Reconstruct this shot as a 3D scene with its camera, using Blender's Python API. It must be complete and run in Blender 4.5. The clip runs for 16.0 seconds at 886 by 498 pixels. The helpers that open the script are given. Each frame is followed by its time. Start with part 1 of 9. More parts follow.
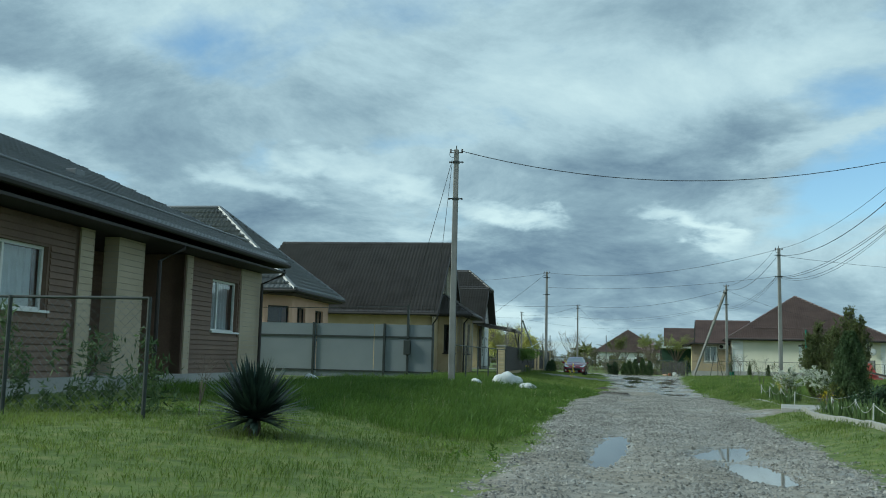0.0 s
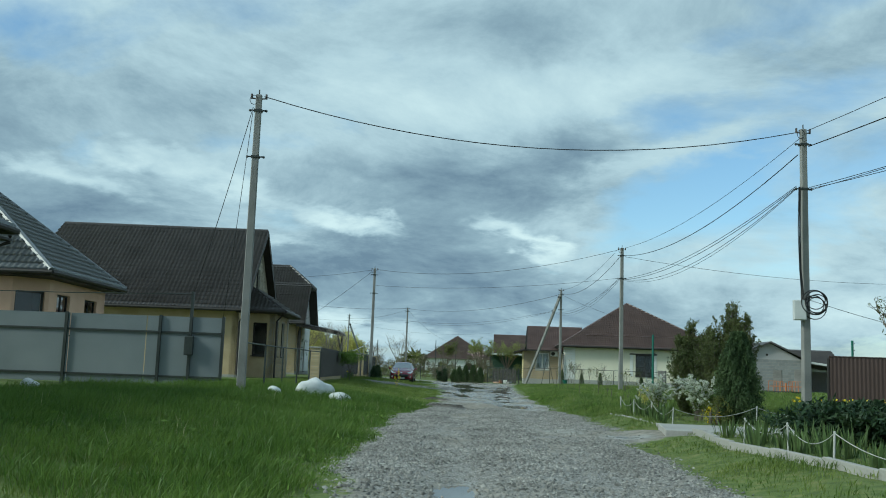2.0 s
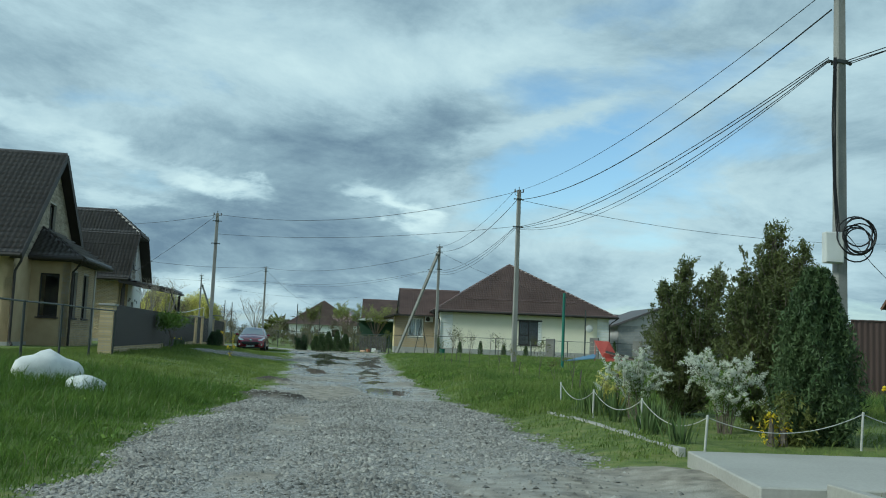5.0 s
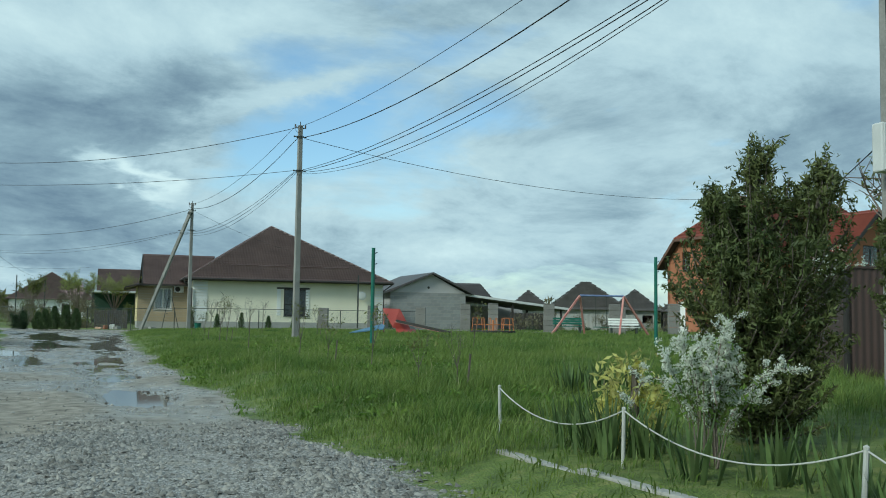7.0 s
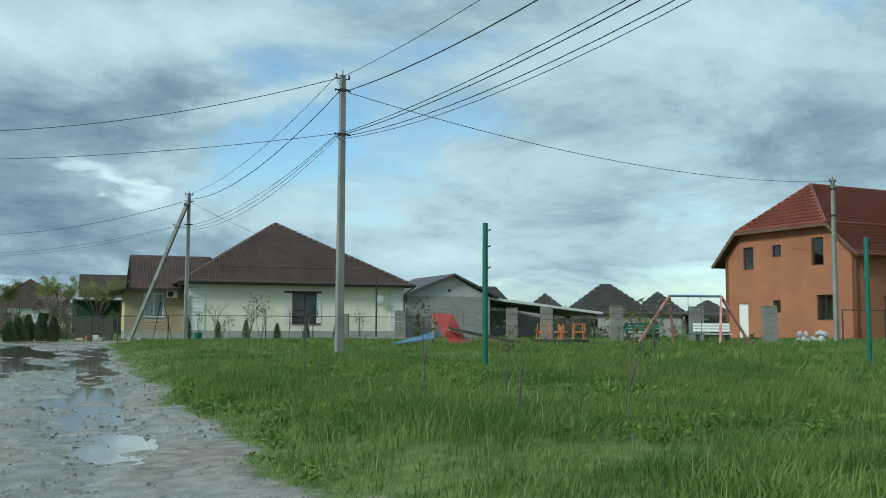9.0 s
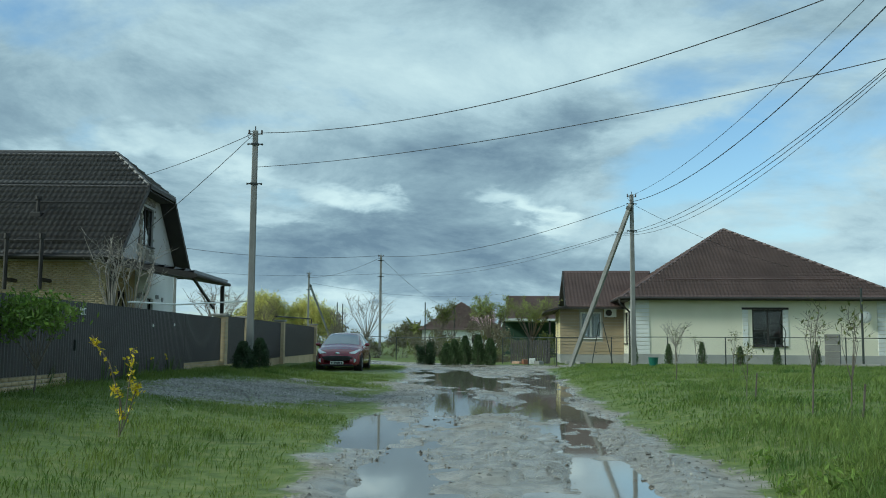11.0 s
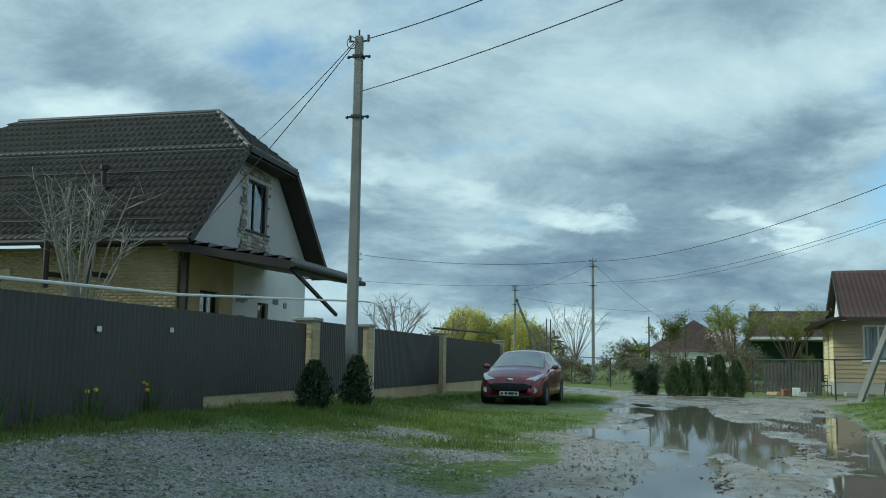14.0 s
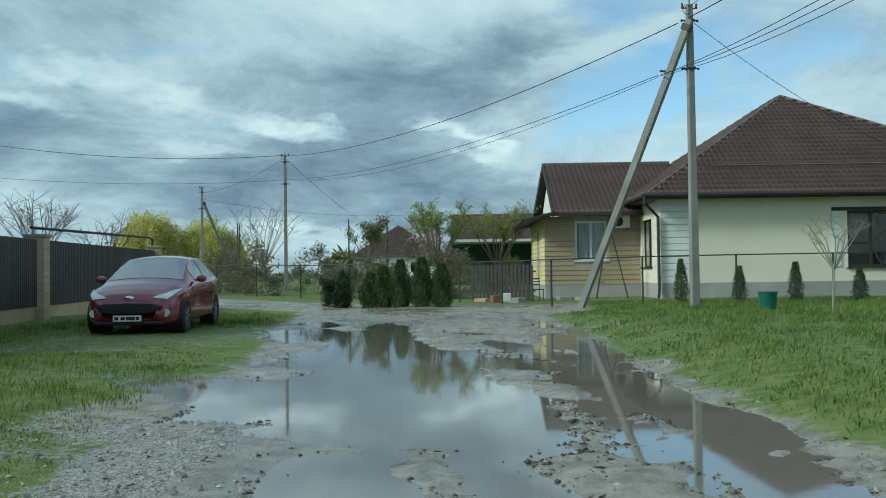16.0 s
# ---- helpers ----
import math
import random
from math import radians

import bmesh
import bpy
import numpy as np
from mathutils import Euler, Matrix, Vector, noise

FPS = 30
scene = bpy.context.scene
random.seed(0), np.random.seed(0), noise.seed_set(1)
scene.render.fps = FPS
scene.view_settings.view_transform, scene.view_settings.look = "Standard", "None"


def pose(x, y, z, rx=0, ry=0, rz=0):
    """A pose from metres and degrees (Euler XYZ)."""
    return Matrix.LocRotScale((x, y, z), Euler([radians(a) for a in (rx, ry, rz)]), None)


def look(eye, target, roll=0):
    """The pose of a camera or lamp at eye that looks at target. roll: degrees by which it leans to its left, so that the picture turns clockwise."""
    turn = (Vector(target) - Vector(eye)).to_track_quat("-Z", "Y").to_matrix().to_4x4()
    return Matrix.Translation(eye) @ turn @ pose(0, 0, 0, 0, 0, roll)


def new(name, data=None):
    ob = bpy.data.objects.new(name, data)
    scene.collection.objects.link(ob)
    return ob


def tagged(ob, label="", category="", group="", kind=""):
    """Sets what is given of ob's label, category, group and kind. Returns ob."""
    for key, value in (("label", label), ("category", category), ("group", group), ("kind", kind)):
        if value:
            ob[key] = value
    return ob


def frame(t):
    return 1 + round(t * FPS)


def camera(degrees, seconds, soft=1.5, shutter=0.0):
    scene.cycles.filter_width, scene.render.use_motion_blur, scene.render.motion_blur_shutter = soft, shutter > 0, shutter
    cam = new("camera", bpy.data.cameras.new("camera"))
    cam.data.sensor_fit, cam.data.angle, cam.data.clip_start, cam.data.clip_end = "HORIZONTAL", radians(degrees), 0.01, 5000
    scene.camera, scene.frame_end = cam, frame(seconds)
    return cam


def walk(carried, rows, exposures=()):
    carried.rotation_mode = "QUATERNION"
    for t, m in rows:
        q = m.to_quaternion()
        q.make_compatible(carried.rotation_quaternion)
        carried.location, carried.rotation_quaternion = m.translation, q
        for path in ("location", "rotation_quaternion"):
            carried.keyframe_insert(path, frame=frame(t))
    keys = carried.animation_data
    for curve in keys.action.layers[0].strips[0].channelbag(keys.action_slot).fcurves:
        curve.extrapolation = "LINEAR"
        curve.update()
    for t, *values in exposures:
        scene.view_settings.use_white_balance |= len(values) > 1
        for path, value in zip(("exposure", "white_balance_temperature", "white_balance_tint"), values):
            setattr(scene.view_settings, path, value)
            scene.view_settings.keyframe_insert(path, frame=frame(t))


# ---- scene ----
cam = camera(51.1, 16.0, soft=1.0)
PATH = [
    (0, (1.878, -2.511, 1.226), (1.27, -0.619, 1.459), 1.4),
    (0.5, (1.641, -0.965, 1.217), (1.089, 0.943, 1.452), 1.7),
    (1, (1.374, 0.74, 1.213), (0.908, 2.67, 1.454), 1.8),
    (1.5, (1.136, 2.357, 1.179), (0.776, 4.308, 1.428), 1.9),
    (2, (0.905, 4.004, 1.178), (0.647, 5.971, 1.434), 2.1),
    (2.5, (0.699, 5.623, 1.17), (0.518, 7.598, 1.429), 2.5),
    (3, (0.484, 7.26, 1.177), (0.352, 9.239, 1.429), 2.8),
    (3.2, (0.398, 7.898, 1.196), (0.281, 9.879, 1.44), 2.7),
    (5.3, (0.275, 15.498, 1.221), (0.352, 17.487, 1.41), 1.8),
    (5.5, (0.238, 16.182, 1.238), (0.362, 18.17, 1.421), 1.3),
    (6, (0.09, 18.0, 1.226), (0.353, 19.975, 1.393), 0.8),
    (6.5, (-0.079, 20.129, 1.192), (0.34, 22.078, 1.347), 1.1),
    (7, (-0.229, 22.325, 1.19), (0.327, 24.24, 1.336), 0.8),
    (7.5, (-0.357, 24.581, 1.159), (0.286, 26.469, 1.304), 0.4),
    (8, (-0.437, 26.798, 1.143), (0.239, 28.674, 1.294), 0.2),
    (8.2, (-0.452, 27.672, 1.186), (0.222, 29.549, 1.34), 0.5),
    (10.3, (-1.755, 36.442, 1.191), (-1.615, 38.429, 1.369), -0.7),
    (10.5, (-1.858, 37.279, 1.189), (-1.832, 39.27, 1.374), -0.4),
    (11, (-2.135, 39.303, 1.203), (-2.407, 41.274, 1.403), 0.4),
    (11.5, (-2.398, 41.185, 1.199), (-2.94, 43.099, 1.413), 1.1),
    (12, (-2.697, 43.252, 1.184), (-3.434, 45.098, 1.411), 1.3),
    (12.5, (-2.901, 45.148, 1.193), (-3.748, 46.944, 1.43), 1.1),
    (13, (-3.044, 47.067, 1.209), (-3.927, 48.845, 1.453), 0.9),
    (13.5, (-3.28, 48.971, 1.199), (-4.124, 50.767, 1.448), 0.9),
    (14, (-3.494, 50.913, 1.19), (-4.234, 52.756, 1.432), 0.8),
    (14.5, (-3.698, 52.866, 1.204), (-4.281, 54.768, 1.407), 0.6),
    (15, (-3.877, 54.827, 1.193), (-4.277, 56.782, 1.338), 0.0),
    (15.5, (-4.018, 56.738, 1.183), (-4.26, 58.721, 1.267), -0.5),
    (16, (-4.194, 58.591, 1.17), (-4.335, 60.586, 1.217), -0.8),
]
EXPOSURES = [(0.0, 0.36, 5700, -9.5), (16.0, 0.36, 5700, -9.5)]
walk(cam, [(t, look(eye, target, roll)) for t, eye, target, roll in PATH], EXPOSURES)

# ---- world, sun, exposure ----
def sky_world():
    w = bpy.data.worlds.new("sky")
    scene.world = w
    w.use_nodes = True
    nt = w.node_tree
    nt.nodes.clear()
    N, Lk = nt.nodes.new, nt.links.new
    out, bg = N("ShaderNodeOutputWorld"), N("ShaderNodeBackground")
    sky = N("ShaderNodeTexSky")
    sky.sky_type, sky.sun_disc = "NISHITA", False
    sky.sun_elevation, sky.sun_rotation = radians(32), radians(244)
    sky.air_density, sky.dust_density, sky.ozone_density = 1.0, 0.6, 1.6
    scale = N("ShaderNodeVectorMath"); scale.operation = "SCALE"; scale.inputs["Scale"].default_value = SKY_GAIN
    Lk(sky.outputs[0], scale.inputs[0])
    # cloud deck: the view direction projected on a flat layer overhead
    tc, sep = N("ShaderNodeTexCoord"), N("ShaderNodeSeparateXYZ")
    Lk(tc.outputs["Generated"], sep.inputs[0])
    zc = N("ShaderNodeMath"); zc.operation = "MAXIMUM"; zc.inputs[1].default_value = 0.0
    Lk(sep.outputs["Z"], zc.inputs[0])
    za = N("ShaderNodeMath"); za.operation = "ADD"; za.inputs[1].default_value = 0.27
    Lk(zc.outputs[0], za.inputs[0])
    comb = N("ShaderNodeCombineXYZ")
    for i, ax in enumerate("XY"):
        d = N("ShaderNodeMath"); d.operation = "DIVIDE"
        Lk(sep.outputs[ax], d.inputs[0]); Lk(za.outputs[0], d.inputs[1]); Lk(d.outputs[0], comb.inputs[i])
    mp = N("ShaderNodeMapping"); mp.inputs["Rotation"].default_value = (0, 0, radians(-18)); mp.inputs["Scale"].default_value = (0.62, 0.62, 1)
    mp.inputs["Location"].default_value = CLOUD_AT
    Lk(comb.outputs[0], mp.inputs[0])

    def noise_tex(sc, detail, rough, dist):
        n = N("ShaderNodeTexNoise")
        n.inputs["Scale"].default_value, n.inputs["Detail"].default_value = sc, detail
        n.inputs["Roughness"].default_value, n.inputs["Distortion"].default_value = rough, dist
        Lk(mp.outputs[0], n.inputs["Vector"])
        return n

    def ramp(src, stops):
        r = N("ShaderNodeValToRGB")
        e = r.color_ramp.elements
        while len(e) < len(stops):
            e.new(0.5)
        for k, (p, c) in zip(e, stops):
            k.position, k.color = p, (*c, 1)
        Lk(src, r.inputs[0])
        return r

    def calc(op, a, b):
        n = N("ShaderNodeMath"); n.operation = op
        for i, v in enumerate((a, b)):
            if isinstance(v, float):
                n.inputs[i].default_value = v
            else:
                Lk(v, n.inputs[i])
        return n.outputs[0]

    # the view direction in degrees round and up, stirred by noise so that cloud edges fray
    az, el = calc("MULTIPLY", calc("ARCTAN2", sep.outputs["X"], sep.outputs["Y"]), 57.2958), calc("MULTIPLY", calc("ARCSINE", sep.outputs["Z"], 0.0), 57.2958)
    flat = N("ShaderNodeCombineXYZ")
    Lk(az, flat.inputs[0]); Lk(el, flat.inputs[1])
    where = flat.outputs[0]
    for sc, detail, amount in ((2.6, 4, (11.0, 4.5, 0)), (11.0, 7, (7.5, 2.8, 0))):
        stir = N("ShaderNodeVectorMath"); stir.operation = "SUBTRACT"; stir.inputs[1].default_value = (0.5, 0.5, 0.5)
        Lk(noise_tex(sc, detail, 0.6, 0.2).outputs["Color"], stir.inputs[0])
        add = N("ShaderNodeVectorMath"); add.operation = "MULTIPLY_ADD"; add.inputs[1].default_value = amount
        Lk(stir.outputs[0], add.inputs[0]); Lk(where, add.inputs[2])
        where = add.outputs[0]
    light, dense = None, None
    for a, e, wide, high, tilt, d_light, d_dense in CLOUDS:
        fm = N("ShaderNodeMapping"); fm.vector_type = "TEXTURE"
        fm.inputs["Location"].default_value, fm.inputs["Rotation"].default_value, fm.inputs["Scale"].default_value = (a, e, 0), (0, 0, radians(tilt)), (wide, high, 1)
        Lk(where, fm.inputs[0])
        ln = N("ShaderNodeVectorMath"); ln.operation = "LENGTH"
        Lk(fm.outputs[0], ln.inputs[0])
        mr = N("ShaderNodeMapRange"); mr.interpolation_type = "SMOOTHSTEP"
        for k, v in ((1, 0.0), (2, 1.75), (3, 1.0), (4, 0.0)):
            mr.inputs[k].default_value = v
        Lk(ln.outputs["Value"], mr.inputs[0])
        one = calc("MULTIPLY", mr.outputs[0], float(d_light))
        light = one if light is None else calc("ADD", light, one)
        one = calc("MULTIPLY", mr.outputs[0], float(d_dense))
        dense = one if dense is None else calc("ADD", dense, one)
    n_cover, n_shade = noise_tex(2.3, 10, 0.58, 0.35).outputs["Fac"], noise_tex(3.3, 12, 0.66, 0.35).outputs["Fac"]
    cover = ramp(calc("ADD", n_cover, dense), [(0.34, (0, 0, 0)), (0.54, (1, 1, 1))])
    shade = ramp(calc("ADD", calc("ADD", calc("MULTIPLY", n_shade, 0.72), 0.145), light),
                 [(0.26, (0.150, 0.197, 0.258)), (0.40, (0.26, 0.32, 0.375)), (0.53, (0.42, 0.485, 0.53)), (0.74, (0.60, 0.65, 0.66))])
    mix = N("ShaderNodeMix"); mix.data_type = "RGBA"
    Lk(cover.outputs[0], mix.inputs[0]); Lk(scale.outputs[0], mix.inputs[6]); Lk(shade.outputs[0], mix.inputs[7])
    # pale band of clearer air low over the horizon
    low = ramp(zc.outputs[0], [(0.0, (1, 1, 1)), (0.07, (0, 0, 0))])
    fac = N("ShaderNodeMath"); fac.operation = "MULTIPLY"; fac.inputs[1].default_value = 0.30
    Lk(low.outputs[0], fac.inputs[0])
    mix2 = N("ShaderNodeMix"); mix2.data_type = "RGBA"; mix2.inputs[7].default_value = (0.37, 0.42, 0.47, 1)
    Lk(fac.outputs[0], mix2.inputs[0]); Lk(mix.outputs[2], mix2.inputs[6])
    Lk(mix2.outputs[2], bg.inputs[0])
    bg.inputs[1].default_value = 1.0
    Lk(bg.outputs[0], out.inputs[0])


SKY_GAIN = 0.115
CLOUD_AT = (3.1, 1.7, 0)
# clouds and gaps, in degrees: azimuth from +y, height, half width, half height, tilt; lightness and density added
CLOUDS = (
    (-5.5, 10.2, 7.5, 3.2, 15, -0.19, 0.3), (-8, 5.2, 9, 2.8, 0, -0.19, 0.3), (0, 12.6, 4, 1.4, 20, -0.10, 0.2), (4, 4.5, 7, 1.5, 0, -0.12, 0.25),
    (-27, 9.3, 8, 2.0, 8, -0.12, 0.3), (-20, 6.0, 8, 2.0, 0, -0.13, 0.25), (-34, 7.0, 8, 2.0, 0, -0.12, 0.25), (-40, 16.5, 9, 2.2, -14, -0.15, 0.3), (-36.5, 12.4, 6, 1.8, -10, -0.17, 0.25),
    (41.5, 11.2, 7, 3.0, 15, -0.14, 0.25), (-5.8, 22, 9, 1.8, 0, -0.08, 0.2), (17, 19, 7, 1.8, 10, -0.08, 0.2),
    (-12.4, 9.1, 2.6, 0.55, -10, 0.30, 0.3), (-2.4, 8.5, 2.6, 0.6, -24, 0.30, 0.3), (-19.4, 10.3, 2.8, 0.6, -10, 0.20, 0.2), (-45, 14.2, 3.4, 1.0, 8, 0.26, 0.3),
    (-28.8, 10.3, 3.2, 0.6, -10, 0.20, 0.2), (-17.7, 7.6, 3, 0.5, 0, 0.17, 0.2), (-24.7, 11.8, 3.0, 0.6, -6, 0.18, 0.2),
    (21, 4.0, 7, 0.8, 0, 0.08, 0.35), (34, 4.6, 4, 0.7, 0, 0.06, 0.3), (-2, 16.8, 10, 2.0, 8, 0.12, 0.25), (24, 8.6, 9, 3.0, 0, 0.02, 0.3), (29, 16, 8, 2.2, 10, 0.10, 0.25), (8, 13.5, 5, 1.0, 12, 0.07, 0.2), (-36, 21.5, 12, 3.0, 0, 0.0, 0.22),
    (-12, 2.4, 6, 0.7, 0, 0.24, 0.4), (-17.5, 14.4, 6, 2.0, 10, 0.02, -0.18), (6.5, 9.8, 4.0, 1.6, 0, 0.02, -0.05), (12, 6.7, 4, 1.0, 0, 0.02, -0.10), (8, 5.5, 7, 2.5, 0, 0.02, 0.10),
    (150, 20, 40, 14, 0, -0.10, 0.25), (-110, 25, 35, 14, 0, -0.08, 0.2))
sky_world()
sun = new("sun", bpy.data.lights.new("sun", "SUN"))
sun.data.energy, sun.data.angle, sun.data.color = 2.1, radians(12), (1.0, 0.93, 0.82)
sun.matrix_world = look((0, 0, 30), (0 + 9.0, 0 + 4.4, 30 - 6.2))

# ---- helpers of this scene ----
def bm_new():
    return bmesh.new()


def box(bm, x0, x1, y0, y1, z0, z1, bev=0.0):
    m = Matrix.Translation(((x0 + x1) / 2, (y0 + y1) / 2, (z0 + z1) / 2)) @ Matrix.Diagonal((abs(x1 - x0), abs(y1 - y0), abs(z1 - z0), 1))
    r = bmesh.ops.create_cube(bm, size=1, matrix=m)
    if bev:
        es = list({e for v in r["verts"] for e in v.link_edges})
        bmesh.ops.bevel(bm, geom=es, offset=bev, segments=2, affect="EDGES", profile=0.5)
    return bm


def beam(bm, p0, p1, w, h=None, up=(0, 0, 1)):
    """A square bar from p0 to p1."""
    p0, p1 = Vector(p0), Vector(p1)
    h = h or w
    d = p1 - p0
    L = d.length
    z = d.normalized()
    u = Vector(up)
    if abs(u.dot(z)) > 0.98:
        u = Vector((1, 0, 0))
    x = u.cross(z).normalized()
    y = z.cross(x)
    m = Matrix((x, y, z)).transposed().to_4x4()
    m.translation = (p0 + p1) / 2
    bmesh.ops.create_cube(bm, size=1, matrix=m @ Matrix.Diagonal((w, h, L, 1)))
    return bm


def rod(bm, p0, p1, r0, r1=None, n=8):
    p0, p1 = Vector(p0), Vector(p1)
    r1 = r0 if r1 is None else r1
    d = p1 - p0
    m = d.to_track_quat("Z", "Y").to_matrix().to_4x4()
    m.translation = (p0 + p1) / 2
    bmesh.ops.create_cone(bm, cap_ends=True, segments=n, radius1=r0, radius2=r1, depth=d.length, matrix=m)
    return bm


def tube(bm, pts, r, n=6):
    """One bent round bar through the points."""
    pts = [Vector(p) for p in pts]
    rings = []
    for i, p in enumerate(pts):
        d = (pts[min(i + 1, len(pts) - 1)] - pts[max(i - 1, 0)]).normalized()
        u = d.cross(Vector((0.31, 0.22, 0.93))).normalized()
        w = d.cross(u)
        rings.append([bm.verts.new(p + (u * math.cos(2 * math.pi * k / n) + w * math.sin(2 * math.pi * k / n)) * r) for k in range(n)])
    for a, b in zip(rings[:-1], rings[1:]):
        for k in range(n):
            bm.faces.new((a[k], a[(k + 1) % n], b[(k + 1) % n], b[k]))
    bm.faces.new(rings[0][::-1]); bm.faces.new(rings[-1])
    return bm


def ball(bm, c, rx, ry=None, rz=None, sub=2):
    m = Matrix.Translation(c) @ Matrix.Diagonal((rx, ry or rx, rz or rx, 1))
    bmesh.ops.create_icosphere(bm, subdivisions=sub, radius=1, matrix=m)
    return bm


def slab(bm, poly, t):
    """A convex outline in space, thickened downwards by t."""
    top = [bm.verts.new(p) for p in poly]
    bot = [bm.verts.new((p[0], p[1], p[2] - t)) for p in poly]
    bm.faces.new(top)
    bm.faces.new(bot[::-1])
    n = len(poly)
    for i in range(n):
        bm.faces.new((top[i], bot[i], bot[(i + 1) % n], top[(i + 1) % n]))
    return bm


def link(name, me, material, parent=None, label=""):
    me.materials.append(material)
    ob = new(name, me)
    ob.parent = parent
    if label:
        ob["label"] = label
    return ob


def part(name, bm, material, parent=None, label="", smooth=False):
    me = bpy.data.meshes.new(name)
    bmesh.ops.recalc_face_normals(bm, faces=bm.faces)
    bm.to_mesh(me)
    bm.free()
    if smooth:
        me.shade_smooth()
    return link(name, me, material, parent, label)


def raw(name, verts, faces, material, parent=None, label="", smooth=False):
    me = bpy.data.meshes.new(name)
    verts, faces = np.asarray(verts, float), np.asarray(faces, int)
    me.vertices.add(len(verts))
    me.vertices.foreach_set("co", verts.ravel())
    k = faces.shape[1]
    me.loops.add(faces.size)
    me.loops.foreach_set("vertex_index", faces.ravel())
    me.polygons.add(len(faces))
    me.polygons.foreach_set("loop_start", np.arange(0, faces.size, k))
    me.polygons.foreach_set("loop_total", np.full(len(faces), k))
    me.update(calc_edges=True)
    if smooth:
        me.shade_smooth()
    return link(name, me, material, parent, label)


def thing(name, m, label, category, group="", kind=""):
    ob = new(name)
    ob.empty_display_size = 0.2
    ob.matrix_basis = m
    return tagged(ob, label, category, group, kind)


# ---- materials ----
def material(name, c1, c2, rough=0.75, scale=3.0, fine=40.0, bump=0.15, metal=0.0, c3=None, rvar=0.12, dist=0.01, coat=0.0, random_tint=0.0):
    m = bpy.data.materials.new(name)
    m.use_nodes = True
    nt = m.node_tree
    N, Lk = nt.nodes.new, nt.links.new
    p = nt.nodes["Principled BSDF"]
    tc = N("ShaderNodeTexCoord")
    big, small = N("ShaderNodeTexNoise"), N("ShaderNodeTexNoise")
    big.inputs["Scale"].default_value, big.inputs["Detail"].default_value = scale, 5
    small.inputs["Scale"].default_value, small.inputs["Detail"].default_value = fine, 3
    for n in (big, small):
        Lk(tc.outputs["Object"], n.inputs["Vector"])
    add = N("ShaderNodeMath"); add.operation = "MULTIPLY_ADD"; add.inputs[1].default_value = 0.45
    Lk(small.outputs["Fac"], add.inputs[0]); Lk(big.outputs["Fac"], add.inputs[2])
    r = N("ShaderNodeValToRGB")
    e = r.color_ramp.elements
    e[0].position, e[0].color = 0.5, (*c1, 1)
    e[1].position, e[1].color = 0.95, (*c2, 1)
    if c3:
        k = e.new(0.73); k.color = (*c3, 1)
    Lk(add.outputs[0], r.inputs[0])
    col = r.outputs[0]
    if random_tint:
        info = N("ShaderNodeObjectInfo")
        hsv = N("ShaderNodeHueSaturation")
        mr = N("ShaderNodeMapRange"); mr.inputs[3].default_value, mr.inputs[4].default_value = 1 - random_tint, 1 + random_tint
        Lk(info.outputs["Random"], mr.inputs[0]); Lk(mr.outputs[0], hsv.inputs["Value"]); Lk(col, hsv.inputs["Color"])
        col = hsv.outputs[0]
    Lk(col, p.inputs["Base Color"])
    rr = N("ShaderNodeMapRange"); rr.inputs[3].default_value, rr.inputs[4].default_value = max(0.02, rough - rvar), min(1, rough + rvar)
    Lk(big.outputs["Fac"], rr.inputs[0]); Lk(rr.outputs[0], p.inputs["Roughness"])
    p.inputs["Metallic"].default_value = metal
    p.inputs["Coat Weight"].default_value = coat
    if bump:
        b = N("ShaderNodeBump"); b.inputs["Strength"].default_value, b.inputs["Distance"].default_value = bump, dist
        Lk(small.outputs["Fac"], b.inputs["Height"]); Lk(b.outputs[0], p.inputs["Normal"])
    return m


def glass_mat(name, tint=(0.8, 0.86, 0.88)):
    m = bpy.data.materials.new(name)
    m.use_nodes = True
    p = m.node_tree.nodes["Principled BSDF"]
    p.inputs["Base Color"].default_value = (*tint, 1)
    p.inputs["Roughness"].default_value = 0.02
    p.inputs["Transmission Weight"].default_value = 1.0
    p.inputs["IOR"].default_value = 1.45
    return m


def brick_mat(name, c1, c2):
    """Courses of brick: colour changes from brick to brick along the course."""
    m = material(name, c1, c2, 0.9, 1.2, 40, 0.3, random_tint=0.15)
    nt = m.node_tree
    p = nt.nodes["Principled BSDF"]
    src = p.inputs["Base Color"].links[0].from_socket
    tc, br = nt.nodes.new("ShaderNodeTexCoord"), nt.nodes.new("ShaderNodeTexVoronoi")
    mp = nt.nodes.new("ShaderNodeMapping"); mp.inputs["Scale"].default_value = (1, 4.0, 11.7)
    br.inputs["Scale"].default_value = 1.0; br.inputs["Randomness"].default_value = 0.35
    hsv = nt.nodes.new("ShaderNodeHueSaturation")
    mr = nt.nodes.new("ShaderNodeMapRange"); mr.inputs[3].default_value, mr.inputs[4].default_value = 0.6, 1.35
    nt.links.new(tc.outputs["Object"], mp.inputs[0]); nt.links.new(mp.outputs[0], br.inputs["Vector"])
    nt.links.new(br.outputs["Color"], mr.inputs[0]); nt.links.new(mr.outputs[0], hsv.inputs["Value"])
    nt.links.new(src, hsv.inputs["Color"]); nt.links.new(hsv.outputs[0], p.inputs["Base Color"])
    return m


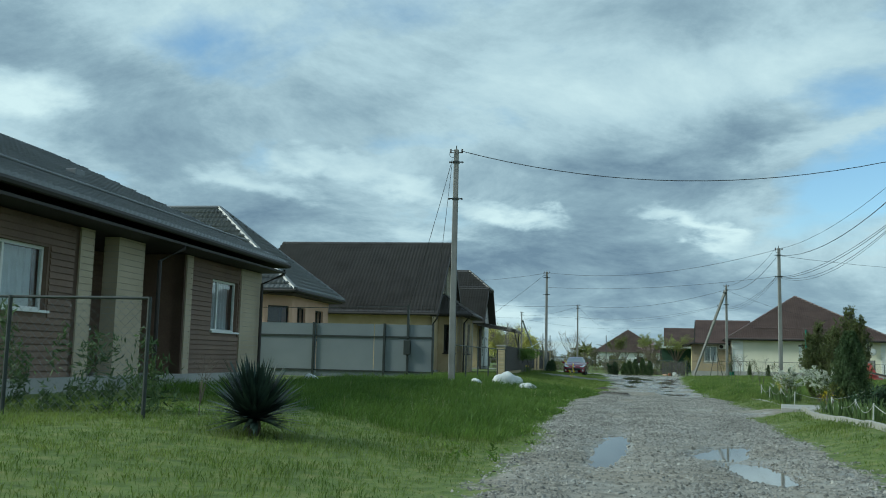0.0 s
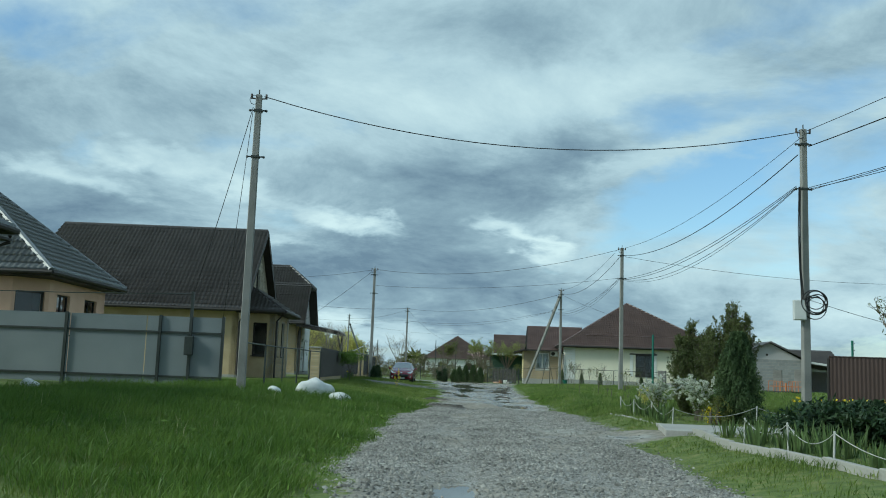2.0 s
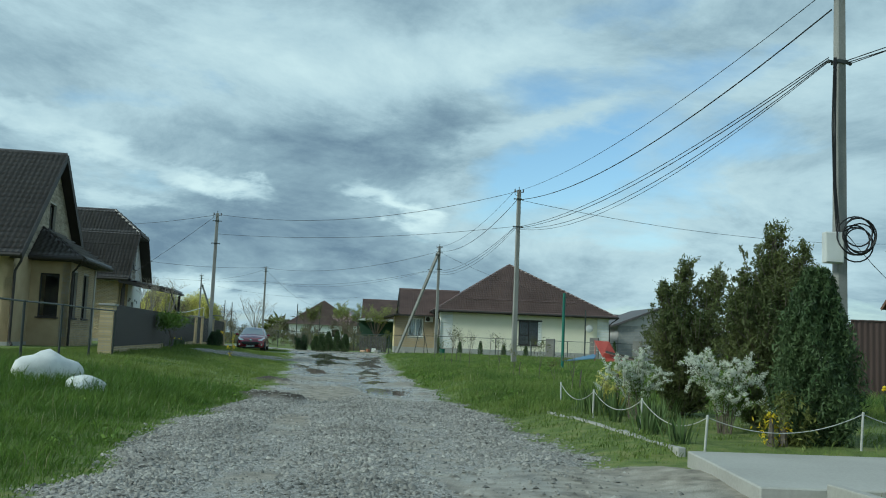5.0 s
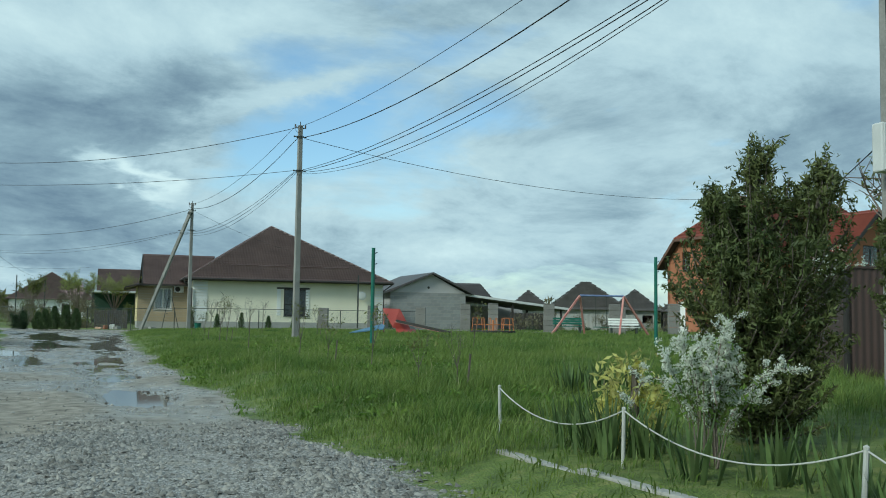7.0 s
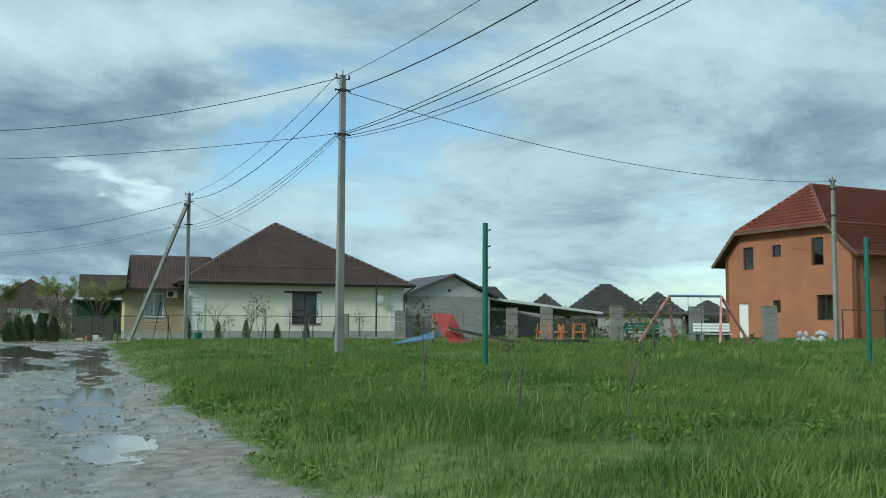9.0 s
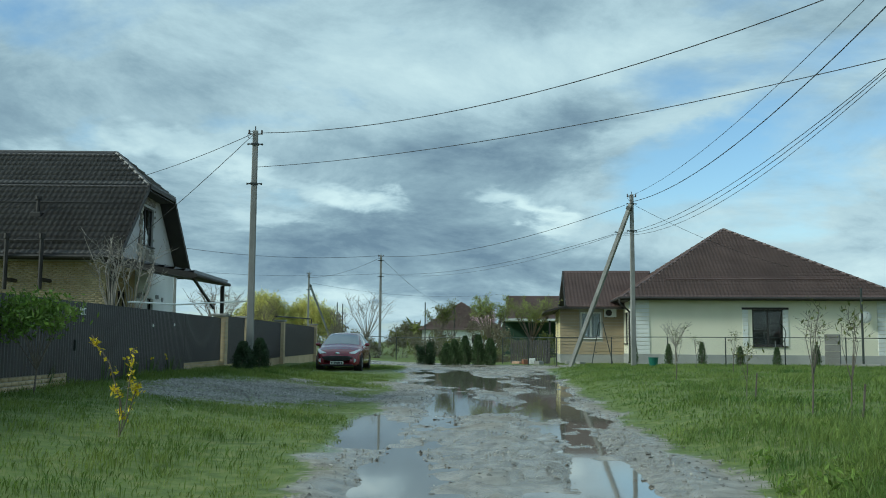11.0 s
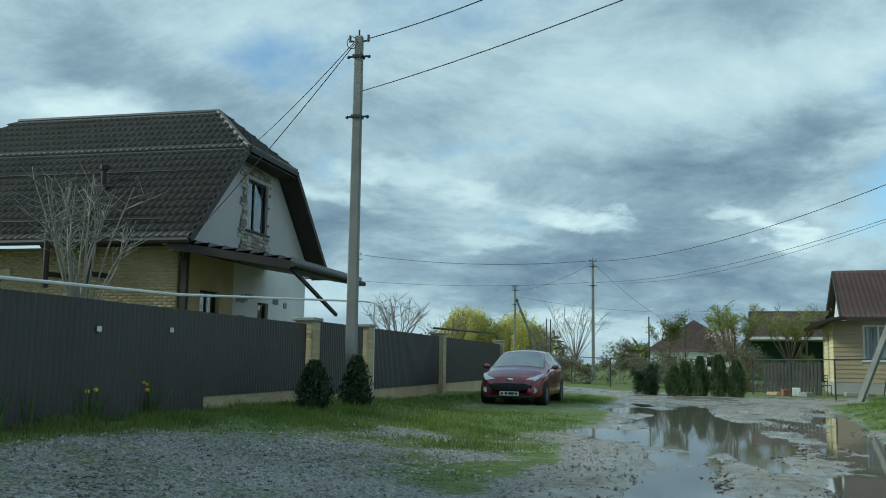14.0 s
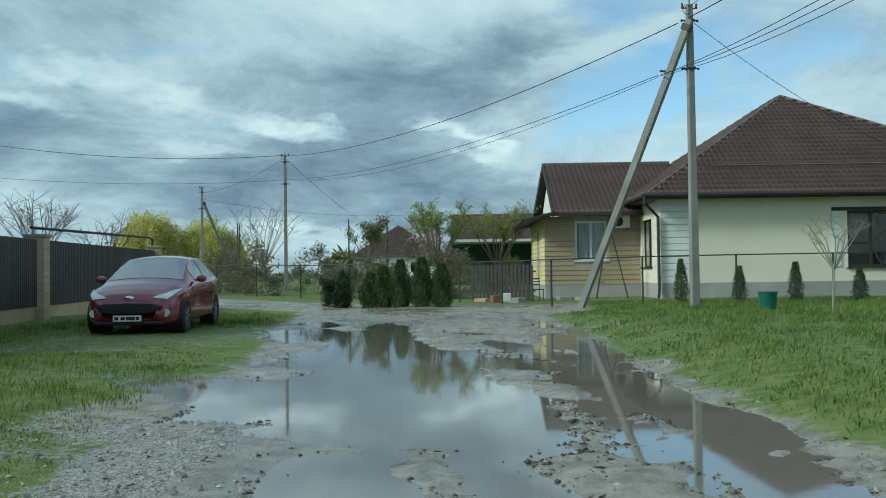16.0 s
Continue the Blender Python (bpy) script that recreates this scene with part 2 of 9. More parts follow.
def foliage_mat(name, c1, c2, trans=0.3, rough=0.6, vary=0.42):
    m = material(name, c1, c2, rough, 0.9, 14, 0.0)
    nt = m.node_tree
    p, out = nt.nodes["Principled BSDF"], nt.nodes["Material Output"]
    geo = nt.nodes.new("ShaderNodeNewGeometry")
    hsv = nt.nodes.new("ShaderNodeHueSaturation")
    mr = nt.nodes.new("ShaderNodeMapRange"); mr.inputs[3].default_value, mr.inputs[4].default_value = 1 - vary, 1 + vary
    src = p.inputs["Base Color"].links[0].from_socket
    nt.links.new(geo.outputs["Random Per Island"], mr.inputs[0])
    nt.links.new(mr.outputs[0], hsv.inputs["Value"]); nt.links.new(src, hsv.inputs["Color"])
    nt.links.new(hsv.outputs[0], p.inputs["Base Color"])
    t = nt.nodes.new("ShaderNodeBsdfTranslucent")
    nt.links.new(hsv.outputs[0], t.inputs[0])
    mix = nt.nodes.new("ShaderNodeMixShader"); mix.inputs[0].default_value = trans
    nt.links.new(p.outputs[0], mix.inputs[1]); nt.links.new(t.outputs[0], mix.inputs[2]); nt.links.new(mix.outputs[0], out.inputs[0])
    p.inputs["Specular IOR Level"].default_value = 0.3
    return m


CONCRETE = material("concrete", (0.23, 0.225, 0.21), (0.37, 0.36, 0.34), 0.85, 1.2, 35, 0.3)
POLE = material("weathered_pole_concrete", (0.17, 0.168, 0.158), (0.30, 0.295, 0.28), 0.85, 1.2, 35, 0.3)
CONCRETE_GREY = material("grey_concrete", (0.24, 0.24, 0.235), (0.36, 0.36, 0.35), 0.9, 1.5, 30, 0.3)
PLASTER_CREAM = material("cream_plaster", (0.72, 0.68, 0.54), (0.81, 0.77, 0.63), 0.85, 0.5, 60, 0.1)
PLASTER_WHITE = material("white_plaster", (0.68, 0.68, 0.66), (0.80, 0.80, 0.78), 0.8, 0.7, 60, 0.1)
PLASTER_GREY = material("grey_plaster", (0.40, 0.385, 0.39), (0.50, 0.485, 0.49), 0.85, 0.6, 60, 0.1)
PLINTH = material("plinth_render", (0.30, 0.30, 0.29), (0.42, 0.41, 0.39), 0.9, 0.9, 30, 0.3)
BRICK_YELLOW = material("yellow_brick", (0.42, 0.32, 0.185), (0.55, 0.44, 0.275), 0.85, 1.5, 40, 0.25, random_tint=0.14)
BRICK_PEACH = material("peach_brick", (0.60, 0.37, 0.26), (0.70, 0.46, 0.34), 0.85, 1.5, 40, 0.25)
BRICK_ORANGE = material("orange_brick", (0.28, 0.112, 0.06), (0.37, 0.153, 0.082), 0.85, 0.6, 40, 0.25, random_tint=0.12)
MORTAR = material("mortar", (0.36, 0.33, 0.28), (0.46, 0.43, 0.38), 0.95, 3, 60, 0.3)
BLOCK = material("aerated_block", (0.25, 0.25, 0.25), (0.36, 0.36, 0.355), 0.95, 1.0, 25, 0.3, random_tint=0.1)
SIDING_BROWN = material("brown_siding", (0.135, 0.085, 0.06), (0.21, 0.14, 0.10), 0.7, 1.0, 25, 0.15, random_tint=0.1)
SIDING_TAN = material("tan_siding", (0.32, 0.25, 0.155), (0.41, 0.325, 0.21), 0.6, 1.0, 25, 0.1)
SIDING_YELLOW = material("pale_yellow_siding", (0.66, 0.56, 0.28), (0.76, 0.66, 0.38), 0.6, 1.0, 25, 0.1)
BEIGE = material("beige_render", (0.40, 0.33, 0.24), (0.52, 0.44, 0.33), 0.85, 1.0, 40, 0.2)
ROOF_GREY = material("grey_metal_tile", (0.13, 0.138, 0.146), (0.20, 0.21, 0.22), 0.40, 0.8, 30, 0.05, rvar=0.1)
ROOF_DARK = material("dark_brown_metal_tile", (0.060, 0.054, 0.053), (0.098, 0.090, 0.088), 0.42, 0.8, 30, 0.05, rvar=0.08)
ROOF_BROWN = material("brown_metal_tile", (0.10, 0.064, 0.058), (0.155, 0.104, 0.095), 0.38, 0.7, 30, 0.08)
ROOF_RED = material("red_metal_tile", (0.165, 0.045, 0.032), (0.23, 0.063, 0.045), 0.5, 0.7, 30, 0.08)
ROOF_FAR = material("far_roof", (0.07, 0.065, 0.065), (0.11, 0.10, 0.10), 0.6, 0.7, 30, 0.08)
TRIM_DARK = material("dark_brown_trim", (0.022, 0.018, 0.016), (0.042, 0.036, 0.033), 0.66, 2, 40, 0.05)
TRIM_WHITE = material("white_trim", (0.70, 0.70, 0.68), (0.82, 0.82, 0.80), 0.5, 2, 40, 0.05)
STEEL_DARK = material("dark_painted_steel", (0.018, 0.024, 0.022), (0.04, 0.048, 0.045), 0.5, 4, 50, 0.1)
STEEL_GREEN = material("green_painted_steel", (0.01, 0.09, 0.065), (0.02, 0.15, 0.105), 0.5, 3, 40, 0.15)
STEEL_GREY = material("grey_steel", (0.20, 0.21, 0.22), (0.34, 0.35, 0.36), 0.45, 3, 40, 0.1, metal=0.6)
STEEL_PINK = material("faded_red_steel", (0.40, 0.13, 0.11), (0.58, 0.30, 0.26), 0.6, 3, 40, 0.2)
STEEL_BLUE = material("faded_blue_steel", (0.10, 0.14, 0.30), (0.22, 0.27, 0.42), 0.6, 3, 40, 0.2)
SHEET_GREY = material("grey_fence_sheet", (0.165, 0.188, 0.20), (0.22, 0.243, 0.256), 0.5, 0.6, 40, 0.05)
SHEET_BROWN = material("dark_brown_fence_sheet", (0.042, 0.038, 0.039), (0.066, 0.060, 0.061), 0.42, 0.6, 40, 0.05)
SHEET_RED = material("wine_red_fence_sheet", (0.05, 0.029, 0.025), (0.074, 0.044, 0.038), 0.5, 0.6, 40, 0.05)
CABLE = material("black_cable", (0.008, 0.008, 0.009), (0.015, 0.015, 0.017), 0.6, 5, 60, 0)
PORCELAIN = material("insulator", (0.05, 0.04, 0.035), (0.10, 0.08, 0.07), 0.3, 5, 60, 0)
PLASTIC_GREY = material("light_grey_plastic", (0.50, 0.51, 0.50), (0.60, 0.61, 0.60), 0.5, 3, 60, 0.05)
PAINT_WHITE = material("white_paint", (0.66, 0.66, 0.63), (0.80, 0.80, 0.77), 0.6, 4, 60, 0.1)
GLASS = glass_mat("window_glass")
BARK = material("bark", (0.09, 0.075, 0.06), (0.17, 0.145, 0.12), 0.9, 3, 25, 0.6)
BARK_GREY = material("pale_bark", (0.22, 0.20, 0.17), (0.34, 0.31, 0.27), 0.9, 3, 25, 0.5)
CURTAIN = material("white_curtain", (0.55, 0.56, 0.56), (0.70, 0.71, 0.71), 0.9, 6, 40, 0.1)
CLOTH_WHITE = material("woven_white_sack", (0.56, 0.57, 0.56), (0.72, 0.73, 0.71), 0.85, 5, 80, 0.4)
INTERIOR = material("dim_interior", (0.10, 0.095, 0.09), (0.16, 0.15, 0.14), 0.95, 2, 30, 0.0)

# ---- ground ----
ROAD_Y = np.array([-60.0, -4, 6, 14, 19, 24, 29, 32, 37, 45, 50, 55, 62, 68, 76, 82, 90])
ROAD_L = np.array([-1.2, -0.4, -0.4, -1.5, -2.1, -2.8, -2.9, -2.9, -3.3, -4.3, -4.9, -5.5, -6.5, -7.5, -8.6, -9.6, -11.5])
ROAD_R = np.array([5.5, 4.6, 3.7, 2.7, 2.2, 1.9, 1.3, 0.9, 0.3, -0.5, -0.9, -1.3, -1.9, -2.3, -2.9, -3.3, -3.4])


def smooth(a, b, v):
    t = np.clip((v - a) / (b - a), 0, 1)
    return t * t * (3 - 2 * t)


def vnoise(x, y, seed, octaves=4):
    """Value noise on numpy arrays, about -1 to 1."""
    out, amp, tot = 0.0, 1.0, 0.0
    for o in range(octaves):
        f = 2.0 ** o
        X, Y = x * f + 17.3 * o + seed * 3.7, y * f - 9.1 * o + seed * 5.3
        xi, yi = np.floor(X), np.floor(Y)
        fx, fy = X - xi, Y - yi
        fx, fy = fx * fx * (3 - 2 * fx), fy * fy * (3 - 2 * fy)

        def h(a, b):
            v = np.sin(a * 127.1 + b * 311.7 + seed * 74.7) * 43758.5453
            return v - np.floor(v)

        v = (h(xi, yi) * (1 - fx) + h(xi + 1, yi) * fx) * (1 - fy) + (h(xi, yi + 1) * (1 - fx) + h(xi + 1, yi + 1) * fx) * fy
        out, tot, amp = out + amp * (2 * v - 1), tot + amp, amp * 0.5
    return out / tot


# puddles: centre, half length along and across, turn of the long axis from +y in degrees, depth
PUDDLES = [(1.62, 11.4, 1.5, 0.42, -10, 0.045), (2.05, 9.3, 1.2, 0.38, 12, 0.045), (0.05, 11.6, 2.8, 0.30, 4, 0.045),
           (-3.9, 48.4, 3.0, 0.45, 10, 0.035), (-2.3, 46.4, 1.8, 0.4, 5, 0.04), (-4.9, 52.2, 3.6, 0.55, 9, 0.055), (-4.1, 58.4, 3.4, 0.75, 12, 0.06),
           (-2.0, 55.8, 3.6, 0.42, 8, 0.05), (-2.6, 63.3, 2.6, 0.45, 9, 0.06), (-2.95, 67.6, 3.2, 0.55, 12, 0.075), (-3.9, 72.6, 2.6, 0.42, 16, 0.06),
           (-5.6, 67.8, 2.6, 1.9, 10, 0.09), (-4.75, 67.0, 2.6, 0.8, 12, 0.085), (-4.2, 63.8, 1.6, 0.35, 14, 0.05), (-6.0, 71.4, 3.6, 1.5, 14, 0.10), (-7.4, 75.8, 3.2, 1.3, 30, 0.09), (-7.3, 68.4, 1.7, 0.9, 60, 0.07),
           (-4.2, 70.6, 1.6, 0.7, 40, 0.06), (-5.2, 76.6, 1.6, 0.5, 60, 0.05), (-8.6, 80.0, 1.8, 0.6, 25, 0.05), (-1.9, 47.9, 1.2, 0.3, 12, 0.04)]
WATER_Z = -0.045


def cross_mask(x, y):
    """The side lane that leaves to the left behind the parked car, and the yard entrance to the right."""
    c = 87.0 - 0.32 * (x + 7.0)
    c = np.where(x < -7, 87.0 + 0.75 * (-7 - x), 86.5)
    a = 1 - smooth(2.6, 4.2, np.abs(y - c))
    return a * smooth(-40, -34, x) * (1 - smooth(-2.6, -1.2, x))


def road_mask(x, y):
    l, r = np.interp(y, ROAD_Y, ROAD_L), np.interp(y, ROAD_Y, ROAD_R)
    w = 0.45 * vnoise(x * 0.9, y * 0.9, 3) + 0.2 * vnoise(x * 3.5, y * 3.5, 4)
    m = smooth(-0.35, 0.35, x - l + w) * smooth(-0.35, 0.35, r - x + w) * (1 - smooth(84, 90, y))
    # gravel stand before the dark fence, and the mouth of the paved drive
    u, v = (x + 8.9) * 0.99 + (y - 58) * 0.14, -(x + 8.9) * 0.14 + (y - 58) * 0.99
    stand = (1 - smooth(0.55, 1.15, np.hypot(u / 2.1, v / 5.0) + 0.55 * w + 0.25 * vnoise(x * 0.7, y * 0.7, 31))) * (0.75 + 0.3 * vnoise(x * 2.2, y * 2.2, 32))
    worn = 0.75 * (1 - smooth(1.2, 3.2, np.abs(x + 7.0 - 0.12 * (58 - y)))) * smooth(53, 57, y) * (1 - smooth(63, 67, y)) * smooth(-0.35, 0.25, vnoise(x * 0.55, y * 0.55, 33) + 0.35 * vnoise(x * 2.4, y * 2.4, 34))
    car = 0.36 * (1 - smooth(0.6, 1.15, np.hypot((x + 10.6) / 2.3, (y - 74.6) / 4.6) + 0.3 * w))
    drive = 1 - smooth(0.8, 1.15, np.hypot((x - 2.0) / 1.5, (y - 22.2) / 1.5) + 0.2 * w)
    return np.clip(np.maximum.reduce([m, cross_mask(x, y), 0.8 * stand, drive, worn, car]), 0, 1)


def clods(x, y):
    """Scraped-up heaps of dark earth at the lane's left edge."""
    c = np.zeros_like(x)
    for cx, cy, a, b in ((-2.7, 32.2, 0.95, 0.75), (-3.7, 38.4, 0.7, 0.5), (-2.2, 31.4, 0.4, 0.3)):
        c = np.maximum(c, 1 - smooth(0.3, 1.1, np.hypot((x - cx) / a, (y - cy) / b) + 0.5 * vnoise(x * 2.5, y * 2.5, 43)))
    return c


def wet_tracks(x, y):
    """Shallow broken water along the two wheel tracks of the muddy stretch."""
    l, r = np.interp(y, ROAD_Y, ROAD_L), np.interp(y, ROAD_Y, ROAD_R)
    near, far = np.interp(y, [34, 36.6, 43, 52, 62, 70], [-0.3, -0.75, -1.5, -2.3, -2.8, -3.2]), (l + r) / 2 - 0.75
    a = (1 - smooth(0.2, 0.95, np.abs(x - near))) * smooth(33.5, 36, y)
    b = (1 - smooth(0.2, 0.9, np.abs(x - far))) * smooth(42, 48, y)
    brk = smooth(-0.75, 0.1, vnoise(x * 1.0, y * 0.45, 45) + 0.55 * vnoise(x * 4.2, y * 2.6, 46))
    a = a * (0.72 + 0.28 * smooth(39, 45, y))
    return 0.075 * np.maximum(a, b) * brk * (1 - smooth(78, 82, y))


def puddle_depth(x, y):
    d = wet_tracks(x, y)
    w = 0.30 * vnoise(x * 1.3, y * 1.3, 8) + 0.20 * vnoise(x * 4, y * 4, 9)
    for cx, cy, a, b, turn, dep in PUDDLES:
        c, s = math.cos(radians(turn)), math.sin(radians(turn))
        u, v = (x - cx) * c + (y - cy) * s, -(x - cx) * s + (y - cy) * c
        e = np.hypot(u / b, v / a) + w
        d = np.maximum(d, dep * 1.9 * (1 - smooth(0.35, 1.25, e)))
    return d


def ground_z(x, y):
    x, y = np.asarray(x, float), np.asarray(y, float)
    l, r = np.interp(y, ROAD_Y, ROAD_L), np.interp(y, ROAD_Y, ROAD_R)
    off = np.maximum(np.maximum(l - x, x - r), 0)
    right = x > (l + r) / 2
    rise = np.where(right, 0.19 * smooth(0.0, 1.3, off) + 0.13 * smooth(1.3, 6, off), 0.36 * smooth(0.2, 5.2, off))
    rise = rise * (1 - 0.75 * smooth(74, 86, y)) * (0.5 + 0.5 * smooth(-2, 12, y))
    rise = rise * (1 - 0.85 * (1 - smooth(0.8, 1.7, np.hypot((x + 11.2) / 2.6, (y - 76.2) / 5.0))))
    rise = rise * (1 - 0.6 * smooth(2.2, 3.0, x) * (1 - smooth(11.8, 13.0, x)) * smooth(20.8, 21.5, y) * (1 - smooth(24.0, 24.6, y)))
    m = road_mask(x, y)
    ruts = 0.016 * np.cos((x - (l + r) / 2) * 2 * math.pi / 1.7) * m * (1 - smooth(84, 88, y))
    bumps = 0.02 * vnoise(x * 1.1, y * 1.1, 5) + 0.012 * vnoise(x * 4.5, y * 4.5, 6) + 0.032 * m * mud_share(x, y) * smooth(0.1, 0.8, vnoise(x * 1.6, y * 1.6, 61)) * smooth(40, 50, y)
    pile = 0.05 * m * smooth(13, 17, y) * (1 - smooth(30.5, 32.5, y))
    return rise + ruts + bumps + pile + 0.11 * clods(x, y) * (1 + 0.6 * vnoise(x * 5, y * 5, 41)) - puddle_depth(x, y)


def gz(x, y):
    return float(ground_z(np.array([x]), np.array([y]))[0])


def axis_steps(lo, hi, step, far, grow=1.22):
    mid = list(np.arange(lo, hi + step / 2, step))
    a, s = lo, step
    left = []
    while a > -far:
        s *= grow; a -= s; left.append(a)
    b, s = mid[-1], step
    right = []
    while b < far:
        s *= grow; b += s; right.append(b)
    return np.array(left[::-1] + mid + right)


def ground_material():
    m = bpy.data.materials.new("earth_gravel_grass")
    m.use_nodes = True
    nt = m.node_tree
    N, Lk = nt.nodes.new, nt.links.new
    p = nt.nodes["Principled BSDF"]
    tc = N("ShaderNodeTexCoord")
    at = N("ShaderNodeAttribute"); at.attribute_name = "surface"
    sep = N("ShaderNodeSeparateColor")
    Lk(at.outputs["Color"], sep.inputs[0])

    def tex(kind, sc, detail=4):
        n = N("ShaderNodeTex" + kind)
        n.inputs["Scale"].default_value = sc
        if kind == "Noise":
            n.inputs["Detail"].default_value = detail
        Lk(tc.outputs["Object"], n.inputs["Vector"])
        return n

    def ramp(src, stops):
        r = N("ShaderNodeValToRGB")
        e = r.color_ramp.elements
        while len(e) < len(stops):
            e.new(0.5)
        for k, (pos, c) in zip(e, stops):
            k.position, k.color = pos, (*c, 1)
        Lk(src, r.inputs[0])
        return r.outputs[0]

    def mixc(f, a, b):
        x = N("ShaderNodeMix"); x.data_type = "RGBA"
        Lk(f, x.inputs[0]); Lk(a, x.inputs[6]); Lk(b, x.inputs[7])
        return x.outputs[2]

    n2, n3, n4 = tex("Noise", 5, 6), tex("Noise", 40, 4), tex("Noise", 11, 6)
    vor = tex("Voronoi", 48)
    grass = ramp(n2.outputs["Fac"], [(0.3, (0.075, 0.105, 0.02)), (0.5, (0.12, 0.165, 0.032)), (0.7, (0.19, 0.20, 0.06))])
    stones = ramp(vor.outputs["Color"], [(0.1, (0.14, 0.134, 0.12)), (0.5, (0.27, 0.258, 0.236)), (0.9, (0.42, 0.405, 0.375))])
    mud = ramp(n2.outputs["Fac"], [(0.3, (0.14, 0.123, 0.097)), (0.5, (0.255, 0.228, 0.184)), (0.72, (0.37, 0.335, 0.28))])
    soil = ramp(n3.outputs["Fac"], [(0.3, (0.028, 0.022, 0.016)), (0.7, (0.075, 0.06, 0.045))])

    def ragged(src, noise, amount):
        """A share turned into an uneven edge by a noise."""
        a = N("ShaderNodeMath"); a.operation = "MULTIPLY_ADD"
        a.inputs[1].default_value, a.inputs[2].default_value = amount, -amount / 2
        Lk(noise, a.inputs[0])
        b = N("ShaderNodeMath"); b.operation = "ADD"
        Lk(a.outputs[0], b.inputs[0]); Lk(src, b.inputs[1])
        c = N("ShaderNodeMapRange"); c.interpolation_type = "SMOOTHSTEP"; c.inputs[1].default_value, c.inputs[2].default_value = 0.32, 0.68
        Lk(b.outputs[0], c.inputs[0])
        return c.outputs[0]

    road = mixc(ragged(sep.outputs["Green"], n2.outputs["Fac"], 0.9), stones, mud)
    col = mixc(ragged(sep.outputs["Red"], n4.outputs["Fac"], 1.1), grass, road)
    col = mixc(at.outputs["Alpha"], col, soil)
    Lk(col, p.inputs["Base Color"])
    # damp earth is smoother
    wet = N("ShaderNodeMapRange"); wet.inputs[3].default_value, wet.inputs[4].default_value = 0.9, 0.10
    Lk(sep.outputs["Blue"], wet.inputs[0]); Lk(wet.outputs[0], p.inputs["Roughness"])
    b1 = N("ShaderNodeBump"); b1.inputs["Strength"].default_value, b1.inputs["Distance"].default_value = 0.6, 0.03
    Lk(vor.outputs["Distance"], b1.inputs["Height"])
    loose = N("ShaderNodeMapRange"); loose.inputs[3].default_value, loose.inputs[4].default_value = 0.55, 0.06
    Lk(sep.outputs["Green"], loose.inputs[0]); Lk(loose.outputs[0], b1.inputs["Strength"])
    b2 = N("ShaderNodeBump"); b2.inputs["Strength"].default_value, b2.inputs["Distance"].default_value = 0.5, 0.02
    Lk(n3.outputs["Fac"], b2.inputs["Height"]); Lk(b1.outputs[0], b2.inputs["Normal"])
    Lk(b2.outputs[0], p.inputs["Normal"])
    return m


def mud_share(x, y):
    """Where the lane is worn to fine mud rather than loose stones."""
    s = smooth(30, 33.5, y + 1.2 * vnoise(x * 0.6, y * 0.6, 12)) * (1 - 0.2 * smooth(0, 1, vnoise(x, y, 13)))
    s = np.maximum(s, 0.72 * (1 - smooth(10, 17, y)))
    mid = (np.interp(y, ROAD_Y, ROAD_L) + np.interp(y, ROAD_Y, ROAD_R)) / 2
    wheel = smooth(0.1, 0.9, -np.cos((x - mid) * 2 * math.pi / 1.7)) * (1 - smooth(1.2, 1.6, np.abs(x - mid)))
    s = np.maximum(s, 0.75 * wheel * smooth(-0.5, 0.4, vnoise(x * 0.9, y * 0.5, 15)))
    s = np.maximum(s, 1 - smooth(0.9, 1.2, np.hypot((x - 2.0) / 1.5, (y - 22.2) / 1.5)))
    stand = (np.abs(x + 8.9) < 2.9) & (np.abs(y - 59) < 7)
    return np.clip(np.where(stand, 0.15, s) + 0.35 * vnoise(x * 1.7, y * 1.7, 14), 0, 1)


def build_ground():
    xs, ys = axis_steps(-13, 8, 0.13, 900), axis_steps(-4, 96, 0.13, 1500)
    X, Y = np.meshgrid(xs, ys)
    Z = ground_z(X, Y)
    nx, ny = len(xs), len(ys)
    i = np.arange(nx * ny).reshape(ny, nx)
    F = np.stack([i[:-1, :-1], i[:-1, 1:], i[1:, 1:], i[1:, :-1]], -1).reshape(-1, 4)
    ob = raw("ground", np.stack([X, Y, Z], -1).reshape(-1, 3), F, ground_material(), smooth=True)
    a = ob.data.color_attributes.new("surface", "FLOAT_COLOR", "POINT")
    m = road_mask(X, Y)
    patch = 0.75 * smooth(0.25, 0.6, vnoise(X * 0.35, Y * 0.35, 21)) * (1 - smooth(3, 7, np.abs(X + 6.5))) * smooth(53, 57, Y)
    m = np.maximum(m, patch)
    wet = np.clip(smooth(0.0, 0.05, puddle_depth(X, Y)) + 0.85 * m * mud_share(X, Y) * smooth(-0.5, 0.5, vnoise(X * 0.8, Y * 0.8, 22)) + 0.3 * m * mud_share(X, Y) * smooth(33, 42, Y), 0, 1)
    a.data.foreach_set("color", np.stack([m, mud_share(X, Y), wet, np.clip(1.3 * clods(X, Y), 0, 1)], -1).astype(np.float32).ravel())
    tagged(ob, "grass verges and a muddy gravel lane", "ground", kind="structure")


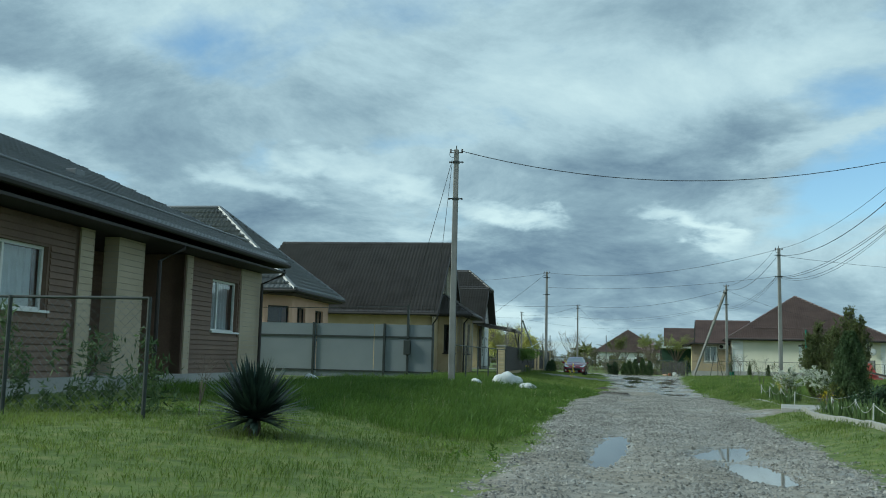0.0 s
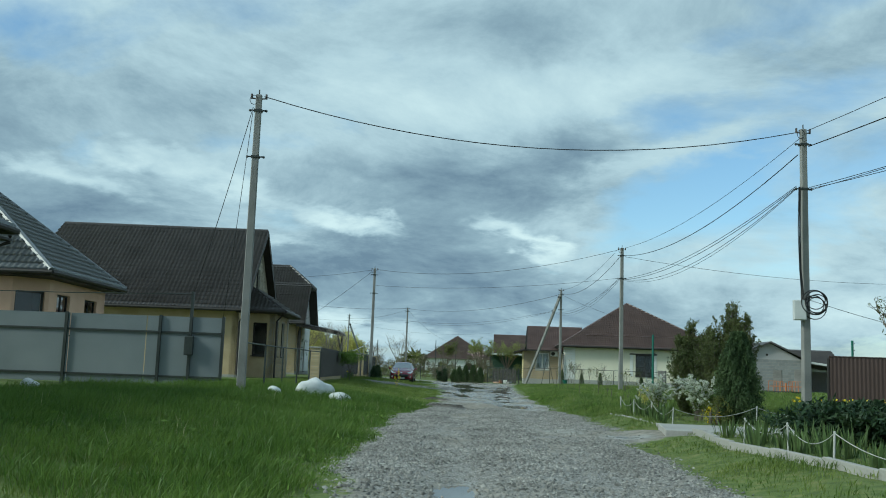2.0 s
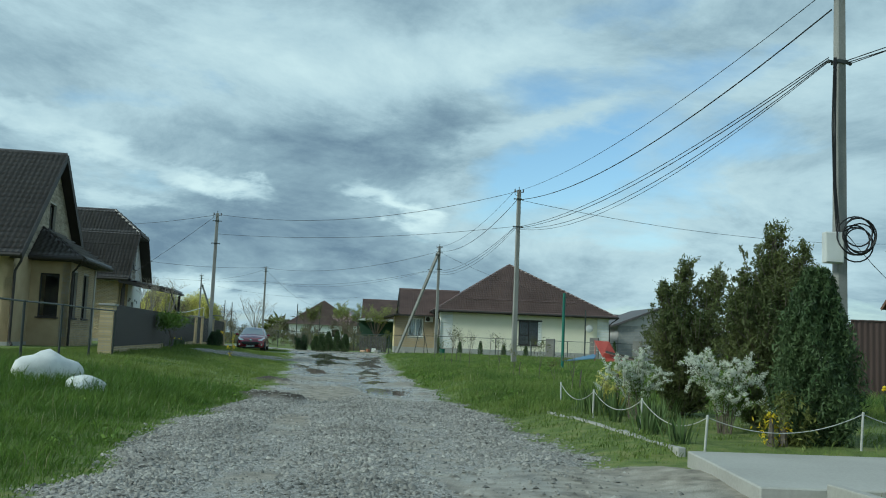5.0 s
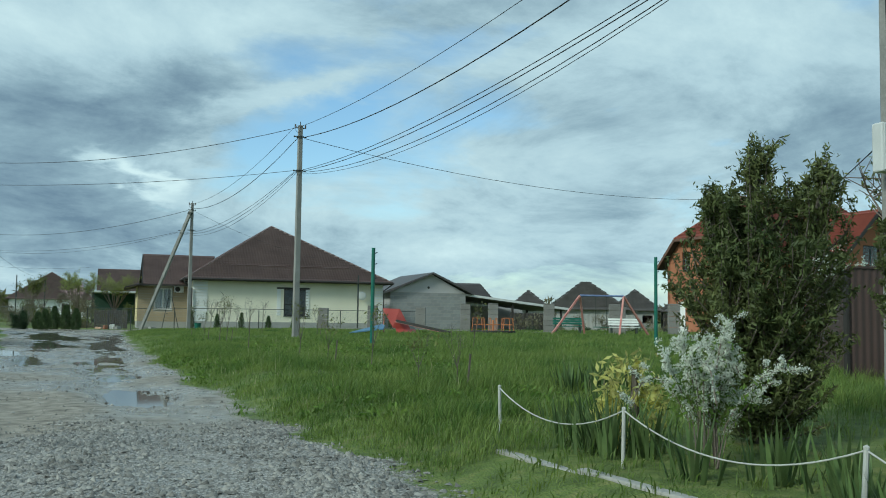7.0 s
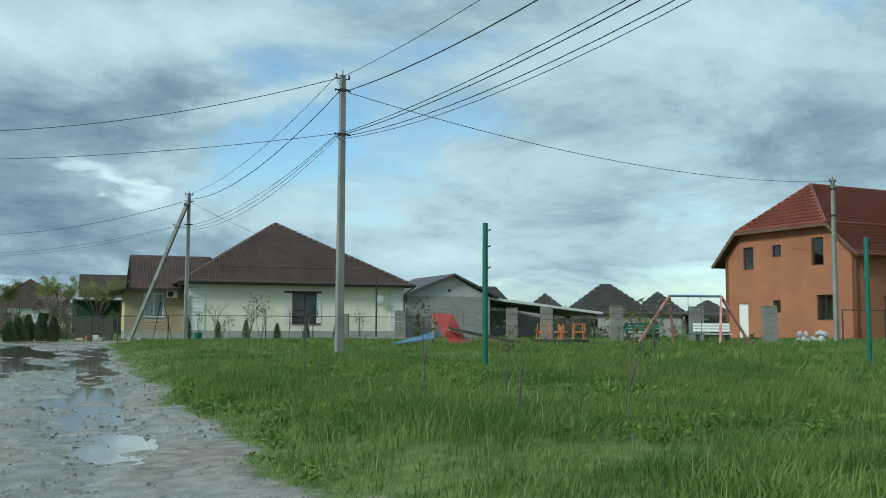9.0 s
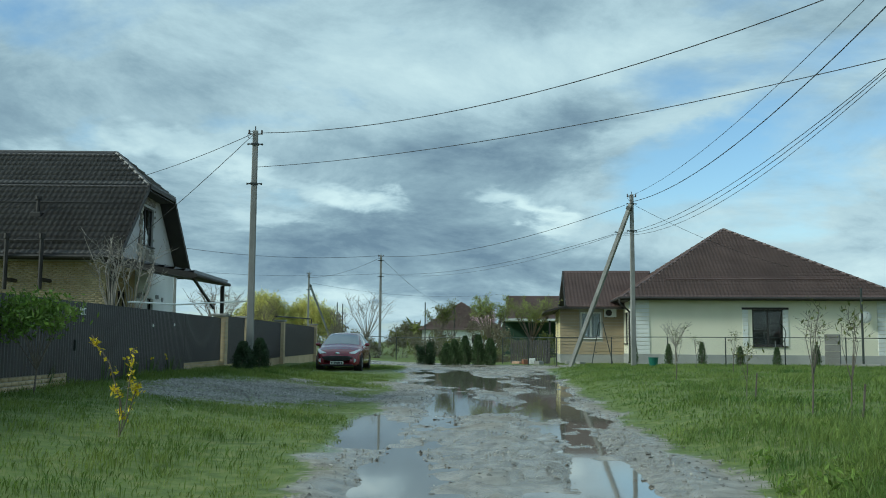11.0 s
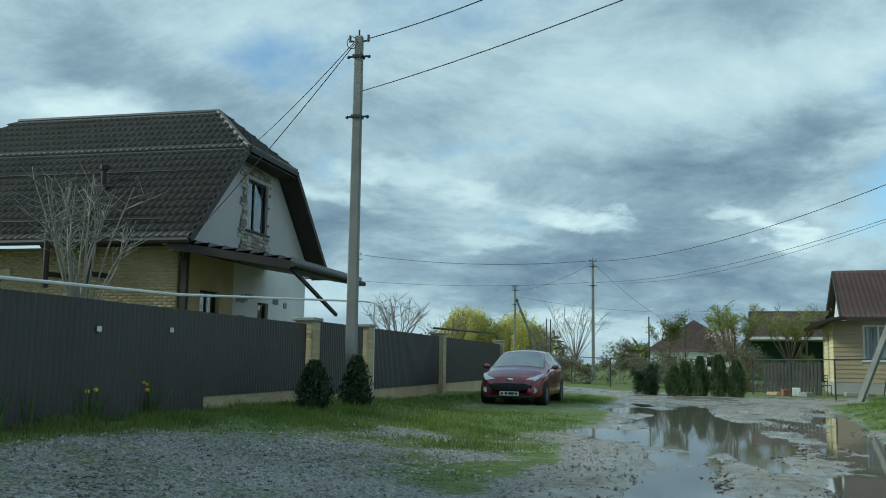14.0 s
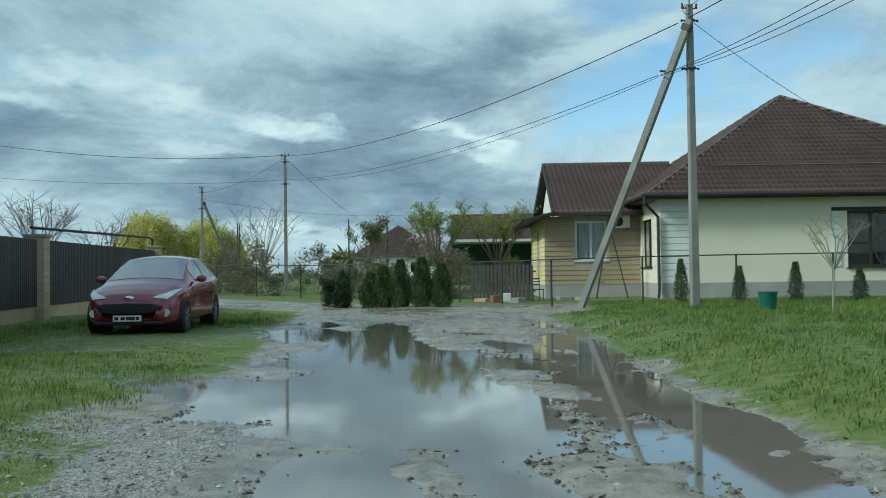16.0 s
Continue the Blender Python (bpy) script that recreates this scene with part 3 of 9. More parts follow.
def water_material():
    m = bpy.data.materials.new("muddy_water")
    m.use_nodes = True
    nt = m.node_tree
    p = nt.nodes["Principled BSDF"]
    p.inputs["Base Color"].default_value = (0.18, 0.16, 0.13, 1)
    p.inputs["Roughness"].default_value = 0.045
    p.inputs["IOR"].default_value = 1.95
    n = nt.nodes.new("ShaderNodeTexNoise"); n.inputs["Scale"].default_value = 2.2
    tc = nt.nodes.new("ShaderNodeTexCoord")
    b = nt.nodes.new("ShaderNodeBump"); b.inputs["Strength"].default_value, b.inputs["Distance"].default_value = 0.02, 0.02
    nt.links.new(tc.outputs["Object"], n.inputs["Vector"]); nt.links.new(n.outputs["Fac"], b.inputs["Height"]); nt.links.new(b.outputs[0], p.inputs["Normal"])
    return m


build_ground()
WATER = water_material()
for x0, x1, y0, y1 in ((-1.5, 4.5, 7, 16), (-11.5, 1.2, 33, 84)):
    tagged(raw("puddle_water", [(x0, y0, WATER_Z), (x1, y0, WATER_Z), (x1, y1, WATER_Z), (x0, y1, WATER_Z)], [(0, 1, 2, 3)], WATER),
           "still muddy rainwater standing in the ruts", "puddle", kind="structure")

# ---- building parts ----
def tile_sheet(name, quad, mat, parent, wave=0.21, step=0.35, amp=0.013, lip=0.085, samples=6, label=""):
    """A pressed metal tile roof slope over the convex outline quad (eave left, eave right, top right, top left, seen from outside)."""
    a, b, c, d = [np.array(p, float) for p in quad]
    u = (b - a) / np.linalg.norm(b - a)
    n = np.cross(u, (c - b) if np.linalg.norm(c - b) > 1e-6 else (d - a)); n /= np.linalg.norm(n)
    if n[2] < 0:
        n = -n
    w = np.cross(n, u)
    if w[2] < 0:
        w = -w
    P = [((p - a) @ u, (p - a) @ w) for p in (a, b, c, d)]
    H = max(P[2][1], P[3][1])

    def lims(h):
        f = np.clip(h / H, 0, 1)
        return P[0][0] + (P[3][0] - P[0][0]) * f, P[1][0] + (P[2][0] - P[1][0]) * f

    us = np.arange(min(P[0][0], P[3][0]) - wave, max(P[1][0], P[2][0]) + wave, wave / samples)
    prof = amp * np.sin(math.pi * us / wave) ** 2
    verts, faces = [], []
    rows = int(math.ceil(H / step))
    l, rr = lims(0.0)
    verts.append(a + np.outer(np.clip(us, l, rr), u) + np.outer(0 * prof - 0.03, n))
    base = len(us)
    for r in range(rows):
        for h, up, bulge in ((max(0.0, r * step - 0.06), lip, 2.4), (min((r + 1) * step, H), 0.0, 0.8)):
            l, rr = lims(h)
            uu = np.clip(us, l, rr)
            verts.append(a + np.outer(uu, u) + h * w + np.outer(bulge * prof + up, n))
        k = len(us)
        j = np.arange(k - 1)
        lo = lims(r * step)
        keep = (us[1:] > lo[0]) & (us[:-1] < lo[1])
        j = j[keep]
        faces.append(np.stack([base + j, base + j + 1, base + k + j + 1, base + k + j], -1))
        if k:
            faces.append(np.stack([base - k + j, base - k + j + 1, base + j + 1, base + j], -1))
        base += 2 * k
    return raw(name, np.concatenate(verts), np.concatenate(faces), mat, parent, label)


def roof_slope(quad, mat, parent, name="roof", deck=True):
    ob = tile_sheet(name, quad, mat, parent)
    if deck:
        pts = [(p[0], p[1], p[2] - 0.015) for p in quad]
        if (Vector(pts[2]) - Vector(pts[3])).length < 0.02:
            pts = pts[:3]
        part("roof_deck", slab(bm_new(), pts, 0.10), TRIM_DARK, ob)
    return ob


def ridge_cap(parent, p0, p1, mat, r=0.085):
    b = rod(bm_new(), p0, p1, r, r, 8)
    return part("ridge_cap", b, mat, parent)


def gutter(parent, p0, p1, mat=None, r=0.075):
    return part("gutter", rod(bm_new(), p0, p1, r, r, 8), mat or TRIM_DARK, parent)


def downpipe(parent, x, y, z0, z1, out=(0, 0), mat=None):
    b = tube(bm_new(), [(x + out[0], y + out[1], z1 + 0.35), (x + out[0], y + out[1], z1 + 0.2), (x, y, z1 - 0.15), (x, y, z0 + 0.25), (x + 0.12, y - 0.1, z0 + 0.1)], 0.05, 8)
    return part("downpipe", b, mat or TRIM_DARK, parent)


def wall(parent, p0, p1, z0, z1, mat, openings=(), thick=0.3, name="wall", inner=None):
    """A wall from p0 to p1 (outer face, outside on the right hand when walking p0 to p1), with openings (s0, s1, z0, z1) along it."""
    p0, p1 = Vector((*p0, 0)), Vector((*p1, 0))
    d = (p1 - p0)
    L = d.length
    ang = math.atan2(d.y, d.x)
    m = Matrix.Translation(p0) @ Matrix.Rotation(ang, 4, "Z")
    xs = sorted({0.0, L, *[v for o in openings for v in o[:2]]})
    zs = sorted({z0, z1, *[v for o in openings for v in o[2:4]]})
    bm = bm_new()
    for xa, xb in zip(xs[:-1], xs[1:]):
        for za, zb in zip(zs[:-1], zs[1:]):
            cx, cz = (xa + xb) / 2, (za + zb) / 2
            if any(o[0] < cx < o[1] and o[2] < cz < o[3] for o in openings):
                continue
            box(bm, xa, xb, 0, thick, za, zb)
    bmesh.ops.remove_doubles(bm, verts=bm.verts, dist=0.0005)
    bm.transform(m)
    return part(name, bm, mat, parent), m


def window(parent, m, s0, s1, z0, z1, frame_mat, mullions=(0.5,), sill=True, curtain=False, depth=0.1, bar=0.06, transom=None, sill_mat=None, name="window"):
    """A window in the wall frame m, set back in its opening."""
    f = bm_new()
    y = depth
    box(f, s0, s1, y, y + 0.07, z0, z0 + bar); box(f, s0, s1, y, y + 0.07, z1 - bar, z1)
    box(f, s0, s0 + bar, y, y + 0.07, z0 + bar, z1 - bar); box(f, s1 - bar, s1, y, y + 0.07, z0 + bar, z1 - bar)
    xs = [s0 + bar] + [s0 + (s1 - s0) * k for k in mullions] + [s1 - bar]
    for k in xs[1:-1]:
        box(f, k - bar / 2, k + bar / 2, y + 0.003, y + 0.067, z0 + bar, z1 - bar)
    if transom:
        zt = z0 + (z1 - z0) * transom
        box(f, s0 + bar, xs[1] - bar / 2, y + 0.004, y + 0.066, zt - bar / 2, zt + bar / 2)
    f.transform(m)
    fr = part(name, f, frame_mat, parent)
    for a, b in zip(xs[:-1], xs[1:]):
        g = box(bm_new(), a - 0.01, b + 0.01, y + 0.03, y + 0.042, z0 + bar - 0.01, z1 - bar + 0.01)
        g.transform(m)
        part("pane", g, GLASS, fr).visible_shadow = False
    # added dark sheet; its colour stands in for the dimness of the room
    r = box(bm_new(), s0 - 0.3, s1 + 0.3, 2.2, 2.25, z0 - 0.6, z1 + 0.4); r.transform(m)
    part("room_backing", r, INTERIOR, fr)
    if sill:
        sm = box(bm_new(), s0 - 0.06, s1 + 0.06, -0.08, y, z0 - 0.05, z0); sm.transform(m)
        part("sill", sm, sill_mat or frame_mat, fr)
    if curtain:
        c = bm_new()
        n = 24
        prev = None
        for k in range(n + 1):
            xx = s0 + bar + (s1 - s0 - 2 * bar) * k / n
            yy = y + 0.22 + 0.03 * math.sin(k * 2.1)
            pr = (c.verts.new((xx, yy, z0 + 0.05)), c.verts.new((xx, yy, z1 - 0.05)))
            if prev:
                c.faces.new((prev[0], pr[0], pr[1], prev[1]))
            prev = pr
        c.transform(m)
        part("curtain", c, CURTAIN, fr)
    return fr


def siding(parent, m, s0, s1, z0, z1, mat, pitch=0.19, openings=(), name="siding"):
    """Lapped horizontal boards on the wall frame m, one object a board stretch."""
    cache = {}
    z = z0
    while z < z1 - 0.05:
        zt = min(z + pitch, z1)
        cuts = [s0]
        for o in sorted(openings):
            if o[2] < zt - 0.02 and o[3] > z + 0.02:
                cuts += [o[0], o[1]]
        cuts.append(s1)
        for a, b in zip(cuts[::2], cuts[1::2]):
            if b - a < 0.03:
                continue
            key = (round(b - a, 3), round(zt - z, 3))
            if key not in cache:
                bm = bm_new()
                w, h = key
                v = [bm.verts.new(p) for p in ((0, -0.036, 0), (w, -0.036, 0), (w, -0.012, h - 0.018), (0, -0.012, h - 0.018), (0, 0, 0), (w, 0, 0), (w, 0, h - 0.018), (0, 0, h - 0.018))]
                for q in ((0, 1, 2, 3), (4, 7, 6, 5), (0, 4, 5, 1), (2, 6, 7, 3), (0, 3, 7, 4), (1, 5, 6, 2)):
                    bm.faces.new([v[k] for k in q])
                me = bpy.data.meshes.new("board")
                bmesh.ops.recalc_face_normals(bm, faces=bm.faces); bm.to_mesh(me); bm.free()
                me.materials.append(mat)
                cache[key] = me
            ob = new("board", cache[key])
            ob.parent = parent
            ob.matrix_basis = m @ Matrix.Translation((a, 0, z))
        z = zt


def bricks(parent, m, s0, s1, z0, z1, mat, openings=(), bl=0.25, bh=0.075, joint=0.012, limit=300, name="brick", proud=0.008):
    """Running bond bricks proud of the joints; the first ones as objects, the rest joined."""
    L, Hh = bl, bh

    def mesh_of(w):
        bm = box(bm_new(), 0, w, -proud, 0.02, 0, Hh - joint)
        me = bpy.data.meshes.new(name)
        bm.to_mesh(me); bm.free(); me.materials.append(mat)
        return me

    cache, rest_v, rest_f, count = {}, [], [], 0
    row, z = 0, z0
    cube_f = np.array([(0, 1, 2, 3), (4, 7, 6, 5), (0, 4, 5, 1), (1, 5, 6, 2), (2, 6, 7, 3), (3, 7, 4, 0)])
    while z + Hh <= z1 + 0.001:
        s = s0 - (L / 2 if row % 2 else 0)
        while s < s1 - 0.02:
            a, b = max(s, s0), min(s + L - joint, s1)
            s += L
            if b - a < 0.04:
                continue
            mid = (a + b) / 2
            hit = [o for o in openings if o[0] - 0.02 < b and a < o[1] + 0.02 and o[2] - 0.02 < z + Hh and z < o[3] + 0.02]
            if hit:
                o = hit[0]
                if a < o[0] - 0.03:
                    b = min(b, o[0])
                elif b > o[1] + 0.03:
                    a = max(a, o[1])
                else:
                    continue
            w = round(b - a, 2)
            if w < 0.04:
                continue
            if count < limit:
                if w not in cache:
                    cache[w] = mesh_of(w)
                ob = new(name, cache[w]); ob.parent = parent
                ob.matrix_basis = m @ Matrix.Translation((a, 0, z))
            else:
                k = len(rest_v)
                for p in ((a, -proud, z), (b, -proud, z), (b, -proud, z + Hh - joint), (a, -proud, z + Hh - joint), (a, 0.02, z), (b, 0.02, z), (b, 0.02, z + Hh - joint), (a, 0.02, z + Hh - joint)):
                    rest_v.append(m @ Vector(p))
                rest_f.append(cube_f + k)
            count += 1
        z += Hh
        row += 1
    if rest_f:
        ob = raw(name + "work", [tuple(v) for v in rest_v], np.concatenate(rest_f), mat, parent)
        ob["kind"] = "stuff"


def frame_at(p0, p1):
    p0, p1 = Vector((*p0, 0)), Vector((*p1, 0))
    d = p1 - p0
    return Matrix.Translation(p0) @ Matrix.Rotation(math.atan2(d.y, d.x), 4, "Z")


# ---- house with brown siding and a porch ----
def brown_house():
    T = thing("house", pose(-12.33, 23.1, 0, 0, 0, 8.3), "brown-sided house with beige pillars, open porch and grey tile roof", "house")
    # local: x towards the lane, y along it; the corner is the origin, the front runs to y = -14
    zb, zt = 0.65, 3.75
    part("plinth", box(bm_new(), -9, -0.04, -14, 0.80, -0.1, zb), PLINTH, T)
    w1, m1 = wall(T, (-0.28, -14), (-0.28, -9.7), zb, zt, SIDING_BROWN, [(1.3, 3.2, 1.95, 3.2)])
    siding(w1, m1, 0, 4.1, zb, zt, SIDING_BROWN, 0.13, [(1.24, 3.26, 1.89, 3.26)])
    window(T, m1, 1.3, 3.2, 1.95, 3.2, TRIM_WHITE, (0.33,), curtain=True)
    # wall between porch and corner
    w2, m2 = wall(T, (-0.28, -4.7), (-0.28, 0.80), zb, zt, SIDING_BROWN, [(1.85, 3.72, 1.82, 3.28)])
    siding(w2, m2, 0.4, 4.0, zb, zt, SIDING_BROWN, 0.13, [(1.79, 3.78, 1.76, 3.34)])
    window(T, m2, 1.85, 3.72, 1.82, 3.28, TRIM_WHITE, (0.32,), curtain=True)
    # porch recess
    w3, m3 = wall(T, (-2.4, -9.7), (-2.4, -4.7), zb, zt, SIDING_BROWN, [(0.9, 2.0, zb, 2.85), (3.3, 4.1, 1.75, 3.15)])
    siding(w3, m3, 0, 5.0, zb, zt, SIDING_BROWN, 0.13, [(0.85, 2.05, zb, 2.9), (3.24, 4.16, 1.69, 3.21)])
    window(T, m3, 3.3, 4.1, 1.75, 3.15, TRIM_WHITE, (), curtain=True)
    d = box(bm_new(), 0.9, 2.0, 0.1, 0.16, zb, 2.85); d.transform(m3)
    part("door", d, TRIM_DARK, T)
    wall(T, (-0.28, -9.7), (-2.4, -9.7), zb, zt, SIDING_BROWN, name="porch_cheek")
    wall(T, (-2.4, -4.7), (-0.28, -4.7), zb, zt, SIDING_BROWN, name="porch_cheek")
    part("porch_floor", box(bm_new(), -2.4, -0.02, -9.8, -5.0, 0.2, zb - 0.005), CONCRETE_GREY, T)
    # beige brick pillars, built up in courses
    for y0, y1, x0, x1 in ((-8.17, -6.95, -0.6, -0.24), (-0.85, 0.83, -0.6, -0.22), (-9.72, -9.2, -0.5, -0.24), (-4.6, -4.24, -0.5, -0.24)):
        core = part("pillar", box(bm_new(), x0 + 0.02, x1 - 0.02, y0 + 0.02, y1 - 0.02, 0.2, zt), MORTAR, T, "beige brick pillar")
        z = 0.2
        while z < zt - 0.02:
            part("brick_course", box(bm_new(), x0, x1, y0, y1, z + 0.006, min(z + 0.134, zt)), BEIGE, core); z += 0.14
    wall(T, (-0.3, 0.80), (-9, 0.80), zb, zt, BEIGE)
    wall(T, (-9, -14), (-0.28, -14), zb, zt, BEIGE)
    wall(T, (-9, 0.80), (-9, -14), zb, zt, BEIGE)
    ex, ey = 0.55, 0.95
    E, rz = 4.08, 6.5
    A, B, C, D = (ex, -14.6, E), (ex, ey, E), (-9.6, ey, E), (-9.6, -14.6, E)
    R0, R1 = (-4.5, -9.6, rz), (-4.5, -4.4, rz)
    rf = roof_slope([A, B, R1, R0], ROOF_GREY, T)
    roof_slope([B, C, R1, R1], ROOF_GREY, T); roof_slope([C, D, R0, R1], ROOF_GREY, T); roof_slope([D, A, R0, R0], ROOF_GREY, T)
    for a, b in ((A, R0), (B, R1), (R0, R1), (C, R1), (D, R0)):
        ridge_cap(T, a, b, ROOF_GREY)
    for z in (E + 0.45,):
        part("snow_guard", rod(bm_new(), (ex - 0.85, -14, z + 0.14), (ex - 0.85, -0.3, z + 0.14), 0.03), ROOF_GREY, T)
    part("roof_vent", box(bm_new(), -2.2, -1.9, -7.4, -7.0, 5.25, 5.5, 0.02), ROOF_GREY, T)
    gutter(T, (ex + 0.06, -14.6, E - 0.06), (ex + 0.06, ey + 0.05, E - 0.06)); gutter(T, (ex, ey + 0.06, E - 0.06), (-9.6, ey + 0.06, E - 0.06))
    part("soffit", box(bm_new(), -9.5, ex - 0.02, -14.5, ey - 0.02, zt + 0.02, zt + 0.08), TRIM_DARK, T)
    downpipe(T, 0.1, -6.85, 0.3, 3.5, (0.4, 0.45)); downpipe(T, -0.1, 0.55, 0.3, 3.55, (0.6, 0.35))
    return T


# ---- peach brick house with a grey hip roof behind the grey fence ----
def peach_house():
    T = thing("house", pose(-16.6, 33.2, 0, 0, 0, 8.5), "peach brick house with dark windows and grey hip roof", "house")
    zb, zt = 0.5, 3.75
    part("plinth", box(bm_new(), -10, 0.03, -0.03, 7.0, -0.1, zb), PLINTH, T)
    ops_s = [(6.9, 8.6, 2.0, 3.35)]
    w, m = wall(T, (-10, 0), (-0.9, 0), zb, zt, BRICK_PEACH, ops_s)
    window(T, m, 6.9, 8.6, 2.0, 3.35, TRIM_DARK, (0.5,))
    w, m = wall(T, (-0.9, 0), (0, 0.9), zb, zt, BRICK_PEACH, [(0.12, 1.12, 1.9, 3.3)])
    window(T, m, 0.12, 1.12, 1.9, 3.3, TRIM_DARK, ())
    w, m = wall(T, (0, 0.9), (0, 6.5), zb, zt, BRICK_PEACH, [(0.7, 1.9, 1.9, 3.3), (3.4, 4.7, 1.9, 3.3)])
    window(T, m, 0.7, 1.9, 1.9, 3.3, TRIM_DARK, (0.5,)); window(T, m, 3.4, 4.7, 1.9, 3.3, TRIM_DARK, (0.5,))
    wall(T, (0, 6.5), (-10, 6.5), zb, zt, BRICK_PEACH); wall(T, (-10, 6.5), (-10, 0), zb, zt, BRICK_PEACH)
    E = 3.95
    A, B, C, D = (0.6, -0.6, E), (0.6, 7.1, E), (-10.6, 7.1, E), (-10.6, -0.6, E)
    R0, R1 = (-4.6, 3.25, 8.05), (-8.0, 3.25, 8.05)
    roof_slope([A, B, R0, R0], ROOF_GREY, T); roof_slope([D, A, R0, R1], ROOF_GREY, T)
    roof_slope([B, C, R1, R0], ROOF_GREY, T); roof_slope([C, D, R1, R1], ROOF_GREY, T)
    for a, b in ((A, R0), (B, R0), (R0, R1), (C, R1), (D, R1)):
        ridge_cap(T, a, b, ROOF_GREY, 0.11)
    for a, b in ((A, B), (D, A)):
        gutter(T, (a[0] + 0.05, a[1] - 0.05, E - 0.07), (b[0] + 0.05, b[1] - 0.05, E - 0.07))
    part("soffit", box(bm_new(), -10.5, 0.55, -0.55, 7.05, zt + 0.01, zt + 0.07), TRIM_DARK, T)
    return T


def slab_x(x, t, pts):
    """A flat piece standing across x, t thick, with its outline in y and z."""
    b = bm_new()
    f0 = [b.verts.new((x, y, z)) for y, z in pts]
    f1 = [b.verts.new((x + t, y, z)) for y, z in pts]
    b.faces.new(f0[::-1]); b.faces.new(f1)
    for k in range(len(pts)):
        b.faces.new((f0[k - 1], f0[k], f1[k], f1[k - 1]))
    bmesh.ops.recalc_face_normals(b, faces=b.faces)
    return b


# ---- dark gabled house with a bay ----
GABLE_BRICK = brick_mat("weathered_beige_brick", (0.22, 0.19, 0.14), (0.42, 0.37, 0.28))


def gable_house():
    T = thing("house", pose(-16.1, 54.2, 0, 0, 0, 9.0), "yellow brick house with steep dark gable roof and bay", "house")
    zb, E, rz, hw = 0.5, 3.75, 8.55, 5.78
    part("plinth", box(bm_new(), -11, 0.03, -hw + 0.5, hw - 0.5, -0.1, zb), PLINTH, T)
    w, m = wall(T, (0, -hw + 0.6), (0, hw - 0.6), zb, 3.8, BRICK_YELLOW)
    w, m = wall(T, (-11, -hw + 0.6), (0, -hw + 0.6), zb, 3.8, BRICK_YELLOW, [(4.0, 6.0, 1.4, 2.9), (8.4, 9.8, 1.4, 2.9)])
    window(T, m, 4.0, 6.0, 1.4, 2.9, TRIM_DARK); window(T, m, 8.4, 9.8, 1.4, 2.9, TRIM_DARK)
    wall(T, (0, hw - 0.6), (-11, hw - 0.6), zb, 3.8, BRICK_YELLOW); wall(T, (-11, hw - 0.6), (-11, -hw + 0.6), zb, 3.8, BRICK_YELLOW)
    # gable wall with an attic window
    k = (rz - E) / hw
    zg = 3.8
    y1 = (rz - 0.18 - zg) / k
    slope = lambda y: rz - 0.18 - k * abs(y)
    h5, z5 = 0.55, slope(0.55)
    gw_ = part("gable_wall", slab_x(-0.28, 0.28, ((-h5, 6.35), (h5, 6.35), (h5, z5), (0, slope(0)), (-h5, z5))), MORTAR, T, "pale brick gable")
    for pts in (((-y1, zg), (-h5, zg), (-h5, z5)), ((h5, zg), (y1, zg), (h5, z5)), ((-h5, zg), (h5, zg), (h5, 4.75), (-h5, 4.75))):
        part("gable_wall", slab_x(-0.28, 0.28, pts), MORTAR, T)
    z = zg + 0.01
    while z < slope(0.3):
        y_ = (rz - 0.2 - z - 0.085) / k
        for ya, yb in (((-y_, -0.56), (0.56, y_)) if 4.68 < z < 6.36 and y_ > 0.6 else ((-y_, y_),)):
            part("brick_course", box(bm_new(), -0.02, 0.009, ya, yb, z, z + 0.073), GABLE_BRICK, gw_)
        z += 0.085
    mg = frame_at((0, -0.55), (0, 0.55))
    window(T, mg, 0, 1.1, 4.75, 6.35, TRIM_DARK, (0.5,))
    xe = 0.4
    S0, S1 = (-11.6, -hw, E), (xe, -hw, E)
    N0, N1 = (-11.6, hw, E), (xe, hw, E)
    R0, R1 = (-11.0, 0, rz), (xe, 0, rz)
    roof_slope([S0, S1, R1, R0], ROOF_DARK, T); roof_slope([N1, N0, R0, R1], ROOF_DARK, T)
    ridge_cap(T, R0, R1, ROOF_DARK)
    for s in (-1, 1):
        part("bargeboard", beam(bm_new(), (xe + 0.02, s * (hw + 0.05), E - 0.12), (xe + 0.02, 0, rz - 0.12), 0.04, 0.30), TRIM_DARK, T)
        part("verge_soffit", slab(bm_new(), [(0.0, 0, rz - 0.14), (xe, 0, rz - 0.14), (xe, s * hw, E - 0.14), (0.0, s * hw, E - 0.14)], 0.03), TRIM_DARK, T)
        gutter(T, (-11.6, s * (hw + 0.07), E - 0.05), (xe, s * (hw + 0.07), E - 0.05))
    downpipe(T, 0.1, -hw + 0.5, 0.3, 3.3, (0.3, -0.45))
    # bay with a hipped roof of its own
    bx, b0, b1, bt = 1.5, -2.7, 2.25, 3.78
    mo = [(0.35, 1.1, 1.5, 3.25)]
    w, m = wall(T, (0, b0), (bx, b0), 0.0, bt, BRICK_YELLOW, mo); window(T, m, 0.35, 1.1, 1.5, 3.25, TRIM_DARK, ())
    op = [(0.5, 1.4, 1.5, 3.38), (2.5, 3.6, 1.5, 3.38)]
    w, m = wall(T, (bx, b0), (bx, b1), 0.0, bt, MORTAR, op)
    bricks(w, m, 0, b1 - b0, 0.0, bt, BRICK_YELLOW, op, limit=300)
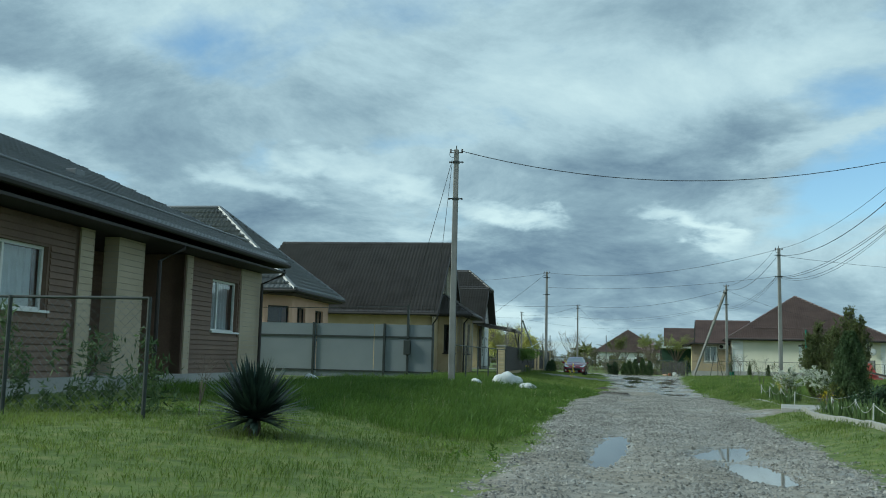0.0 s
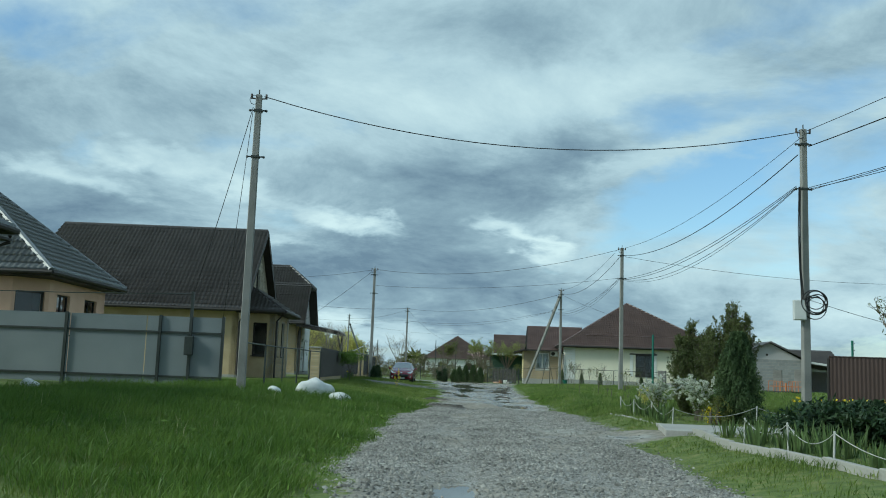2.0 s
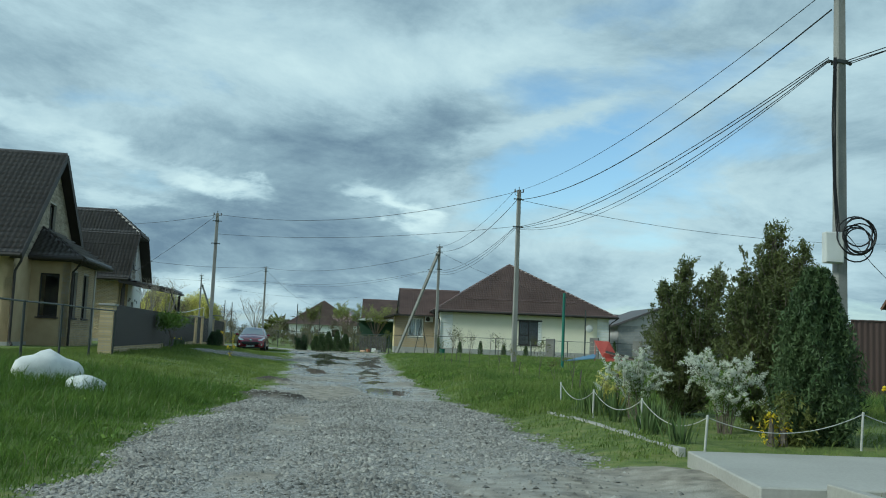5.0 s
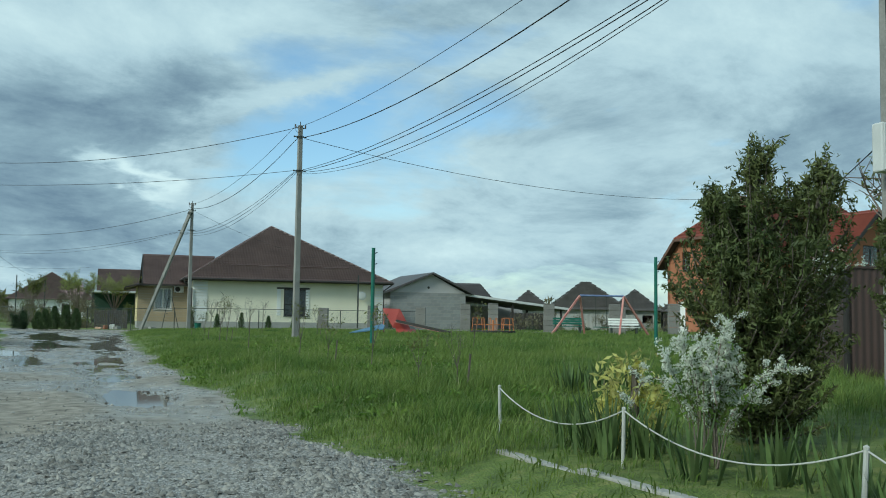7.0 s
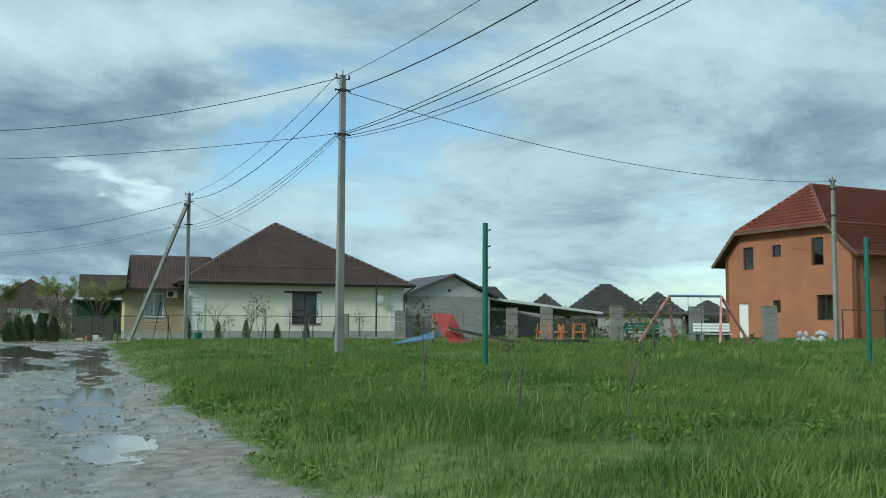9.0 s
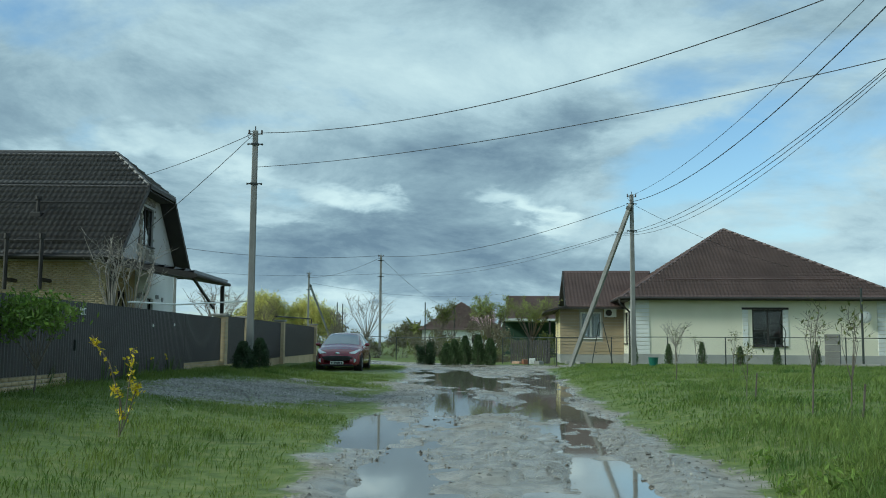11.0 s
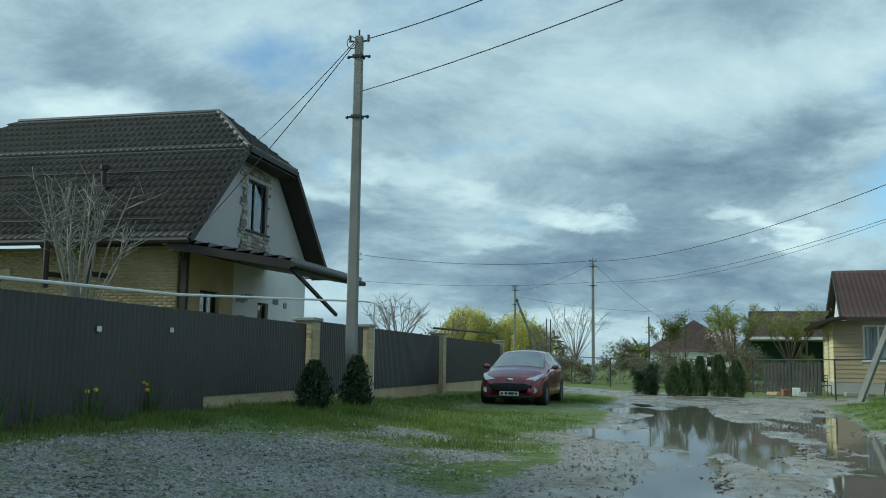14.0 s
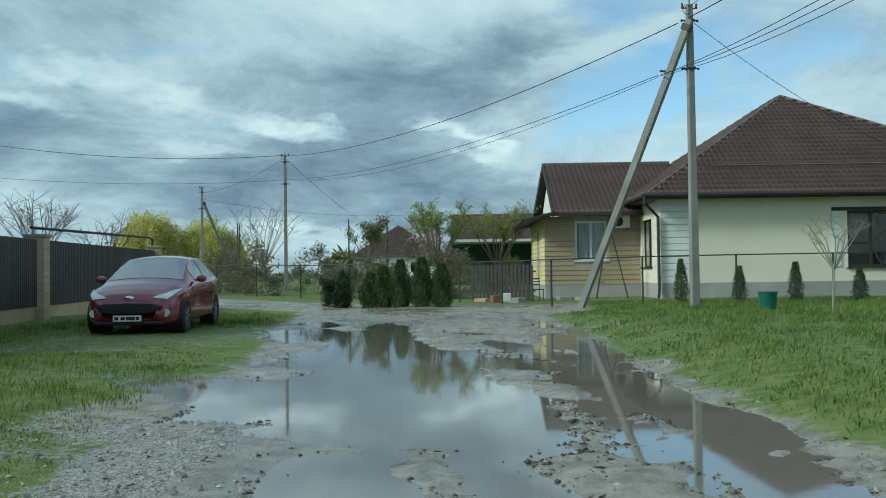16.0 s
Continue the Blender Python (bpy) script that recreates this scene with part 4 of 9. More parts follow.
    for o in op:
        window(T, m, o[0], o[1], o[2], o[3], TRIM_DARK, (0.5,) if o[1] - o[0] > 1.2 else ())
    w, m = wall(T, (bx, b1), (0, b1), 0.0, bt, MORTAR)
    bricks(w, m, 0, bx, 0.0, bt, BRICK_YELLOW, limit=120)
    part("bay_pilaster", box(bm_new(), bx - 0.12, bx + 0.05, b1 - 0.22, b1 + 0.04, 0, bt), MORTAR, T)
    e = 0.55
    A, B, C, D = (bx + e, b0 - e, 3.88), (bx + e, b1 + e, 3.88), (0.02, b1 + e, 3.88), (0.02, b0 - e, 3.88)
    R0, R1 = (0.02, b0 + 1.2, 5.2), (0.02, b1 - 1.2, 5.2)
    roof_slope([A, B, R1, R0], ROOF_DARK, T); roof_slope([D, A, R0, R0], ROOF_DARK, T); roof_slope([B, C, R1, R1], ROOF_DARK, T)
    ridge_cap(T, A, R0, TRIM_DARK, 0.06); ridge_cap(T, B, R1, TRIM_DARK, 0.06)
    gutter(T, (A[0] + 0.05, A[1], 3.83), (B[0] + 0.05, B[1], 3.83), r=0.09); gutter(T, (B[0], B[1] + 0.05, 3.83), (C[0], C[1] + 0.05, 3.83), r=0.09); gutter(T, (A[0], A[1] - 0.05, 3.83), (D[0], D[1] - 0.05, 3.83), r=0.09)
    part("soffit", box(bm_new(), 0.02, bx + e - 0.02, b0 - e + 0.02, b1 + e - 0.02, 3.73, 3.79), TRIM_DARK, T)
    downpipe(T, bx + 0.08, b0 + 0.1, 0.1, 3.5, (0.35, -0.3))
    return T


# ---- half-hipped house ----
def halfhip_house():
    T = thing("house", pose(-19.0, 74.28, 0, 0, 0, 9.0), "yellow brick house with dark half-hipped roof and lean-to porch", "house")
    E, rz, hw, zh, yh = 4.12, 8.72, 4.95, 7.12, 1.76
    part("plinth", box(bm_new(), -9.5, 0.02, -hw + 0.6, hw - 0.6, -0.1, 0.6), PLINTH, T)
    w, m = wall(T, (-9.5, -hw + 0.6), (0, -hw + 0.6), 0.5, 4.0, MORTAR, [(1.6, 4.4, 1.3, 3.2)])
    bricks(w, m, 0, 9.5, 0.5, 4.0, BRICK_YELLOW, [(1.6, 4.4, 1.3, 3.2)], limit=300)
    window(T, m, 1.6, 4.4, 1.3, 3.2, TRIM_DARK, (0.34, 0.67), name="window")
    fl = box(bm_new(), 1.3, 4.7, -0.06, 0.0, 3.2, 3.45); fl.transform(m); part("lintel", fl, BEIGE, T)
    w, m = wall(T, (0, -hw + 0.6), (0, -1.2), 0.5, 4.0, BRICK_YELLOW, [(1.2, 2.3, 1.4, 3.0)])
    window(T, m, 1.2, 2.3, 1.4, 3.0, TRIM_DARK, (0.5,))
    w, m = wall(T, (0, -1.2), (0, hw - 0.6), 0.5, 4.0, PLASTER_WHITE, [(1.7, 2.5, 0.6, 2.9)])
    window(T, m, 1.7, 2.5, 0.6, 2.9, TRIM_DARK, ())
    wall(T, (0, hw - 0.6), (-9.5, hw - 0.6), 0.5, 4.0, BRICK_YELLOW); wall(T, (-9.5, hw - 0.6), (-9.5, -hw + 0.6), 0.5, 4.0, BRICK_YELLOW)
    # patches of stonework on the porch wall
    rnd = random.Random(5)
    for _ in range(16):
        yy, zz = rnd.choice((rnd.uniform(-1.0, 0.0), rnd.uniform(1.5, 3.4))), rnd.uniform(1.2, 3.3)
        ww, hh = rnd.uniform(0.2, 0.55), rnd.uniform(0.10, 0.2)
        part("stone", box(bm_new(), 0.004, 0.03, yy, yy + ww, zz, zz + hh, 0.006), BLOCK, T)
    k = (rz - zh) / yh
    k2 = (zh - E) / (hw - yh)
    g = bm_new()
    prof = lambda y: (rz - k * abs(y) if abs(y) < yh else zh - k2 * (abs(y) - yh)) - 0.2
    ww0, ww1, wz0, wz1 = -0.55, 1.0, 4.98, 6.52
    ys = [-(hw - 0.25), -yh, ww0, ww1, yh, hw - 0.25]
    for ya, yb in zip(ys[:-1], ys[1:]):
        top = lambda y: min(prof(y), zh - 0.12)
        cells = [(4.0, None)] if not (ya == ww0) else [(4.0, wz0), (wz1, None)]
        for z0, z1 in cells:
            pa, pb = (top(ya), top(yb)) if z1 is None else (z1, z1)
            pts = [(0, ya, z0), (0, yb, z0), (0, yb, pb), (0, ya, pa)]
            pts = [p for i, p in enumerate(pts) if i < 2 or p[2] > z0 + 0.01]
            g.faces.new([g.verts.new(p) for p in pts])
    bmesh.ops.remove_doubles(g, verts=g.verts, dist=0.0005)
    r = bmesh.ops.extrude_face_region(g, geom=list(g.faces))
    bmesh.ops.translate(g, vec=(-0.28, 0, 0), verts=[v for v in r["geom"] if isinstance(v, bmesh.types.BMVert)])
    part("gable_wall", g, PLASTER_GREY, T, "pale lilac-grey rendered gable")
    mg = frame_at((0, ww0), (0, ww1))
    window(T, mg, 0, ww1 - ww0, wz0, wz1, TRIM_DARK, (0.45,), depth=0.08)
    # ragged courses of thin stone round the attic window, down to the porch roof
    z = 4.3
    while z < 6.98:
        h = rnd.uniform(0.06, 0.12)
        y, end = -0.58 - rnd.uniform(0.22, 0.5), 1.04 + rnd.uniform(0.0, 0.16)
        while y < end - 0.05:
            y2 = min(end, y + rnd.uniform(0.12, 0.42))
            if wz0 - 0.03 < z + h and z < wz1 + 0.02 and y2 > ww0 and y < ww1:
                if y < ww0 - 0.04:
                    y2 = ww0 - 0.01
                else:
                    y = max(y2, ww1 + 0.01) if y2 > ww1 + 0.05 else y2
                    if y2 <= ww1 + 0.05:
                        continue
            if y2 - y > 0.03:
                part("stone", box(bm_new(), 0.003, 0.02 + rnd.uniform(0, 0.045), y, y2 - 0.01, z, z + h - 0.008, 0.006), rnd.choice((BLOCK_WARM, STONE_DARK)), T)
            y = y2
        z += h
    xe = 0.6
    S0, S1, N0, N1 = (-10.0, -hw, E), (xe, -hw, E), (-10.0, hw, E), (xe, hw, E)
    H0, H1 = (xe, -yh, zh), (xe, yh, zh)
    RA, RB = (-8.3, 0, rz), (-1.3, 0, rz)
    B0, B1 = (-10.0, -yh, zh), (-10.0, yh, zh)
    for s, e0, e1, h1, h0 in ((1, S0, S1, H0, B0), (-1, N1, N0, B1, H1)):
        roof_slope([e0, e1, h1, h0], ROOF_DARK, T)
    roof_slope([B0, H0, RB, RA], ROOF_DARK, T); roof_slope([H1, B1, RA, RB], ROOF_DARK, T)
    roof_slope([H0, H1, RB, RB], ROOF_DARK, T); roof_slope([B1, B0, RA, RA], ROOF_DARK, T)
    ridge_cap(T, RA, RB, ROOF_DARK)
    for a in (H0, H1):
        ridge_cap(T, a, RB, ROOF_DARK)
    for s, e, h in ((-1, S1, H0), (1, N1, H1)):
        part("bargeboard", beam(bm_new(), (xe + 0.02, e[1], E - 0.05), (xe + 0.02, h[1], zh - 0.03), 0.04, 0.17), TRIM_DARK, T)
        part("verge_soffit", slab(bm_new(), [(0.0, h[1], zh - 0.14), (xe, h[1], zh - 0.14), (xe, e[1], E - 0.14), (0.0, e[1], E - 0.14)], 0.03), TRIM_DARK, T)
    part("hip_fascia", beam(bm_new(), (xe + 0.03, -yh - 0.05, zh - 0.06), (xe + 0.03, yh + 0.05, zh - 0.06), 0.1, 0.14), TRIM_DARK, T)
    part("hip_soffit", box(bm_new(), 0, xe, -yh, yh, zh - 0.2, zh - 0.16), TRIM_DARK, T)
    gutter(T, (-10, -hw - 0.07, E - 0.06), (xe, -hw - 0.07, E - 0.06))
    downpipe(T, 0.15, -hw + 0.62, 0.4, 3.6, (0.2, -0.55))
    for z in (4.55, 6.15):
        yy = -hw + (z - E) / k2 - 0.12
        part("snow_guard", rod(bm_new(), (-7.8, yy, z + 0.12), (-0.4, yy, z + 0.12), 0.018), TRIM_DARK, T)
    # flue pipes
    for x, z0, z1 in ((-3.2, 2.9, 4.75), (-2.0, 2.9, 4.75)):
        yy = -hw - 0.22
        f = bm_new()
        rod(f, (x, yy, z0), (x, yy, z1), 0.075); rod(f, (x, yy, z1 - 0.1), (x, yy, z1 + 0.08), 0.11); rod(f, (x, yy, z0 + 0.35), (x + 0.02, -hw + 0.62, z0 + 0.35), 0.07)
        part("flue", f, TRIM_DARK, T)
    f = bm_new()
    yv = -hw + (5.75 - E) / k2
    rod(f, (-3.0, yv, 5.65), (-3.0, yv, 6.35), 0.07); rod(f, (-3.0, yv, 6.3), (-3.0, yv, 6.42), 0.12); box(f, -3.2, -2.8, yv - 0.25, yv + 0.2, 5.62, 5.82, 0.03)
    part("roof_vent", f, TRIM_DARK, T)
    # lean-to porch roof in front of the gable
    q = [(3.1, -4.6, 3.56), (3.1, 1.0, 3.56), (0.02, 1.0, 4.08), (0.02, -5.0, 4.05)]
    part("porch_deck", slab(bm_new(), [(p[0], p[1], p[2] - 0.03) for p in q], 0.12), TRIM_DARK, T)
    tile_sheet("porch_roof", q, ROOF_DARK, T)
    part("porch_gutter", rod(bm_new(), (3.17, -4.65, 3.48), (3.17, 1.05, 3.48), 0.07), TRIM_DARK, T)
    part("porch_fascia", beam(bm_new(), (0.05, -4.99, 3.95), (3.12, -4.62, 3.47), 0.05, 0.2), TRIM_DARK, T)
    part("brace", beam(bm_new(), (3.0, -4.3, 3.42), (3.0, -0.9, 2.45), 0.08), TRIM_DARK, T)
    for x, y in ((0.3, -4.55), (2.95, 0.8)):
        part("post", box(bm_new(), x - 0.07, x + 0.07, y - 0.07, y + 0.07, 0.2, 3.42 if x > 1 else 3.9), TRIM_DARK, T)
    return T


STONE_DARK = material("dark_rough_stone", (0.16, 0.14, 0.12), (0.28, 0.25, 0.215), 0.95, 2.0, 20, 0.5)
BLOCK_WARM = material("rough_stone", (0.30, 0.27, 0.23), (0.46, 0.43, 0.38), 0.95, 2.0, 20, 0.5)


# ---- cream house with a brown hip roof ----
def cream_house():
    T = thing("house", pose(1.2, 91.8, 0, 0, 0, 3.3), "cream bungalow with white quoins and brown tiled hip roof", "house")
    W, D, zb, zt = 14.15, 12.0, 0.62, 3.62
    part("plinth", box(bm_new(), -0.02, W + 0.02, -0.03, D, -0.2, zb), PLINTH, T)
    op = [(6.55, 8.35, 1.1, 3.1)]
    w, m = wall(T, (0, 0), (W, 0), zb, zt, PLASTER_CREAM, op)
    window(T, m, 6.55, 8.35, 1.1, 3.1, TRIM_DARK, (0.48,), transom=0.42, bar=0.09, sill_mat=TRIM_DARK)
    lt = box(bm_new(), 6.0, 8.5, -0.05, 0, 3.1, 3.22); lt.transform(m); part("lintel", lt, TRIM_DARK, T)
    for s in (6.02, 8.18):
        for k in range(9):
            part("quoin", box(bm_new(), s, s + 0.3, -0.04, 0.0, 1.12 + k * 0.22, 1.12 + k * 0.22 + 0.195, 0.012), PLASTER_WHITE, T)
    wl, ml = wall(T, (0, D), (0, 0), zb, zt, PLASTER_CREAM, [(8.6, 10.4, 1.2, 3.0)])
    window(T, ml, 8.6, 10.4, 1.2, 3.0, TRIM_DARK, (0.5,))
    wall(T, (W, 0), (W, D), zb, zt, PLASTER_CREAM); wall(T, (W, D), (0, D), zb, zt, PLASTER_CREAM)
    # white corner blocks
    for k in range(13):
        z = zb + 0.01 + k * 0.23
        part("quoin", box(bm_new(), -0.045, 0.98, -0.045, 0.9 if k % 2 else 0.6, z, z + 0.205, 0.014), PLASTER_WHITE, T)
        part("quoin", box(bm_new(), W - 0.95, W + 0.045, -0.045, 0.7, z, z + 0.205, 0.014), PLASTER_WHITE, T)
    E, e, rz = 3.72, 0.62, 8.3
    A, B, C, Dd = (-e, -e, E), (W + e, -e, E), (W + e, D + e, E), (-e, D + e, E)
    cx = W / 2 - 0.6
    R0, R1 = (cx, 6.2, rz), (cx, 7.4, rz)
    roof_slope([A, B, R0, R0], ROOF_BROWN, T); roof_slope([B, C, R1, R0], ROOF_BROWN, T)
    roof_slope([C, Dd, R1, R1], ROOF_BROWN, T); roof_slope([Dd, A, R0, R1], ROOF_BROWN, T)
    for a, b in ((A, R0), (B, R0), (R0, R1), (C, R1), (Dd, R1)):
        ridge_cap(T, a, b, ROOF_BROWN)
    part("soffit", box(bm_new(), -e + 0.02, W + e - 0.02, -e + 0.02, D + e - 0.02, E - 0.13, E - 0.08), TRIM_DARK, T)
    part("fascia", beam(bm_new(), (-e - 0.02, -e - 0.02, E - 0.05), (W + e + 0.02, -e - 0.02, E - 0.05), 0.05, 0.2), TRIM_DARK, T)
    gutter(T, (-e - 0.1, -e - 0.1, E - 0.04), (W + e + 0.1, -e - 0.1, E - 0.04)); gutter(T, (-e - 0.1, -e - 0.1, E - 0.04), (-e - 0.1, D + e, E - 0.04))
    part("snow_guard", rod(bm_new(), (2.0, 0.75, E + 1.12), (W - 2.4, 0.75, E + 1.12), 0.03), ROOF_BROWN, T)
    dp = tube(bm_new(), [(-e - 0.1, -e - 0.1, E - 0.1), (-e - 0.1, -e - 0.1, E - 0.3), (-0.13, -0.13, E - 0.75), (-0.13, -0.13, 0.35), (-0.2, -0.35, 0.15)], 0.055, 8)
    part("downpipe", dp, TRIM_DARK, T)
    part("downpipe", tube(bm_new(), [(W + e, -e - 0.1, E - 0.1), (W + 0.1, -0.1, E - 0.6), (W + 0.1, -0.1, 0.3)], 0.05, 8), TRIM_DARK, T)
    part("satellite_dish", ball(bm_new(), (W - 1.7, -0.35, 2.7), 0.34, 0.07, 0.34), PLASTIC_GREY, T)
    # boarded wing on the lane side
    x0, x1, y0, y1 = -3.75, 0.0, 3.75, 10.0
    wz = 3.25
    w, m = wall(T, (x0, y0), (x1, y0), 0.55, wz, MORTAR, [(1.2, 2.45, 1.5, 3.05)])
    siding(w, m, 0, x1 - x0, 0.55, wz, SIDING_TAN, 0.19, [(1.12, 2.53, 1.42, 3.13)])
    window(T, m, 1.2, 2.45, 1.5, 3.05, TRIM_WHITE, (0.5,), bar=0.08, curtain=True)
    part("plinth", box(bm_new(), x0, x1 - 0.03, y0 - 0.02, y1, -0.2, 0.55), PLINTH, T)
    w, m = wall(T, (x0, y1), (x0, y0), 0.55, wz, MORTAR, [(3.0, 4.0, 0.6, 2.7)])
    siding(w, m, 0, y1 - y0, 0.55, wz, SIDING_YELLOW, 0.19, [(2.95, 4.05, 0.55, 2.75)])
    dd = box(bm_new(), 3.0, 4.0, 0.08, 0.14, 0.6, 2.7); dd.transform(m); part("door", dd, TRIM_WHITE, T)
    gy, gz_ = (y0 + y1) / 2 + 1.2, 5.78
    q0, q1 = y0 - 0.7, y1 + 3.0
    roof_slope([(x0 + 0.3, q0, 3.35), (x1 + 1.2, q0, 3.35), (x1 + 2.2, gy, gz_), (x0 + 0.42, gy, gz_)], ROOF_BROWN, T)
    roof_slope([(x1 + 1.2, q1, 3.35), (x0 + 0.3, q1, 3.35), (x0 + 0.42, gy, gz_), (x1 + 2.2, gy, gz_)], ROOF_BROWN, T)
    ridge_cap(T, (x0 + 0.42, gy, gz_), (x1 + 2.2, gy, gz_), ROOF_BROWN)
    gb = bm_new()
    slab(gb, [(x0 + 0.6, q0 + 0.6, 3.3), (x0 + 0.9, q0 + 0.6, 3.3), (x0 + 0.9, gy, gz_ - 0.15), (x0 + 0.6, gy, gz_ - 0.15)], 0.02)
    tri = [(x0 + 0.65, q0 + 0.8, 3.3), (x0 + 0.65, q1 - 0.8, 3.3), (x0 + 0.65, gy, gz_ - 0.25)]
    gb.faces.new([gb.verts.new(p) for p in tri])
    part("gable_wall", gb, PLASTER_WHITE, T)
    for s, q in ((-1, q0), (1, q1)):
        part("bargeboard", beam(bm_new(), (x0 + 0.26, q, 3.3), (x0 + 0.38, gy, gz_ - 0.05), 0.05, 0.26), TRIM_DARK, T)
    part("lean_to_roof", slab(bm_new(), [(x0 - 0.85, q0 - 0.15, 3.12), (x0 + 0.35, q0 - 0.15, 3.42), (x0 + 0.35, q1, 3.42), (x0 - 0.85, q1, 3.12)], 0.1), TRIM_DARK, T)
    part("eaves_board", slab(bm_new(), [(x0 - 0.1, q0 - 0.12, 3.32), (x1 - 0.1, q0 - 0.12, 3.32), (x1 - 0.1, q0 + 0.75, 3.38), (x0 - 0.1, q0 + 0.75, 3.38)], 0.1), TRIM_DARK, T)
    gutter(T, (x0 - 0.9, q0 - 0.1, 3.06), (x0 - 0.9, q1, 3.06))
    # split air conditioner by the wing's window
    ac = thing("air_conditioner", T.matrix_basis @ pose(2.95 + x0, y0 - 0.03, 2.75), "white outdoor air conditioner unit on the boarded wall", "air conditioner")
    part("casing", box(bm_new(), -0.35, 0.35, -0.30, 0, 0, 0.5, 0.02), TRIM_WHITE, ac)
    part("fan_grille", rod(bm_new(), (-0.1, -0.325, 0.25), (-0.1, -0.30, 0.25), 0.19, 0.19, 20), TRIM_DARK, ac)
    for x in (-0.25, 0.25):
        part("bracket", box(bm_new(), x - 0.02, x + 0.02, -0.32, 0, -0.05, 0), TRIM_DARK, ac)
    return T


# ---- block shed with a carport ----
def block_shed():
    T = thing("shed", pose(17.9, 101.0, 0, 0, 0, 3.3), "grey block outbuilding with dark gable roof and open carport", "shed")
    W = 7.0
    w, m = wall(T, (0, 0), (W, 0), -0.1, 3.3, MORTAR)
    bricks(w, m, 0, W, 0.0, 3.3, BLOCK, bl=0.62, bh=0.3, joint=0.02, limit=200, name="block", proud=0.012)
    wall(T, (0, 9), (0, 0), -0.1, 3.3, PLASTER_GREY); wall(T, (W, 0), (W, 9), -0.1, 3.3, BLOCK); wall(T, (W, 9), (0, 9), -0.1, 3.3, BLOCK)
    g = bm_new()
    g.faces.new([g.verts.new(p) for p in ((0, 0, 3.3), (W, 0, 3.3), (W / 2 + 0.3, 0, 4.9))])
    r = bmesh.ops.extrude_face_region(g, geom=list(g.faces)); bmesh.ops.translate(g, vec=(0, 0.25, 0), verts=[v for v in r["geom"] if isinstance(v, bmesh.types.BMVert)])
    part("gable_wall", g, PLASTER_GREY, T)
    ap = (W / 2 + 0.3, 5.1)
    for xa, za in ((-0.7, 3.3), (W + 0.6, 3.35)):
        q = [(xa, -0.5, za), (xa, 9.4, za), (ap[0], 9.4, ap[1]), (ap[0], -0.5, ap[1])]
        if xa > 0:
            q = [q[1], q[0], q[3], q[2]]
        part("roof", slab(bm_new(), q if xa < 0 else q, 0.16), ROOF_FAR, T)
    part("wall_vent", rod(bm_new(), (W / 2, -0.03, 3.75), (W / 2, 0, 3.75), 0.12), TRIM_DARK, T)
    part("carport_roof", slab(bm_new(), [(W, 0.3, 3.2), (W + 9.5, -1.5, 2.05), (W + 9.5, 7, 2.05), (W, 8, 3.2)], 0.16), ROOF_FAR, T)
    part("carport_edge", beam(bm_new(), (W, 0.26, 3.2), (W + 9.5, -1.54, 2.05), 0.06, 0.2), PLASTIC_GREY, T)
    for x, y, z in ((W + 9.0, -1.0, 2.0), (W + 4.5, -0.2, 2.5), (W + 9.0, 6.5, 2.0)):
        part("post", box(bm_new(), x - 0.08, x + 0.08, y - 0.08, y + 0.08, -0.1, z), TRIM_DARK, T)
    part("back_wall", box(bm_new(), W, W + 9, 7.6, 7.8, -0.1, 2.3), PLASTER_GREY, T)
    return T


# ---- orange two-storey house ----
RED_BOARD = material("brown_verge_board", (0.10, 0.05, 0.035), (0.16, 0.085, 0.06), 0.6, 2, 30, 0.1)


